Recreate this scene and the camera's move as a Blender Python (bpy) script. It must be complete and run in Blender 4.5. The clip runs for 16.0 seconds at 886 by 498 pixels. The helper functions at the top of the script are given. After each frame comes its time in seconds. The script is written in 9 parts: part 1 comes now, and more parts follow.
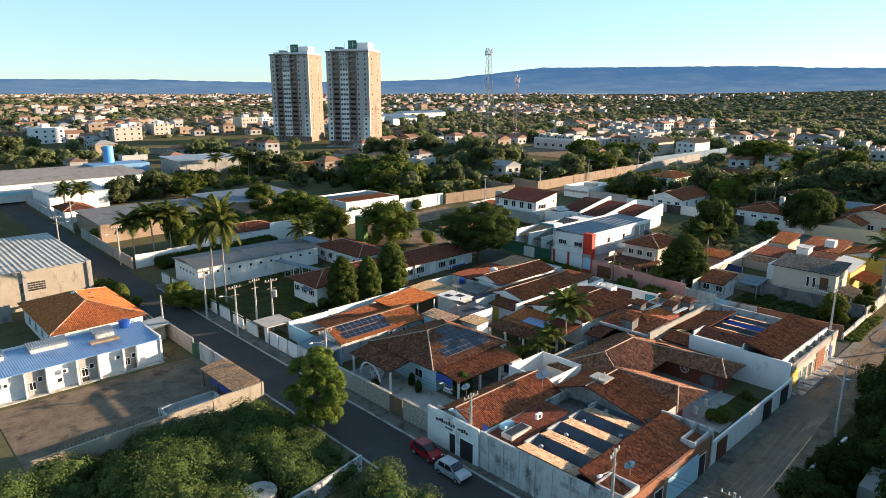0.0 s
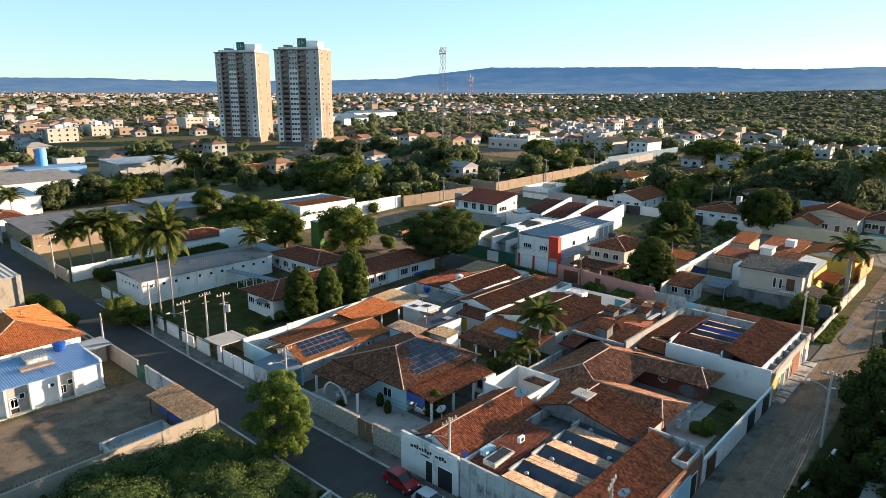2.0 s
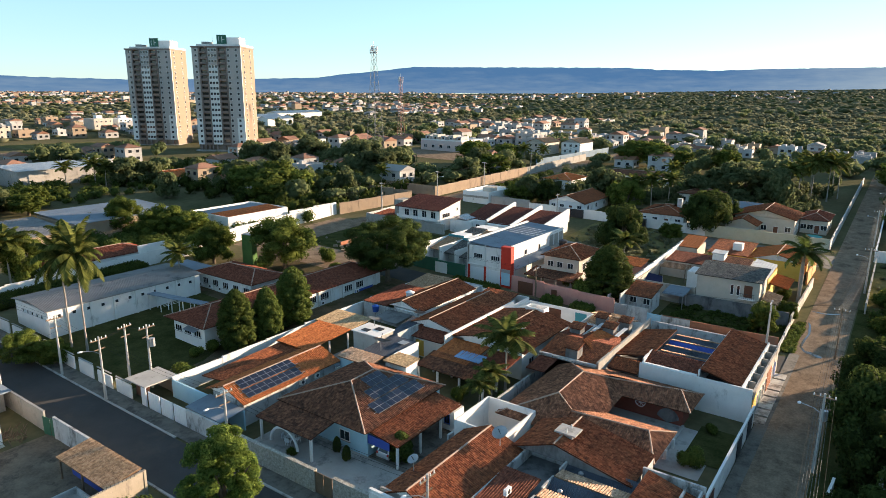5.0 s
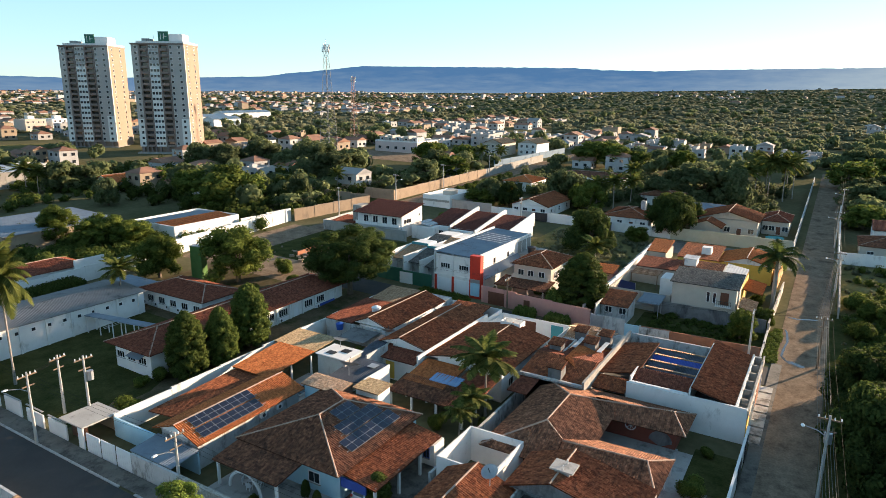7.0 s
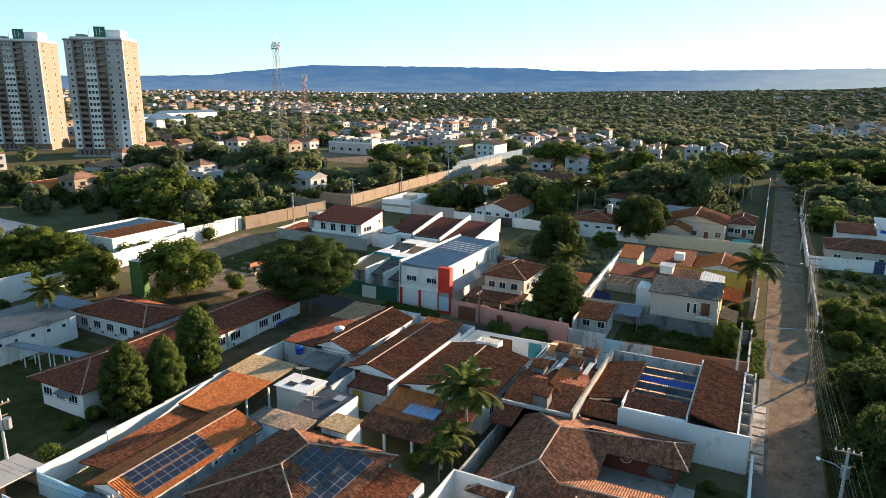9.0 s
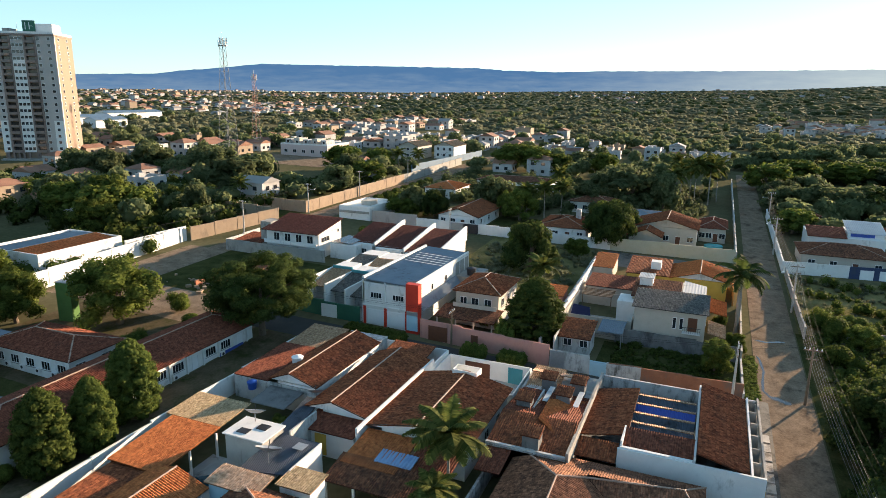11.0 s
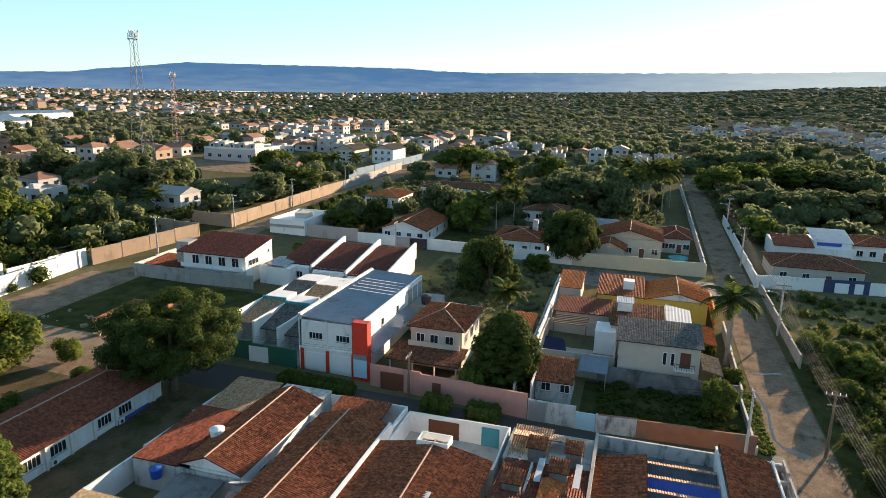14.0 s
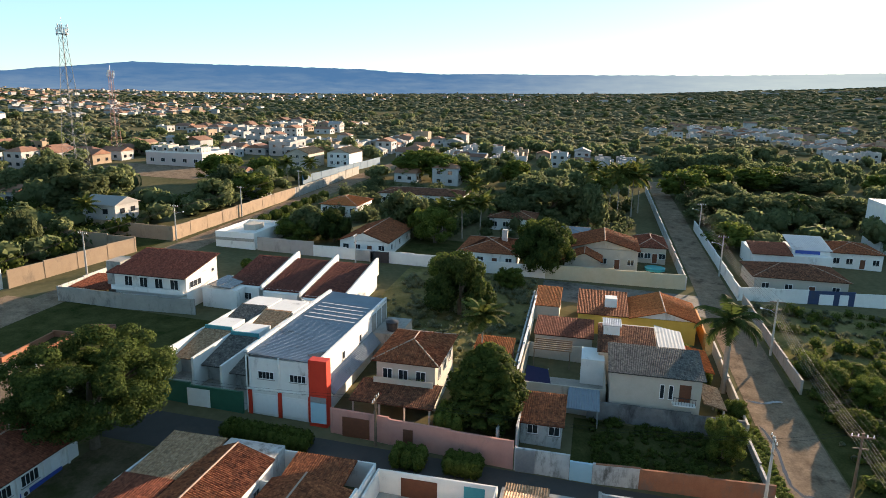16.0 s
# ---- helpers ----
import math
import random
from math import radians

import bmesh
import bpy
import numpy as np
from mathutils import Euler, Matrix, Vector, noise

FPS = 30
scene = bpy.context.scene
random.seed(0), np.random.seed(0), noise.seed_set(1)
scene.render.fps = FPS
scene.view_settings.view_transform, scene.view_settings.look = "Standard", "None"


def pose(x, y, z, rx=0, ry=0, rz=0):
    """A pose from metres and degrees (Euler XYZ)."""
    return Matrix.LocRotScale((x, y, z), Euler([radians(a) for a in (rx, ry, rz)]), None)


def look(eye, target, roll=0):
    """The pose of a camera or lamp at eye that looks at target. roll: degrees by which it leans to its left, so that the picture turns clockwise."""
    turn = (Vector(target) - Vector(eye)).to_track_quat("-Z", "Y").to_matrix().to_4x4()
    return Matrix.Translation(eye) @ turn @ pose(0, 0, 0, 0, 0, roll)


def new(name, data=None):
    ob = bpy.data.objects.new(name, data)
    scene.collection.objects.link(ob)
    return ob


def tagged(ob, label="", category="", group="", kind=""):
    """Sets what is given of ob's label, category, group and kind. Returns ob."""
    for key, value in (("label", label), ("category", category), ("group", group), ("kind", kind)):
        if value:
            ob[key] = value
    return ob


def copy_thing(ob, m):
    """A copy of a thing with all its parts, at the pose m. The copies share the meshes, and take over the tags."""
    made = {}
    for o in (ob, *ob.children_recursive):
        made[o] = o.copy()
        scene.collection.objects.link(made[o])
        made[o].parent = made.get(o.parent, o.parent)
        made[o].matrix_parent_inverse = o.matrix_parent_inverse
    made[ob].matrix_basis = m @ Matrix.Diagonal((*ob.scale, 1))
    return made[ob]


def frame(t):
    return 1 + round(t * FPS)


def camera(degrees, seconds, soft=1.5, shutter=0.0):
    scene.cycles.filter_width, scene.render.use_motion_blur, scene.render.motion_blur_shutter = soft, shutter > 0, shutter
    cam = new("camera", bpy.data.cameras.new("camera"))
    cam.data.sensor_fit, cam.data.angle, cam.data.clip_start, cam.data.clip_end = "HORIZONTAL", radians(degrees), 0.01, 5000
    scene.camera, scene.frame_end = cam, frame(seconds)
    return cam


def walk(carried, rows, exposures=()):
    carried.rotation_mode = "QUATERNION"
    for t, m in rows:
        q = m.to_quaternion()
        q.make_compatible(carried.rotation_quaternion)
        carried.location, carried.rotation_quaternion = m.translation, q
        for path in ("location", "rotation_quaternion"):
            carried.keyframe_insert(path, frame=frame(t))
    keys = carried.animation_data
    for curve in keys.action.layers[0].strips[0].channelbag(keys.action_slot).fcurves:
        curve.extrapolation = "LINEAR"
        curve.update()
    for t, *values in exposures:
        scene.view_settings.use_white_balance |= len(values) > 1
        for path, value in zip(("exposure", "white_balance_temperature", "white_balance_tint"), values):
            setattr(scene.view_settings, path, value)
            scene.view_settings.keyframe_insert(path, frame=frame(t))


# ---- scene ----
# camera and its flight: a small drone, level, about 38 m over the street
cam = camera(68.58, 16.0, soft=0.8)
ROWS = [
    (0.0, 0.0, 0.0, 38.0, 76.46, -43.6, 0.03), (1.0, 1.15, 2.64, 37.96, 76.45, -45.8, 0.08),
    (2.0, 2.28, 5.4, 38.03, 76.43, -47.99, 0.14), (3.0, 3.5, 8.25, 38.17, 76.42, -50.2, 0.19),
    (4.0, 4.87, 11.19, 38.34, 76.41, -52.41, 0.25), (5.0, 6.47, 14.18, 38.51, 76.4, -54.62, 0.32),
    (6.0, 8.38, 17.21, 38.67, 76.39, -56.82, 0.39), (7.0, 10.65, 20.28, 38.8, 76.38, -59.0, 0.46),
    (8.0, 13.36, 23.36, 38.9, 76.38, -61.16, 0.54), (9.0, 16.53, 26.45, 38.96, 76.38, -63.27, 0.62),
    (10.0, 20.18, 29.53, 38.98, 76.39, -65.34, 0.7), (11.0, 24.3, 32.56, 38.97, 76.41, -67.35, 0.78),
    (12.0, 28.85, 35.54, 38.94, 76.44, -69.33, 0.87), (13.0, 33.76, 38.4, 38.9, 76.48, -71.27, 0.95),
    (14.0, 38.89, 41.12, 38.87, 76.54, -73.2, 1.04), (15.0, 44.12, 43.62, 38.86, 76.61, -75.14, 1.12),
    (16.0, 49.21, 45.83, 38.88, 76.7, -77.13, 1.2),
]
walk(cam, [(t, pose(x, y, z, rx, 0, rz) @ pose(0, 0, 0, 0, 0, roll)) for t, x, y, z, rx, rz, roll in ROWS],
     exposures=[(0.0, 1.78, 6930, 15), (8.0, 1.86, 6980, 15), (16.0, 1.86, 7080, 15)])

# ---- world and sun: late afternoon, low sun from beyond the dirt road ----
SUN_EL, SUN_AZ = 10.0, -27.5          # azimuth counted from +x towards +y
world = bpy.data.worlds.new("world")
scene.world = world
world.use_nodes = True
wn, wl = world.node_tree.nodes, world.node_tree.links
sky = wn.new("ShaderNodeTexSky")
sky.sky_type = "NISHITA"
sky.sun_disc = False
sky.sun_elevation = radians(SUN_EL)
sky.sun_rotation = radians(90 - SUN_AZ)
sky.altitude, sky.air_density, sky.dust_density, sky.ozone_density = 800, 1.0, 0.2, 3.0
wn["Background"].inputs["Strength"].default_value = 0.062
veil = wn.new("ShaderNodeMix")  # thin high cloud and haze, thickest towards the horizon
veil.data_type = "RGBA"
way, axes, thin = wn.new("ShaderNodeTexCoord"), wn.new("ShaderNodeSeparateXYZ"), wn.new("ShaderNodeMapRange")
thin.inputs[1].default_value, thin.inputs[2].default_value, thin.inputs[3].default_value, thin.inputs[4].default_value = 0.15, 0.7, 0.31, 0.15
wl.new(way.outputs["Generated"], axes.inputs[0])
wl.new(axes.outputs["Z"], thin.inputs[0])
wl.new(thin.outputs[0], veil.inputs[0])
veil.inputs[7].default_value = (3.5, 6.9, 8.6, 1)
wl.new(sky.outputs["Color"], veil.inputs[6])
wl.new(veil.outputs[2], wn["Background"].inputs["Color"])
sun = new("sun", bpy.data.lights.new("sun", "SUN"))
sun.data.energy, sun.data.angle, sun.data.color = 4.4, radians(0.6), (1.0, 0.8, 0.58)
a, e = radians(SUN_AZ), radians(SUN_EL)
sun_way = Vector((math.cos(a) * math.cos(e), math.sin(a) * math.cos(e), math.sin(e)))
sun.matrix_world = look(sun_way * 200, (0, 0, 0))

rng = random.Random(7)


def gz(x, y):
    """The height of the ground: level by the first street, rising gently beyond."""
    s = x + y - 138.0
    g = 0.03 * (math.log1p(math.exp(-abs(s) / 12)) * 12 + max(s, 0.0))
    return 12 * math.tanh(g / 12)


# ---- materials ----
def mat(name, cols, rough=0.8, scale=1.0, fine=18.0, bump=0.15, metal=0.0, spread=0.25, dirt=None, dirt_scale=0.35, per=0.0, coords="Object", spec=0.3):
    """A surface of two colours mixed by noise at two scales, with stains of a third colour and fine relief."""
    m = bpy.data.materials.new(name)
    m.use_nodes = True
    n, l = m.node_tree.nodes, m.node_tree.links
    b = n["Principled BSDF"]
    b.inputs["Roughness"].default_value, b.inputs["Metallic"].default_value = rough, metal
    b.inputs["Specular IOR Level"].default_value = spec
    geo = n.new("ShaderNodeNewGeometry")
    big = n.new("ShaderNodeTexNoise")
    big.inputs["Scale"].default_value, big.inputs["Detail"].default_value, big.inputs["Roughness"].default_value = scale, 6, 0.65
    small = n.new("ShaderNodeTexNoise")
    small.inputs["Scale"].default_value, small.inputs["Detail"].default_value = fine, 3
    l.new(geo.outputs["Position"], big.inputs["Vector"])
    l.new(geo.outputs["Position"], small.inputs["Vector"])
    ramp = n.new("ShaderNodeValToRGB")
    ramp.color_ramp.elements[0].position, ramp.color_ramp.elements[1].position = 0.5 - spread, 0.5 + spread
    ramp.color_ramp.elements[0].color, ramp.color_ramp.elements[1].color = (*cols[0], 1), (*cols[1], 1)
    add = n.new("ShaderNodeMix")
    add.data_type = "FLOAT"
    add.inputs[0].default_value = 0.3
    l.new(big.outputs["Fac"], add.inputs[2])
    l.new(small.outputs["Fac"], add.inputs[3])
    l.new(add.outputs[0], ramp.inputs["Fac"])
    out = ramp.outputs["Color"]
    if dirt:
        st = n.new("ShaderNodeTexNoise")
        st.inputs["Scale"].default_value, st.inputs["Detail"].default_value, st.inputs["Roughness"].default_value = dirt_scale, 8, 0.72
        mp = n.new("ShaderNodeMapping")
        mp.inputs["Scale"].default_value = (1, 1, 0.45)
        l.new(geo.outputs["Position"], mp.inputs["Vector"])
        l.new(mp.outputs["Vector"], st.inputs["Vector"])
        r2 = n.new("ShaderNodeValToRGB")
        r2.color_ramp.elements[0].position, r2.color_ramp.elements[1].position = dirt[1], min(1.0, dirt[1] + 0.16)
        mix = n.new("ShaderNodeMix")
        mix.data_type = "RGBA"
        l.new(st.outputs["Fac"], r2.inputs["Fac"])
        l.new(r2.outputs["Color"], mix.inputs[0])
        l.new(out, mix.inputs[6])
        mix.inputs[7].default_value = (*dirt[0], 1)
        out = mix.outputs[2]
    if per:
        info = n.new("ShaderNodeObjectInfo")
        hsv = n.new("ShaderNodeHueSaturation")
        mr = n.new("ShaderNodeMapRange")
        mr.inputs[3].default_value, mr.inputs[4].default_value = 1 - per, 1 + per
        l.new(info.outputs["Random"], mr.inputs[0])
        l.new(mr.outputs[0], hsv.inputs["Value"])
        l.new(out, hsv.inputs["Color"])
        out = hsv.outputs["Color"]
    l.new(out, b.inputs["Base Color"])
    if bump:
        bp = n.new("ShaderNodeBump")
        bp.inputs["Strength"].default_value, bp.inputs["Distance"].default_value = bump, 0.05
        l.new(small.outputs["Fac"], bp.inputs["Height"])
        l.new(bp.outputs["Normal"], b.inputs["Normal"])
    return m


def tile_mat(name, cols, dark, lich=0.55, rough=0.85):
    """Clay roof tiles: a tint for every tile by its course and column, darkened weathering, and relief at each course."""
    m = bpy.data.materials.new(name)
    m.use_nodes = True
    n, l = m.node_tree.nodes, m.node_tree.links
    b = n["Principled BSDF"]
    b.inputs["Roughness"].default_value = rough
    b.inputs["Specular IOR Level"].default_value = 0.06
    uv = n.new("ShaderNodeUVMap")
    uv.uv_map = "UVMap"
    br = n.new("ShaderNodeTexBrick")
    br.offset, br.squash = 0.0, 1.0
    br.inputs["Scale"].default_value = 1.0
    br.inputs["Mortar Size"].default_value = 0.007
    br.inputs["Brick Width"].default_value, br.inputs["Row Height"].default_value = 0.22, 0.36
    br.inputs["Color1"].default_value, br.inputs["Color2"].default_value = (*cols[0], 1), (*cols[1], 1)
    br.inputs["Mortar"].default_value = (*[c * 0.55 for c in cols[0]], 1)
    l.new(uv.outputs["UV"], br.inputs["Vector"])
    geo = n.new("ShaderNodeNewGeometry")
    st = n.new("ShaderNodeTexNoise")
    st.inputs["Scale"].default_value, st.inputs["Detail"].default_value, st.inputs["Roughness"].default_value = 0.9, 9, 0.8
    l.new(geo.outputs["Position"], st.inputs["Vector"])
    r2 = n.new("ShaderNodeValToRGB")
    r2.color_ramp.elements[0].position, r2.color_ramp.elements[1].position = lich, lich + 0.2
    l.new(st.outputs["Fac"], r2.inputs["Fac"])
    mix = n.new("ShaderNodeMix")
    mix.data_type = "RGBA"
    l.new(r2.outputs["Color"], mix.inputs[0])
    l.new(br.outputs["Color"], mix.inputs[6])
    mix.inputs[7].default_value = (*dark, 1)
    sp = n.new("ShaderNodeTexNoise")
    sp.inputs["Scale"].default_value, sp.inputs["Detail"].default_value = 3.0, 4
    l.new(geo.outputs["Position"], sp.inputs["Vector"])
    mr = n.new("ShaderNodeMapRange")
    mr.inputs[1].default_value, mr.inputs[2].default_value, mr.inputs[3].default_value, mr.inputs[4].default_value = 0.32, 0.68, 0.62, 1.32
    l.new(sp.outputs["Fac"], mr.inputs[0])
    hsv = n.new("ShaderNodeHueSaturation")
    l.new(mr.outputs[0], hsv.inputs["Value"])
    l.new(mix.outputs[2], hsv.inputs["Color"])
    l.new(hsv.outputs["Color"], b.inputs["Base Color"])
    bp = n.new("ShaderNodeBump")
    bp.inputs["Strength"].default_value, bp.inputs["Distance"].default_value = 0.7, 0.04
    l.new(br.outputs["Fac"], bp.inputs["Height"])
    bp.invert = True
    l.new(bp.outputs["Normal"], b.inputs["Normal"])
    return m


def leaf_mat(name, c0, c1, trans=0.42):
    m = bpy.data.materials.new(name)
    m.use_nodes = True
    n, l = m.node_tree.nodes, m.node_tree.links
    b = n["Principled BSDF"]
    b.inputs["Roughness"].default_value = 0.85
    b.inputs["Specular IOR Level"].default_value = 0.08
    geo = n.new("ShaderNodeNewGeometry")
    info = n.new("ShaderNodeObjectInfo")
    ns = n.new("ShaderNodeTexNoise")
    ns.inputs["Scale"].default_value = 0.6
    l.new(geo.outputs["Position"], ns.inputs["Vector"])
    add = n.new("ShaderNodeMath")
    add.operation = "ADD"
    l.new(geo.outputs["Random Per Island"], add.inputs[0])
    l.new(ns.outputs["Fac"], add.inputs[1])
    half = n.new("ShaderNodeMath")
    half.operation = "MULTIPLY"
    half.inputs[1].default_value = 0.5
    l.new(add.outputs[0], half.inputs[0])
    ramp = n.new("ShaderNodeValToRGB")
    ramp.color_ramp.elements[0].position, ramp.color_ramp.elements[1].position = 0.2, 0.85
    ramp.color_ramp.elements[0].color, ramp.color_ramp.elements[1].color = (*c0, 1), (*c1, 1)
    l.new(half.outputs[0], ramp.inputs["Fac"])
    hsv = n.new("ShaderNodeHueSaturation")
    mr = n.new("ShaderNodeMapRange")
    mr.inputs[3].default_value, mr.inputs[4].default_value = 0.75, 1.25
    l.new(info.outputs["Random"], mr.inputs[0])
    l.new(mr.outputs[0], hsv.inputs["Value"])
    l.new(ramp.outputs["Color"], hsv.inputs["Color"])
    l.new(hsv.outputs["Color"], b.inputs["Base Color"])
    tr = n.new("ShaderNodeBsdfTranslucent")
    l.new(hsv.outputs["Color"], tr.inputs["Color"])
    ms = n.new("ShaderNodeMixShader")
    ms.inputs[0].default_value = trans
    l.new(b.outputs[0], ms.inputs[1])
    l.new(tr.outputs[0], ms.inputs[2])
    l.new(ms.outputs[0], n["Material Output"].inputs["Surface"])
    return m


WHITE = mat("white_paint", ((0.64, 0.63, 0.61), (0.78, 0.77, 0.75)), 0.8, 0.8, dirt=((0.28, 0.27, 0.25), 0.58), spec=0.15)
OLDWHITE = mat("weathered_white_plaster", ((0.36, 0.36, 0.35), (0.58, 0.58, 0.57)), 0.88, 0.9, dirt=((0.13, 0.125, 0.115), 0.5), dirt_scale=0.7)
CREAM = mat("cream_paint", ((0.39, 0.35, 0.3), (0.5, 0.45, 0.385)), 0.8, 0.8, dirt=((0.28, 0.24, 0.2), 0.6))
PINK = mat("dusty_pink_paint", ((0.42, 0.2, 0.17), (0.54, 0.28, 0.23)), 0.85, 0.7, dirt=((0.25, 0.16, 0.14), 0.58))
RED = mat("red_paint", ((0.5, 0.03, 0.015), (0.62, 0.05, 0.025)), 0.55, 0.7)
YELLOW = mat("ochre_yellow_paint", ((0.6, 0.36, 0.06), (0.72, 0.46, 0.1)), 0.8, 0.7)
ORANGEP = mat("orange_paint", ((0.6, 0.24, 0.06), (0.7, 0.3, 0.1)), 0.8, 0.7)
LBLUE = mat("pale_blue_paint", ((0.3, 0.5, 0.6), (0.4, 0.62, 0.7)), 0.75, 0.7, dirt=((0.4, 0.42, 0.42), 0.62))
GREENP = mat("dark_green_paint", ((0.015, 0.09, 0.06), (0.03, 0.14, 0.09)), 0.6, 0.7)
TEAL = mat("teal_paint", ((0.03, 0.22, 0.26), (0.06, 0.3, 0.34)), 0.6, 0.7)
NAVY = mat("navy_wall_paint", ((0.025, 0.042, 0.1), (0.045, 0.068, 0.14)), 0.7, 0.8, dirt=((0.06, 0.07, 0.09), 0.56))
BLUEP = mat("blue_paint", ((0.03, 0.07, 0.3), (0.05, 0.1, 0.38)), 0.6, 0.8)
CONC = mat("grey_concrete", ((0.24, 0.23, 0.21), (0.38, 0.36, 0.33)), 0.9, 0.7, dirt=((0.12, 0.115, 0.11), 0.55), dirt_scale=0.5)
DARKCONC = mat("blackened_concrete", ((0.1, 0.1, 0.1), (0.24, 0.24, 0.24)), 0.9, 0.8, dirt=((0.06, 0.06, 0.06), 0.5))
TANW = mat("tan_plaster", ((0.25, 0.18, 0.125), (0.35, 0.26, 0.18)), 0.9, 0.5, dirt=((0.17, 0.13, 0.1), 0.53))
BRICK = mat("bare_orange_brick", ((0.24, 0.1, 0.06), (0.36, 0.16, 0.095)), 0.95, 0.8, fine=9, bump=0.4, dirt=((0.17, 0.13, 0.11), 0.5), spec=0.1)
REDBRICK = mat("dark_red_brick", ((0.17, 0.05, 0.035), (0.26, 0.08, 0.05)), 0.9, 1.2, fine=9, bump=0.4)
STONE = mat("rough_stone_facing", ((0.22, 0.2, 0.17), (0.46, 0.43, 0.37)), 0.95, 3.2, fine=8, bump=0.9, spread=0.12)
TILE_NEW = tile_mat("new_clay_tiles", ((0.43, 0.13, 0.046), (0.54, 0.18, 0.066)), (0.27, 0.09, 0.045), 0.6)
TILE_MID = tile_mat("weathered_clay_tiles", ((0.2, 0.062, 0.031), (0.38, 0.13, 0.06)), (0.07, 0.034, 0.025), 0.5)
TILE_OLD = tile_mat("old_dark_clay_tiles", ((0.13, 0.053, 0.033), (0.28, 0.12, 0.068)), (0.045, 0.028, 0.022), 0.48)
TILE_EARTH = tile_mat("earth_brown_clay_tiles", ((0.19, 0.084, 0.05), (0.37, 0.165, 0.095)), (0.05, 0.03, 0.024), 0.48)
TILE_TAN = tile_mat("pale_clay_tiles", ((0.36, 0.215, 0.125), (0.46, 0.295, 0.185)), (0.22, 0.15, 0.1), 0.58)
TILE_BROWN = tile_mat("brown_clay_tiles", ((0.16, 0.052, 0.032), (0.26, 0.088, 0.053)), (0.07, 0.036, 0.028), 0.53)
FIBRO = mat("grey_corrugated_sheet", ((0.17, 0.17, 0.17), (0.27, 0.265, 0.26)), 1.0, 0.5, dirt=((0.1, 0.1, 0.1), 0.55), spec=0.0)
ZINC = mat("light_metal_sheet", ((0.17, 0.205, 0.245), (0.26, 0.3, 0.34)), 1.0, 0.4, metal=0.0, dirt=((0.12, 0.12, 0.12), 0.56), spec=0.0)
BLUESHEET = mat("blue_metal_sheet", ((0.16, 0.3, 0.5), (0.28, 0.42, 0.62)), 0.5, 0.4, metal=0.2, dirt=((0.1, 0.2, 0.42), 0.55))
WHITESHEET = mat("white_roof_sheet", ((0.42, 0.44, 0.46), (0.55, 0.57, 0.58)), 0.9, 0.6, spec=0.03, dirt=((0.25, 0.25, 0.25), 0.56))
# dark brown, its colour deepened further for slopes turned from the sun
TILE_DARK = tile_mat("dark_brown_tiles", ((0.13, 0.045, 0.034), (0.19, 0.07, 0.05)), (0.06, 0.034, 0.03), 0.54)
TILE_GREY = tile_mat("weathered_grey_tiles", ((0.11, 0.105, 0.1), (0.2, 0.185, 0.165)), (0.055, 0.05, 0.047), 0.5)
# tile colour paled to stand in for sunlight on the roof strips
TILE_PALE = tile_mat("sunlit_tone_clay_tiles", ((0.5, 0.3, 0.19), (0.62, 0.42, 0.29)), (0.3, 0.18, 0.12), 0.58)
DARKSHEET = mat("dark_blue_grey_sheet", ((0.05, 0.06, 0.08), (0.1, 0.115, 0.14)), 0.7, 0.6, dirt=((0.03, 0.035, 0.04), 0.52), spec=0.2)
RIDGE = mat("mortared_ridge_tiles", ((0.28, 0.18, 0.135), (0.5, 0.36, 0.28)), 0.9, 2.0, fine=12)
SLAB = mat("stained_concrete_slab", ((0.3, 0.29, 0.27), (0.46, 0.44, 0.41)), 0.9, 0.4, dirt=((0.13, 0.13, 0.13), 0.52))
TIMBER = mat("grey_brown_timber", ((0.12, 0.08, 0.05), (0.22, 0.15, 0.1)), 0.8, 2.0)
FRAME_W = mat("white_frame_paint", ((0.7, 0.7, 0.7), (0.8, 0.8, 0.8)), 0.5, 2.0, bump=0)
DOORBROWN = mat("brown_door", ((0.1, 0.035, 0.02), (0.16, 0.06, 0.03)), 0.6, 2.0)
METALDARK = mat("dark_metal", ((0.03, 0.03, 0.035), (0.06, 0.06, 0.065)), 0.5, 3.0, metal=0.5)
# cable colour lightened to stand in for sun caught on the bundle
CABLE = mat("sunlit_grey_cable", ((0.14, 0.14, 0.13), (0.22, 0.215, 0.2)), 0.85, 3.0, bump=0, spec=0.15)
WIRE = mat("black_cable", ((0.02, 0.02, 0.02), (0.035, 0.035, 0.035)), 0.9, 3.0, bump=0, spec=0.05)
METALGREY = mat("galvanised_steel", ((0.3, 0.31, 0.32), (0.42, 0.43, 0.44)), 0.45, 3.0, metal=0.6)
GLASS = mat("dark_window_glass", ((0.015, 0.018, 0.022), (0.03, 0.034, 0.04)), 0.08, 0.5, bump=0, spec=0.6)
SOLAR = mat("dark_blue_solar_cells", ((0.008, 0.011, 0.024), (0.014, 0.018, 0.036)), 0.16, 0.6, bump=0, spec=0.5)
PANELRIM = mat("anodised_panel_rim", ((0.12, 0.13, 0.14), (0.18, 0.19, 0.2)), 0.5, 1.0, bump=0, metal=0.5)
TANSHEET = tile_mat("sun_bleached_tan_tiles", ((0.42, 0.29, 0.165), (0.5, 0.36, 0.22)), (0.28, 0.19, 0.11), 0.66)
WATER = mat("dark_pool_water", ((0.008, 0.03, 0.045), (0.014, 0.045, 0.06)), 0.05, 0.7, bump=0.1, spec=0.5)
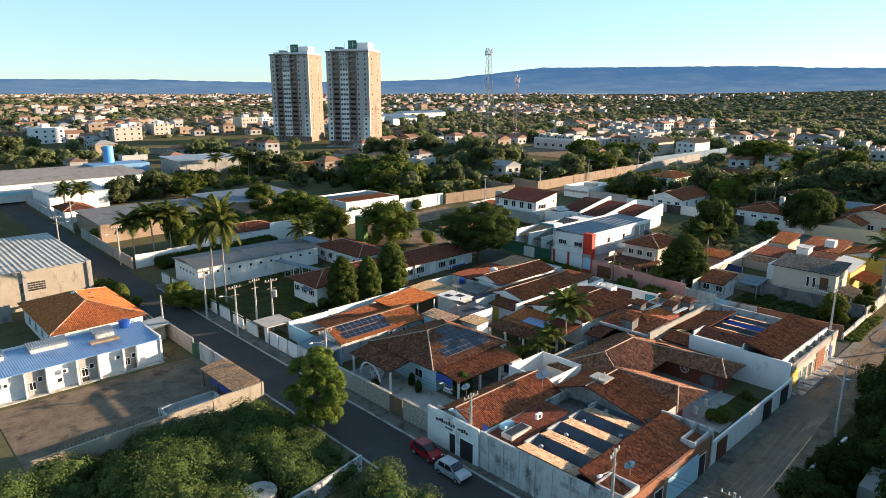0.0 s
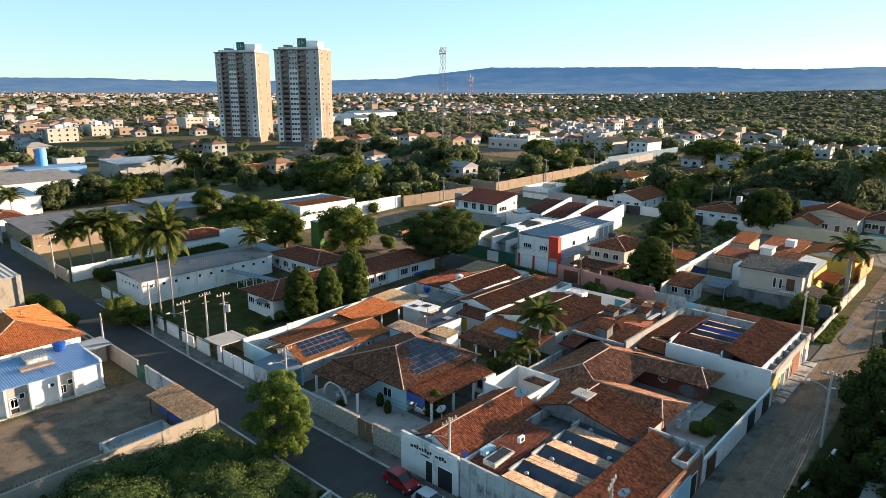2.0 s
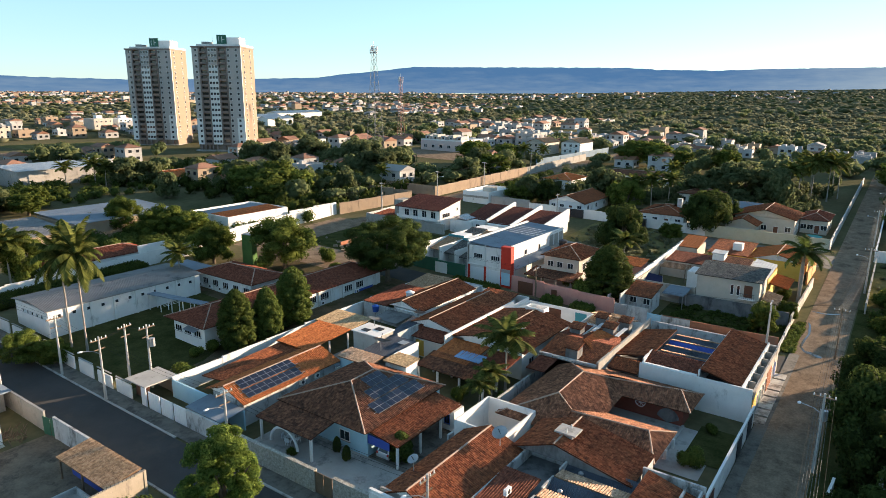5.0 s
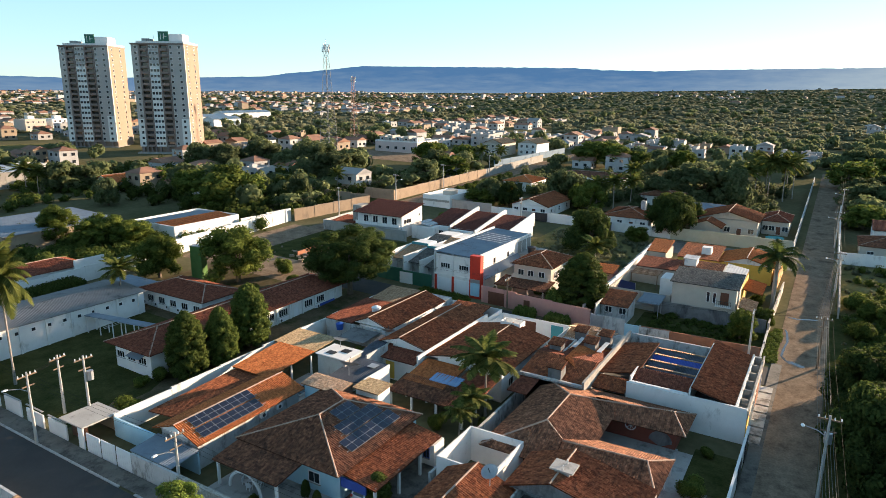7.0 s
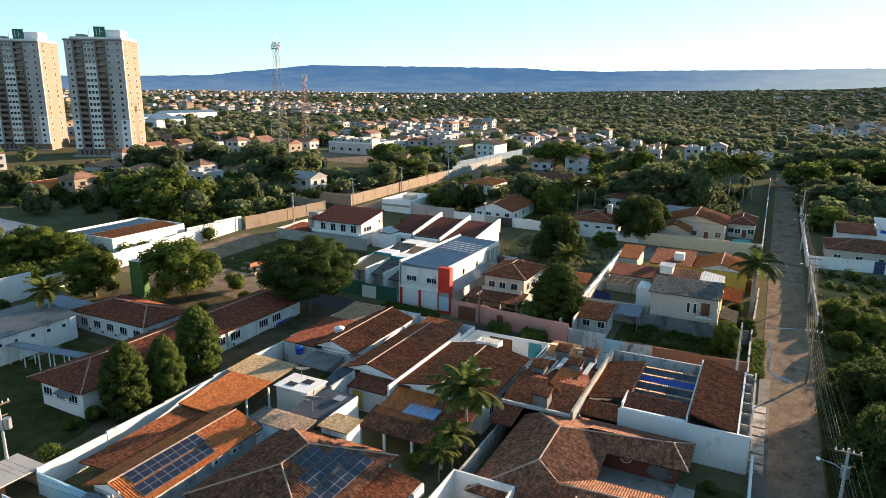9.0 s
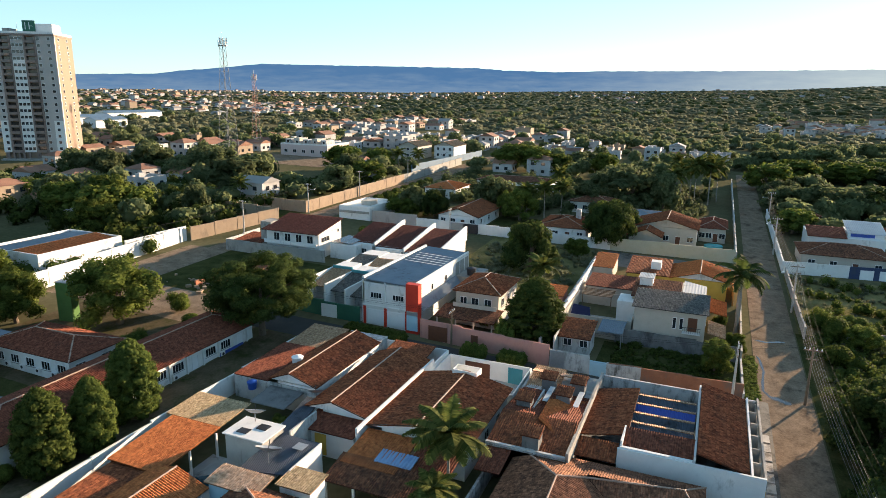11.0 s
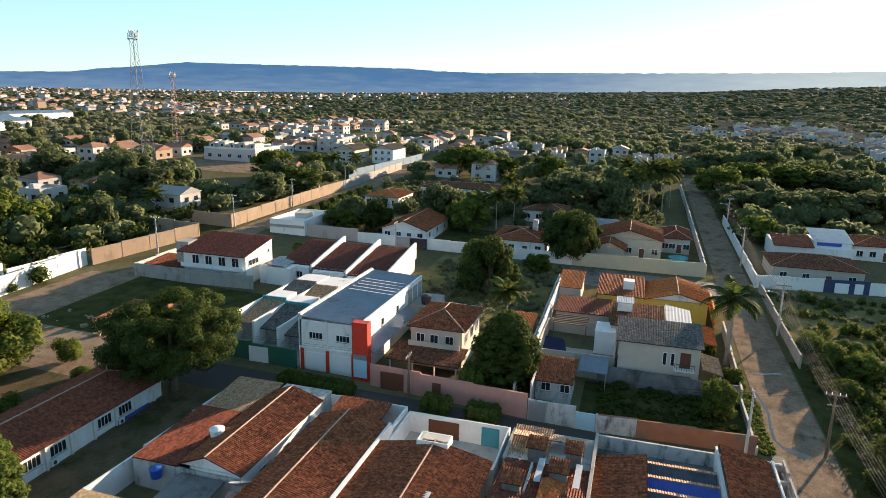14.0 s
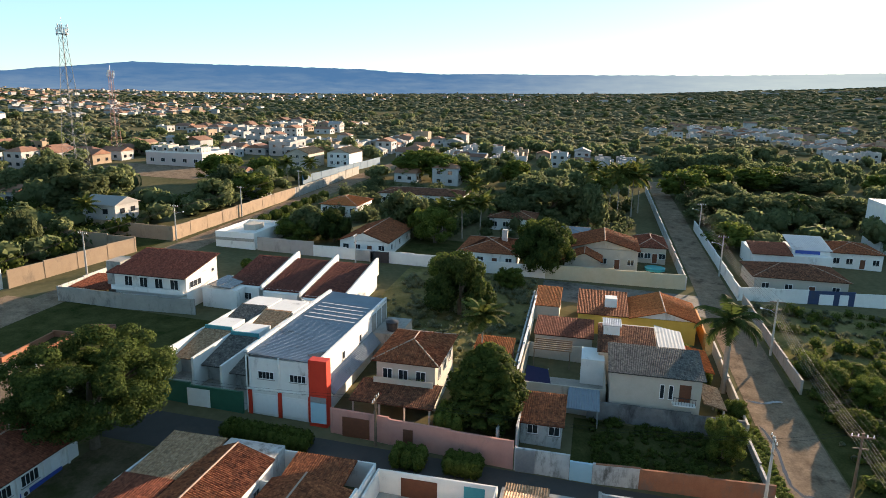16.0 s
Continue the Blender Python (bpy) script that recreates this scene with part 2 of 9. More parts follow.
BLUEPLAST = mat("blue_plastic", ((0.01, 0.06, 0.28), (0.02, 0.09, 0.36)), 0.4, 1.0, bump=0)
WOODPOLE = mat("concrete_pole", ((0.34, 0.33, 0.31), (0.46, 0.44, 0.41)), 0.85, 1.0)
ASPHALT = mat("asphalt", ((0.052, 0.05, 0.049), (0.082, 0.078, 0.074)), 0.9, 0.25, fine=10, dirt=((0.1, 0.085, 0.07), 0.56), dirt_scale=0.16, spec=0.12)
DIRT = mat("dirt_road", ((0.15, 0.11, 0.078), (0.31, 0.23, 0.165)), 0.95, 0.5, fine=4, bump=0.5, spread=0.16, dirt=((0.1, 0.074, 0.055), 0.52), dirt_scale=0.3, spec=0.0)
PAVE = mat("worn_pavement", ((0.11, 0.098, 0.085), (0.22, 0.2, 0.17)), 0.95, 0.6, fine=5, dirt=((0.055, 0.05, 0.043), 0.48), dirt_scale=0.4)
KERB = mat("pale_kerb", ((0.34, 0.33, 0.31), (0.5, 0.49, 0.46)), 0.9, 1.0, dirt=((0.12, 0.11, 0.1), 0.5))
GRASS = mat("dry_grass", ((0.028, 0.038, 0.012), (0.085, 0.08, 0.032)), 0.95, 0.35, fine=4, bump=0.5, spread=0.15, spec=0.0)
DRYGRASS = mat("dry_yellow_grass", ((0.075, 0.08, 0.028), (0.24, 0.195, 0.09)), 0.95, 0.22, fine=3, bump=0.6, spread=0.14, spec=0.0)
LAND = mat("scrub_land", ((0.075, 0.078, 0.04), (0.16, 0.138, 0.08)), 0.95, 0.02, fine=0.9, bump=0.2, spread=0.14, spec=0.0)
EARTH = mat("bare_courtyard_earth", ((0.13, 0.098, 0.072), (0.25, 0.19, 0.14)), 0.95, 0.4, fine=4, bump=0.4, spread=0.16, dirt=((0.06, 0.052, 0.045), 0.52), dirt_scale=0.3, spec=0.0)
LEAF_T = leaf_mat("thicket_leaves", (0.03, 0.056, 0.018), (0.14, 0.19, 0.06))
BARK = mat("bark", ((0.09, 0.065, 0.045), (0.17, 0.13, 0.095)), 0.95, 3.0)
PALMBARK = mat("palm_trunk", ((0.24, 0.21, 0.18), (0.36, 0.32, 0.28)), 0.9, 3.0)
LEAF = leaf_mat("broad_leaves", (0.035, 0.056, 0.013), (0.115, 0.145, 0.034))
LEAF_L = leaf_mat("light_leaves", (0.05, 0.078, 0.015), (0.17, 0.205, 0.045))
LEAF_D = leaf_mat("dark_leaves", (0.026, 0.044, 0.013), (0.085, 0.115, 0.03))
LEAF_P = leaf_mat("palm_fronds", (0.045, 0.065, 0.014), (0.19, 0.2, 0.055))
# base colour paled and greyed to stand in for haze over far scrub
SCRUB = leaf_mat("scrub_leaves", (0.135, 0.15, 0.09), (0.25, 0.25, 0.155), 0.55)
# paler, greyer copy of the dark leaves; its colour stands in for haze
LEAF_F = leaf_mat("haze_paled_leaves", (0.075, 0.1, 0.045), (0.19, 0.215, 0.1), 0.55)
SOIL = mat("trodden_soil_and_grass", ((0.07, 0.06, 0.032), (0.16, 0.12, 0.08)), 0.95, 0.3, fine=3, bump=0.5, spread=0.16, dirt=((0.05, 0.055, 0.02), 0.5), dirt_scale=0.25, spec=0.0)
# wall colour dimmed to offset the sun; front strips kept paler for shade
TOWERC = mat("dimmed_tan_render", ((0.22, 0.155, 0.112), (0.28, 0.2, 0.148)), 0.85, 0.2)
TOWERF = mat("shade_front_lilac_render", ((0.4, 0.36, 0.34), (0.48, 0.44, 0.42)), 0.85, 0.2)


# ---- building blocks of meshes ----
class Shape:
    """Collects faces of one mesh, in world metres."""

    def __init__(self):
        self.v, self.f, self.uv = [], [], []

    def face(self, pts, uv=None):
        k = len(self.v)
        self.v += [tuple(p) for p in pts]
        self.f.append(tuple(range(k, k + len(pts))))
        self.uv += uv or [(0.0, 0.0)] * len(pts)
        return self

    def box(self, x0, x1, y0, y1, z0, z1):
        p = [(x, y, z) for z in (z0, z1) for y in (y0, y1) for x in (x0, x1)]
        for q in ((0, 2, 3, 1), (4, 5, 7, 6), (0, 1, 5, 4), (2, 6, 7, 3), (0, 4, 6, 2), (1, 3, 7, 5)):
            self.face([p[i] for i in q])
        return self

    def obox(self, cx, cy, z0, z1, lx, ly, turn=0.0):
        c, s = math.cos(turn), math.sin(turn)
        p = [(cx + u * lx / 2 * c - v * ly / 2 * s, cy + u * lx / 2 * s + v * ly / 2 * c, z) for z in (z0, z1) for v in (-1, 1) for u in (-1, 1)]
        for q in ((0, 2, 3, 1), (4, 5, 7, 6), (0, 1, 5, 4), (2, 6, 7, 3), (0, 4, 6, 2), (1, 3, 7, 5)):
            self.face([p[i] for i in q])
        return self

    def tube(self, path, radii, sides=8, cap=True):
        """A tapered tube along points."""
        rings = []
        for i, p in enumerate(path):
            p = Vector(p)
            d = (Vector(path[min(i + 1, len(path) - 1)]) - Vector(path[max(i - 1, 0)])).normalized()
            u = d.orthogonal().normalized()
            w = d.cross(u)
            rings.append([p + (u * math.cos(k * math.tau / sides) + w * math.sin(k * math.tau / sides)) * radii[i] for k in range(sides)])
        for r0, r1 in zip(rings, rings[1:]):
            for k in range(sides):
                self.face((r0[k], r0[(k + 1) % sides], r1[(k + 1) % sides], r1[k]))
        if cap:
            self.face(rings[-1])
            self.face(rings[0][::-1])
        return self

    def ellipsoid(self, c, rx, ry, rz, seg=10, rings=6):
        pt = lambda i, j: (c[0] + rx * math.sin(math.pi * j / rings) * math.cos(math.tau * i / seg),
                           c[1] + ry * math.sin(math.pi * j / rings) * math.sin(math.tau * i / seg), c[2] + rz * math.cos(math.pi * j / rings))
        for j in range(rings):
            for i in range(seg):
                q = [pt(i, j), pt(i, j + 1), pt(i + 1, j + 1), pt(i + 1, j)]
                if j == 0:
                    q = q[:3]
                elif j == rings - 1:
                    q = [q[0], q[1], q[3]]
                self.face(q)
        return self

    def ribbed(self, poly, pitch=0.22, height=0.045, thick=0.09, samples=4):
        """A sloping roof face over a convex polygon whose first edge is the eave, with ribs that run up the slope."""
        p = [Vector(q) for q in poly]
        s_dir = (p[1] - p[0]).normalized()
        nrm = Vector((0, 0, 0))
        for i in range(1, len(p) - 1):
            nrm += (p[i] - p[0]).cross(p[i + 1] - p[0])
        nrm.normalize()
        if nrm.z < 0:
            nrm = -nrm
        t_dir = nrm.cross(s_dir)
        if t_dir.z < 0 or (abs(t_dir.z) < 1e-6 and t_dir.dot(p[2] - p[0]) < 0):
            t_dir = -t_dir
        flat = [((q - p[0]).dot(s_dir), (q - p[0]).dot(t_dir)) for q in p]
        lo, hi = min(q[0] for q in flat), max(q[0] for q in flat)
        n = max(2, int(round((hi - lo) / pitch * samples)))
        cols = []
        for i in range(n + 1):
            s = lo + (hi - lo) * min(max(i / n, 1e-5), 1 - 1e-5)
            ts = []
            for (s0, t0), (s1, t1) in zip(flat, flat[1:] + flat[:1]):
                if (s0 - s) * (s1 - s) <= 0 and abs(s1 - s0) > 1e-9:
                    ts.append(t0 + (t1 - t0) * (s - s0) / (s1 - s0))
            if not ts:
                ts = [0.0, 0.0]
            cols.append((s, min(ts), max(ts), height * 0.5 * (1 + math.cos(math.tau * s / pitch))))
        at = lambda s, t, h: p[0] + s_dir * s + t_dir * t + nrm * h
        for (s0, a0, b0, h0), (s1, a1, b1, h1) in zip(cols, cols[1:]):
            self.face((at(s0, a0, h0), at(s1, a1, h1), at(s1, b1, h1), at(s0, b0, h0)), [(s0, a0), (s1, a1), (s1, b1), (s0, b0)])
        low = [q - nrm * thick for q in p]
        self.face([q for q in reversed(low)])
        for i in range(len(p)):
            j = (i + 1) % len(p)
            self.face((low[i], low[j], p[j] + nrm * height * 0.4, p[i] + nrm * height * 0.4))
        return self

    def mesh(self, name, material, base=(0, 0, 0), smooth=False):
        me = bpy.data.meshes.new(name)
        bx, by, bz = base
        me.from_pydata([(x - bx, y - by, z - bz) for x, y, z in self.v], [], self.f)
        if any(u != (0.0, 0.0) for u in self.uv):
            me.uv_layers.new(name="UVMap").data.foreach_set("uv", [c for u in self.uv for c in u])
        if smooth:
            me.polygons.foreach_set("use_smooth", [True] * len(me.polygons))
        me.materials.append(material)
        me.validate()
        return me


def thing(name, label, category, base=(0, 0, 0), group="", kind=""):
    ob = new(name)
    ob.location = base
    ob.empty_display_size = 0.5
    return tagged(ob, label, category, group, kind)


def world_base(ob):
    v = Vector((0, 0, 0))
    while ob:
        v += ob.location
        ob = ob.parent
    return v


def part(name, shape, material, parent, label="", smooth=False):
    """One mesh under a thing or under a part; the shape is in world metres."""
    ob = new(name, shape.mesh(name, material, world_base(parent), smooth))
    ob.parent = parent
    if label:
        ob["label"] = label
    return ob


def solid(name, shape, material, label, category, base=None, group="", kind="", smooth=False):
    """A thing of one mesh."""
    base = base or shape.v[0]
    ob = new(name, shape.mesh(name, material, base, smooth))
    ob.location = base
    return tagged(ob, label, category, group, kind)


# ---- houses ----
class House:
    """A building: an Empty at its base, with walls, roof faces, windows and doors as parts. Heights are over its own ground."""

    def __init__(self, name, label, category, x, y, group=""):
        self.g = gz(x, y)
        self.ob = thing(name, label, category, (x, y, self.g), group)

    def block(self, x0, x1, y0, y1, h, material=None, name="wall", z0=-0.6, label=""):
        return part(name, Shape().box(x0, x1, y0, y1, self.g + z0, self.g + h), material or WHITE, self.ob, label)

    def ring(self, x0, x1, y0, y1, h, material=None, t=0.18, z0=-0.6, name="wall"):
        """Four walls with nothing on top; also parapets."""
        g, m = self.g, material or WHITE
        for a in ((x0, x1, y0, y0 + t), (x0, x1, y1 - t, y1), (x0, x0 + t, y0 + t, y1 - t), (x1 - t, x1, y0 + t, y1 - t)):
            part(name, Shape().box(*a, g + z0, g + h), m, self.ob)

    def slope(self, poly, material, pitch=0.25, height=0.075, name="roof", label=""):
        pts = [(x, y, z + self.g) for x, y, z in poly]
        return part(name, Shape().ribbed(pts, pitch, height), material, self.ob, label)

    def ridge(self, a, b, r=0.095, material=None, name="ridge"):
        a, b = Vector(a) + Vector((0, 0, self.g)), Vector(b) + Vector((0, 0, self.g))
        n = max(2, int((b - a).length / 0.45))
        path = [a.lerp(b, i / n) + Vector((0, 0, 0.02 + 0.018 * (i % 2))) for i in range(n + 1)]
        return part(name, Shape().tube(path, [r * (1 + 0.12 * (i % 2)) for i in range(n + 1)], 6), material or RIDGE, self.ob)

    def gable(self, x0, x1, y0, y1, ze, zr, axis, material, over=0.35, mid=None, ends=None, ridge=True, wall=True):
        """A two-faced roof; axis is that of the ridge. mid: the ridge's place across; ends: the gables' material."""
        g = self.g
        if axis == "x":
            m = (y0 + y1) / 2 if mid is None else mid
            k0, k1 = (zr - ze) / (m - y0), (zr - ze) / (y1 - m)
            a, b = y0 - over, y1 + over
            self.slope([(x0 - over, a, ze - k0 * over), (x1 + over, a, ze - k0 * over), (x1 + over, m, zr), (x0 - over, m, zr)], material)
            self.slope([(x1 + over, b, ze - k1 * over), (x0 - over, b, ze - k1 * over), (x0 - over, m, zr), (x1 + over, m, zr)], material)
            if ridge:
                self.ridge((x0 - over, m, zr), (x1 + over, m, zr))
            if wall:
                for x, w in ((x0, 0.18), (x1, -0.18)):
                    self.gable_end([(x, y0, ze), (x, y1, ze), (x, m, zr - 0.1)], (w, 0), ends)
        else:
            m = (x0 + x1) / 2 if mid is None else mid
            k0, k1 = (zr - ze) / (m - x0), (zr - ze) / (x1 - m)
            a, b = x0 - over, x1 + over
            self.slope([(a, y1 + over, ze - k0 * over), (a, y0 - over, ze - k0 * over), (m, y0 - over, zr), (m, y1 + over, zr)], material)
            self.slope([(b, y0 - over, ze - k1 * over), (b, y1 + over, ze - k1 * over), (m, y1 + over, zr), (m, y0 - over, zr)], material)
            if ridge:
                self.ridge((m, y0 - over, zr), (m, y1 + over, zr))
            if wall:
                for y, w in ((y0, 0.18), (y1, -0.18)):
                    self.gable_end([(x0, y, ze), (x1, y, ze), (m, y, zr - 0.1)], (0, w), ends)

    def gable_end(self, tri, inward, material=None):
        s = Shape()
        a = [(x, y, z + self.g) for x, y, z in tri]
        b = [(x + inward[0], y + inward[1], z) for x, y, z in a]
        s.face(a), s.face(b[::-1])
        for i in range(3):
            j = (i + 1) % 3
            s.face((a[i], a[j], b[j], b[i]))
        part("gable", s, material or WHITE, self.ob)

    def hip(self, x0, x1, y0, y1, ze, zr, axis, material, over=0.5, inset=None, ridges=True):
        x0, x1, y0, y1 = x0 - over, x1 + over, y0 - over, y1 + over
        if axis == "x":
            i = (y1 - y0) / 2 if inset is None else inset
            m = (y0 + y1) / 2
            r0, r1 = (x0 + i, m, zr), (x1 - i, m, zr)
        else:
            i = (x1 - x0) / 2 if inset is None else inset
            m = (x0 + x1) / 2
            r0, r1 = (m, y0 + i, zr), (m, y1 - i, zr)
        a, b, c, d = (x0, y0, ze), (x1, y0, ze), (x1, y1, ze), (x0, y1, ze)
        if axis == "x":
            faces, hips = ([a, b, r1, r0], [c, d, r0, r1], [d, a, r0], [b, c, r1]), ((a, r0), (d, r0), (b, r1), (c, r1))
        else:
            faces, hips = ([d, a, r0, r1], [b, c, r1, r0], [a, b, r0], [c, d, r1]), ((a, r0), (b, r0), (c, r1), (d, r1))
        for f in faces:
            self.slope(f, material)
        if ridges:
            for p, q in (*hips, (r0, r1)):
                if (Vector(p) - Vector(q)).length > 0.5:
                    self.ridge(p, q)

    def opening(self, x, y, z, w, h, face, name="window", frame=None, pane=None, bars=1, sill=True):
        """A window or door in a wall: frame, pane and sill. face: '-x', '+x', '-y' or '+y', the way that it looks."""
        s = 1 if face[0] == "+" else -1
        z += self.g
        flat = face[1] == "x"
        bx = lambda a0, a1, d0, d1, z0, z1: (x + min(s * d0, s * d1), x + max(s * d0, s * d1), y + a0, y + a1, z0, z1) if flat else (
            x + a0, x + a1, y + min(s * d0, s * d1), y + max(s * d0, s * d1), z0, z1)
        ob = part(name, Shape().box(*bx(-w / 2, w / 2, 0.002, 0.02, z, z + h)), pane or GLASS, self.ob)
        fr = Shape()
        t = 0.06
        for q in ((-w / 2 - t, -w / 2, z - t, z + h + t), (w / 2, w / 2 + t, z - t, z + h + t), (-w / 2, w / 2, z - t, z), (-w / 2, w / 2, z + h, z + h + t)):
            fr.box(*bx(q[0], q[1], -0.01, 0.07, q[2], q[3]))
        for k in range(bars):
            c = -w / 2 + w * (k + 1) / (bars + 1)
            fr.box(*bx(c - 0.025, c + 0.025, 0.02, 0.05, z, z + h))
        part("frame", fr, frame or FRAME_W, ob)
        if sill and name == "window":
            part("sill", Shape().box(*bx(-w / 2 - 0.12, w / 2 + 0.12, 0, 0.14, z - t - 0.07, z - t)), CONC, ob)
        return ob

    def door(self, x, y, w, h, face, material=None, z=0.0):
        return self.opening(x, y, z, w, h, face, "door", FRAME_W, material or DOORBROWN, 0, False)

    def post(self, x, y, h, r=0.12, material=None, name="column"):
        part(name, Shape().obox(x, y, self.g - 0.3, self.g + h, 2 * r, 2 * r), material or WHITE, self.ob)


def wall_line(points, h, material, t=0.18, label="white plastered boundary wall", cap=None, group=""):
    """A boundary wall along points, in lengths that step with the ground, with pillars and a coping."""
    x0, y0 = points[0]
    ob = thing("boundary_wall", label, "wall", (x0, y0, gz(x0, y0)), group)
    for (xa, ya), (xb, yb) in zip(points, points[1:]):
        d = math.hypot(xb - xa, yb - ya)
        n = max(1, int(round(d / 7.0)))
        turn = math.atan2(yb - ya, xb - xa)
        for i in range(n):
            u0, u1 = i / n, (i + 1) / n
            cx, cy = xa + (xb - xa) * (u0 + u1) / 2, ya + (yb - ya) * (u0 + u1) / 2
            g = gz(cx, cy)
            hh = h + rng.uniform(-0.06, 0.06)
            part("panel", Shape().obox(cx, cy, g - 0.7, g + hh, d / n - 0.12, t, turn), material, ob)
            part("coping", Shape().obox(cx, cy, g + hh, g + hh + 0.07, d / n - 0.1, t + 0.08, turn), cap or material, ob)
            px, py = xa + (xb - xa) * u0, ya + (yb - ya) * u0
            part("pillar", Shape().obox(px, py, g - 0.7, g + hh + 0.1, 0.26, t + 0.1, turn), material, ob)
    return ob


def strip(name, x0, x1, y0, y1, dz, material, label, category, step=6.0, kind="structure"):
    """A sheet laid over the ground."""
    nx, ny = max(1, int((x1 - x0) / step)), max(1, int((y1 - y0) / step))
    v = [(x0 + (x1 - x0) * i / nx, y0 + (y1 - y0) * j / ny) for j in range(ny + 1) for i in range(nx + 1)]
    me = bpy.data.meshes.new(name)
    me.from_pydata([(x, y, gz(x, y) + dz) for x, y in v], [],
                   [(j * (nx + 1) + i, j * (nx + 1) + i + 1, (j + 1) * (nx + 1) + i + 1, (j + 1) * (nx + 1) + i) for j in range(ny) for i in range(nx)])
    me.materials.append(material)
    return tagged(new(name, me), label, category, kind=kind)


# ---- the ground, out to the horizon ----
def far_rise(x, y, r):
    """How the far plain climbs towards the plateau, most of all in the south-east."""
    if r < 600:
        return 0.0
    up = float(np.interp(math.degrees(math.atan2(y - 20, x - 20)), [-60, -20, -6, -3, 12, 30, 70], [96, 94, 60, 50, 34, 14, 12]))
    return min(1.0, (r - 600) / 2700) * (up + 6 * noise.noise((x / 900, y / 900, 3.0)))



def make_ground():
    rings = [0] + [6 * 1.075 ** i for i in range(92)]
    rings = [r for r in rings if r < 4650] + [4650]
    cx, cy, seg = 90.0, 60.0, 180
    v = [(cx, cy, gz(cx, cy))]
    for r in rings[1:]:
        for k in range(seg):
            x, y = cx + r * math.cos(math.tau * k / seg), cy + r * math.sin(math.tau * k / seg)
            z = gz(x, y)
            if r > 260:
                z += min(1.0, (r - 260) / 500) * 5.0 * noise.noise((x / 420, y / 420, 0.0)) + far_rise(x, y, r)
            v.append((x, y, z))
    f = [(0, 1 + k, 1 + (k + 1) % seg) for k in range(seg)]
    for i in range(len(rings) - 2):
        a, b = 1 + i * seg, 1 + (i + 1) * seg
        f += [(a + k, b + k, b + (k + 1) % seg, a + (k + 1) % seg) for k in range(seg)]
    me = bpy.data.meshes.new("ground")
    me.from_pydata(v, [], f)
    me.materials.append(LAND)
    me.polygons.foreach_set("use_smooth", [True] * len(me.polygons))
    return tagged(new("ground", me), "dry scrub and bare earth plain around the town", "ground", kind="structure")


def far_z(x, y):
    r = math.hypot(x - 90, y - 60)
    z = gz(x, y)
    if r > 260:
        z += min(1.0, (r - 260) / 500) * 5.0 * noise.noise((x / 420, y / 420, 0.0)) + far_rise(x, y, r)
    return z


make_ground()
strip("road", 36.8, 43.2, -60, 330, 0.03, ASPHALT, "dark asphalt street with dusty edges", "road")
strip("road", 17.6, 25.0, -60, 1, 0.02, DIRT, "bare earth at the street corner", "road")
strip("road", 43.2, 330, 17.8, 24.4, 0.035, DIRT, "rutted pale dirt road with damp patches", "road")
strip("road", 103.6, 110.2, 24.4, 100, 0.03, ASPHALT, "narrow worn asphalt street between garden walls", "road")
strip("road", 166, 178, 24.4, 54, 0.03, PAVE, "dusty paved street between white walls", "road")
strip("road", 110, 420, 129.8, 137.0, 0.03, DIRT, "wide sandy street beside a long tan wall", "road")
strip("pavement", 43.45, 45.4, 41.5, 128, 0.12, PAVE, "cracked dark pavement along the street walls", "pavement")
strip("pavement", 43.45, 44.5, 18, 41.5, 0.12, PAVE, "cracked pavement beside a white shop wall", "pavement")
strip("pavement", 44.5, 112, 23.2, 24.6, 0.12, PAVE, "uneven concrete pavement by the dirt road", "pavement")
for x0, x1, y0, y1 in ((43.2, 43.45, 18, 75), (43.2, 43.45, 77.5, 126), (36.5, 36.75, 40, 139)):
    s = Shape()
    y = y0
    while y < y1:
        s.box(x0, x1, y + 0.01, min(y + 1.0, y1), gz(x0, y) - 0.2, gz(x0, y) + 0.14)
        y += 1.0
    solid("kerb", s, KERB, "pale whitewashed concrete kerb stones along the street", "kerb", kind="structure")
strip("lawn", 47, 75, 93, 122, 0.03, GRASS, "patchy dry lawn of the school garden", "lawn")
strip("yard", 49.5, 103.4, 87.1, 95.4, 0.026, SOIL, "trodden brown earth beside a school wing", "yard")
strip("yard", 75.0, 103.4, 104.4, 131.5, 0.024, SOIL, "shaded soil and thin grass behind the school", "yard")
strip("yard", 10, 36, 71, 90, 0.03, EARTH, "bare earth courtyard behind a block wall", "yard")

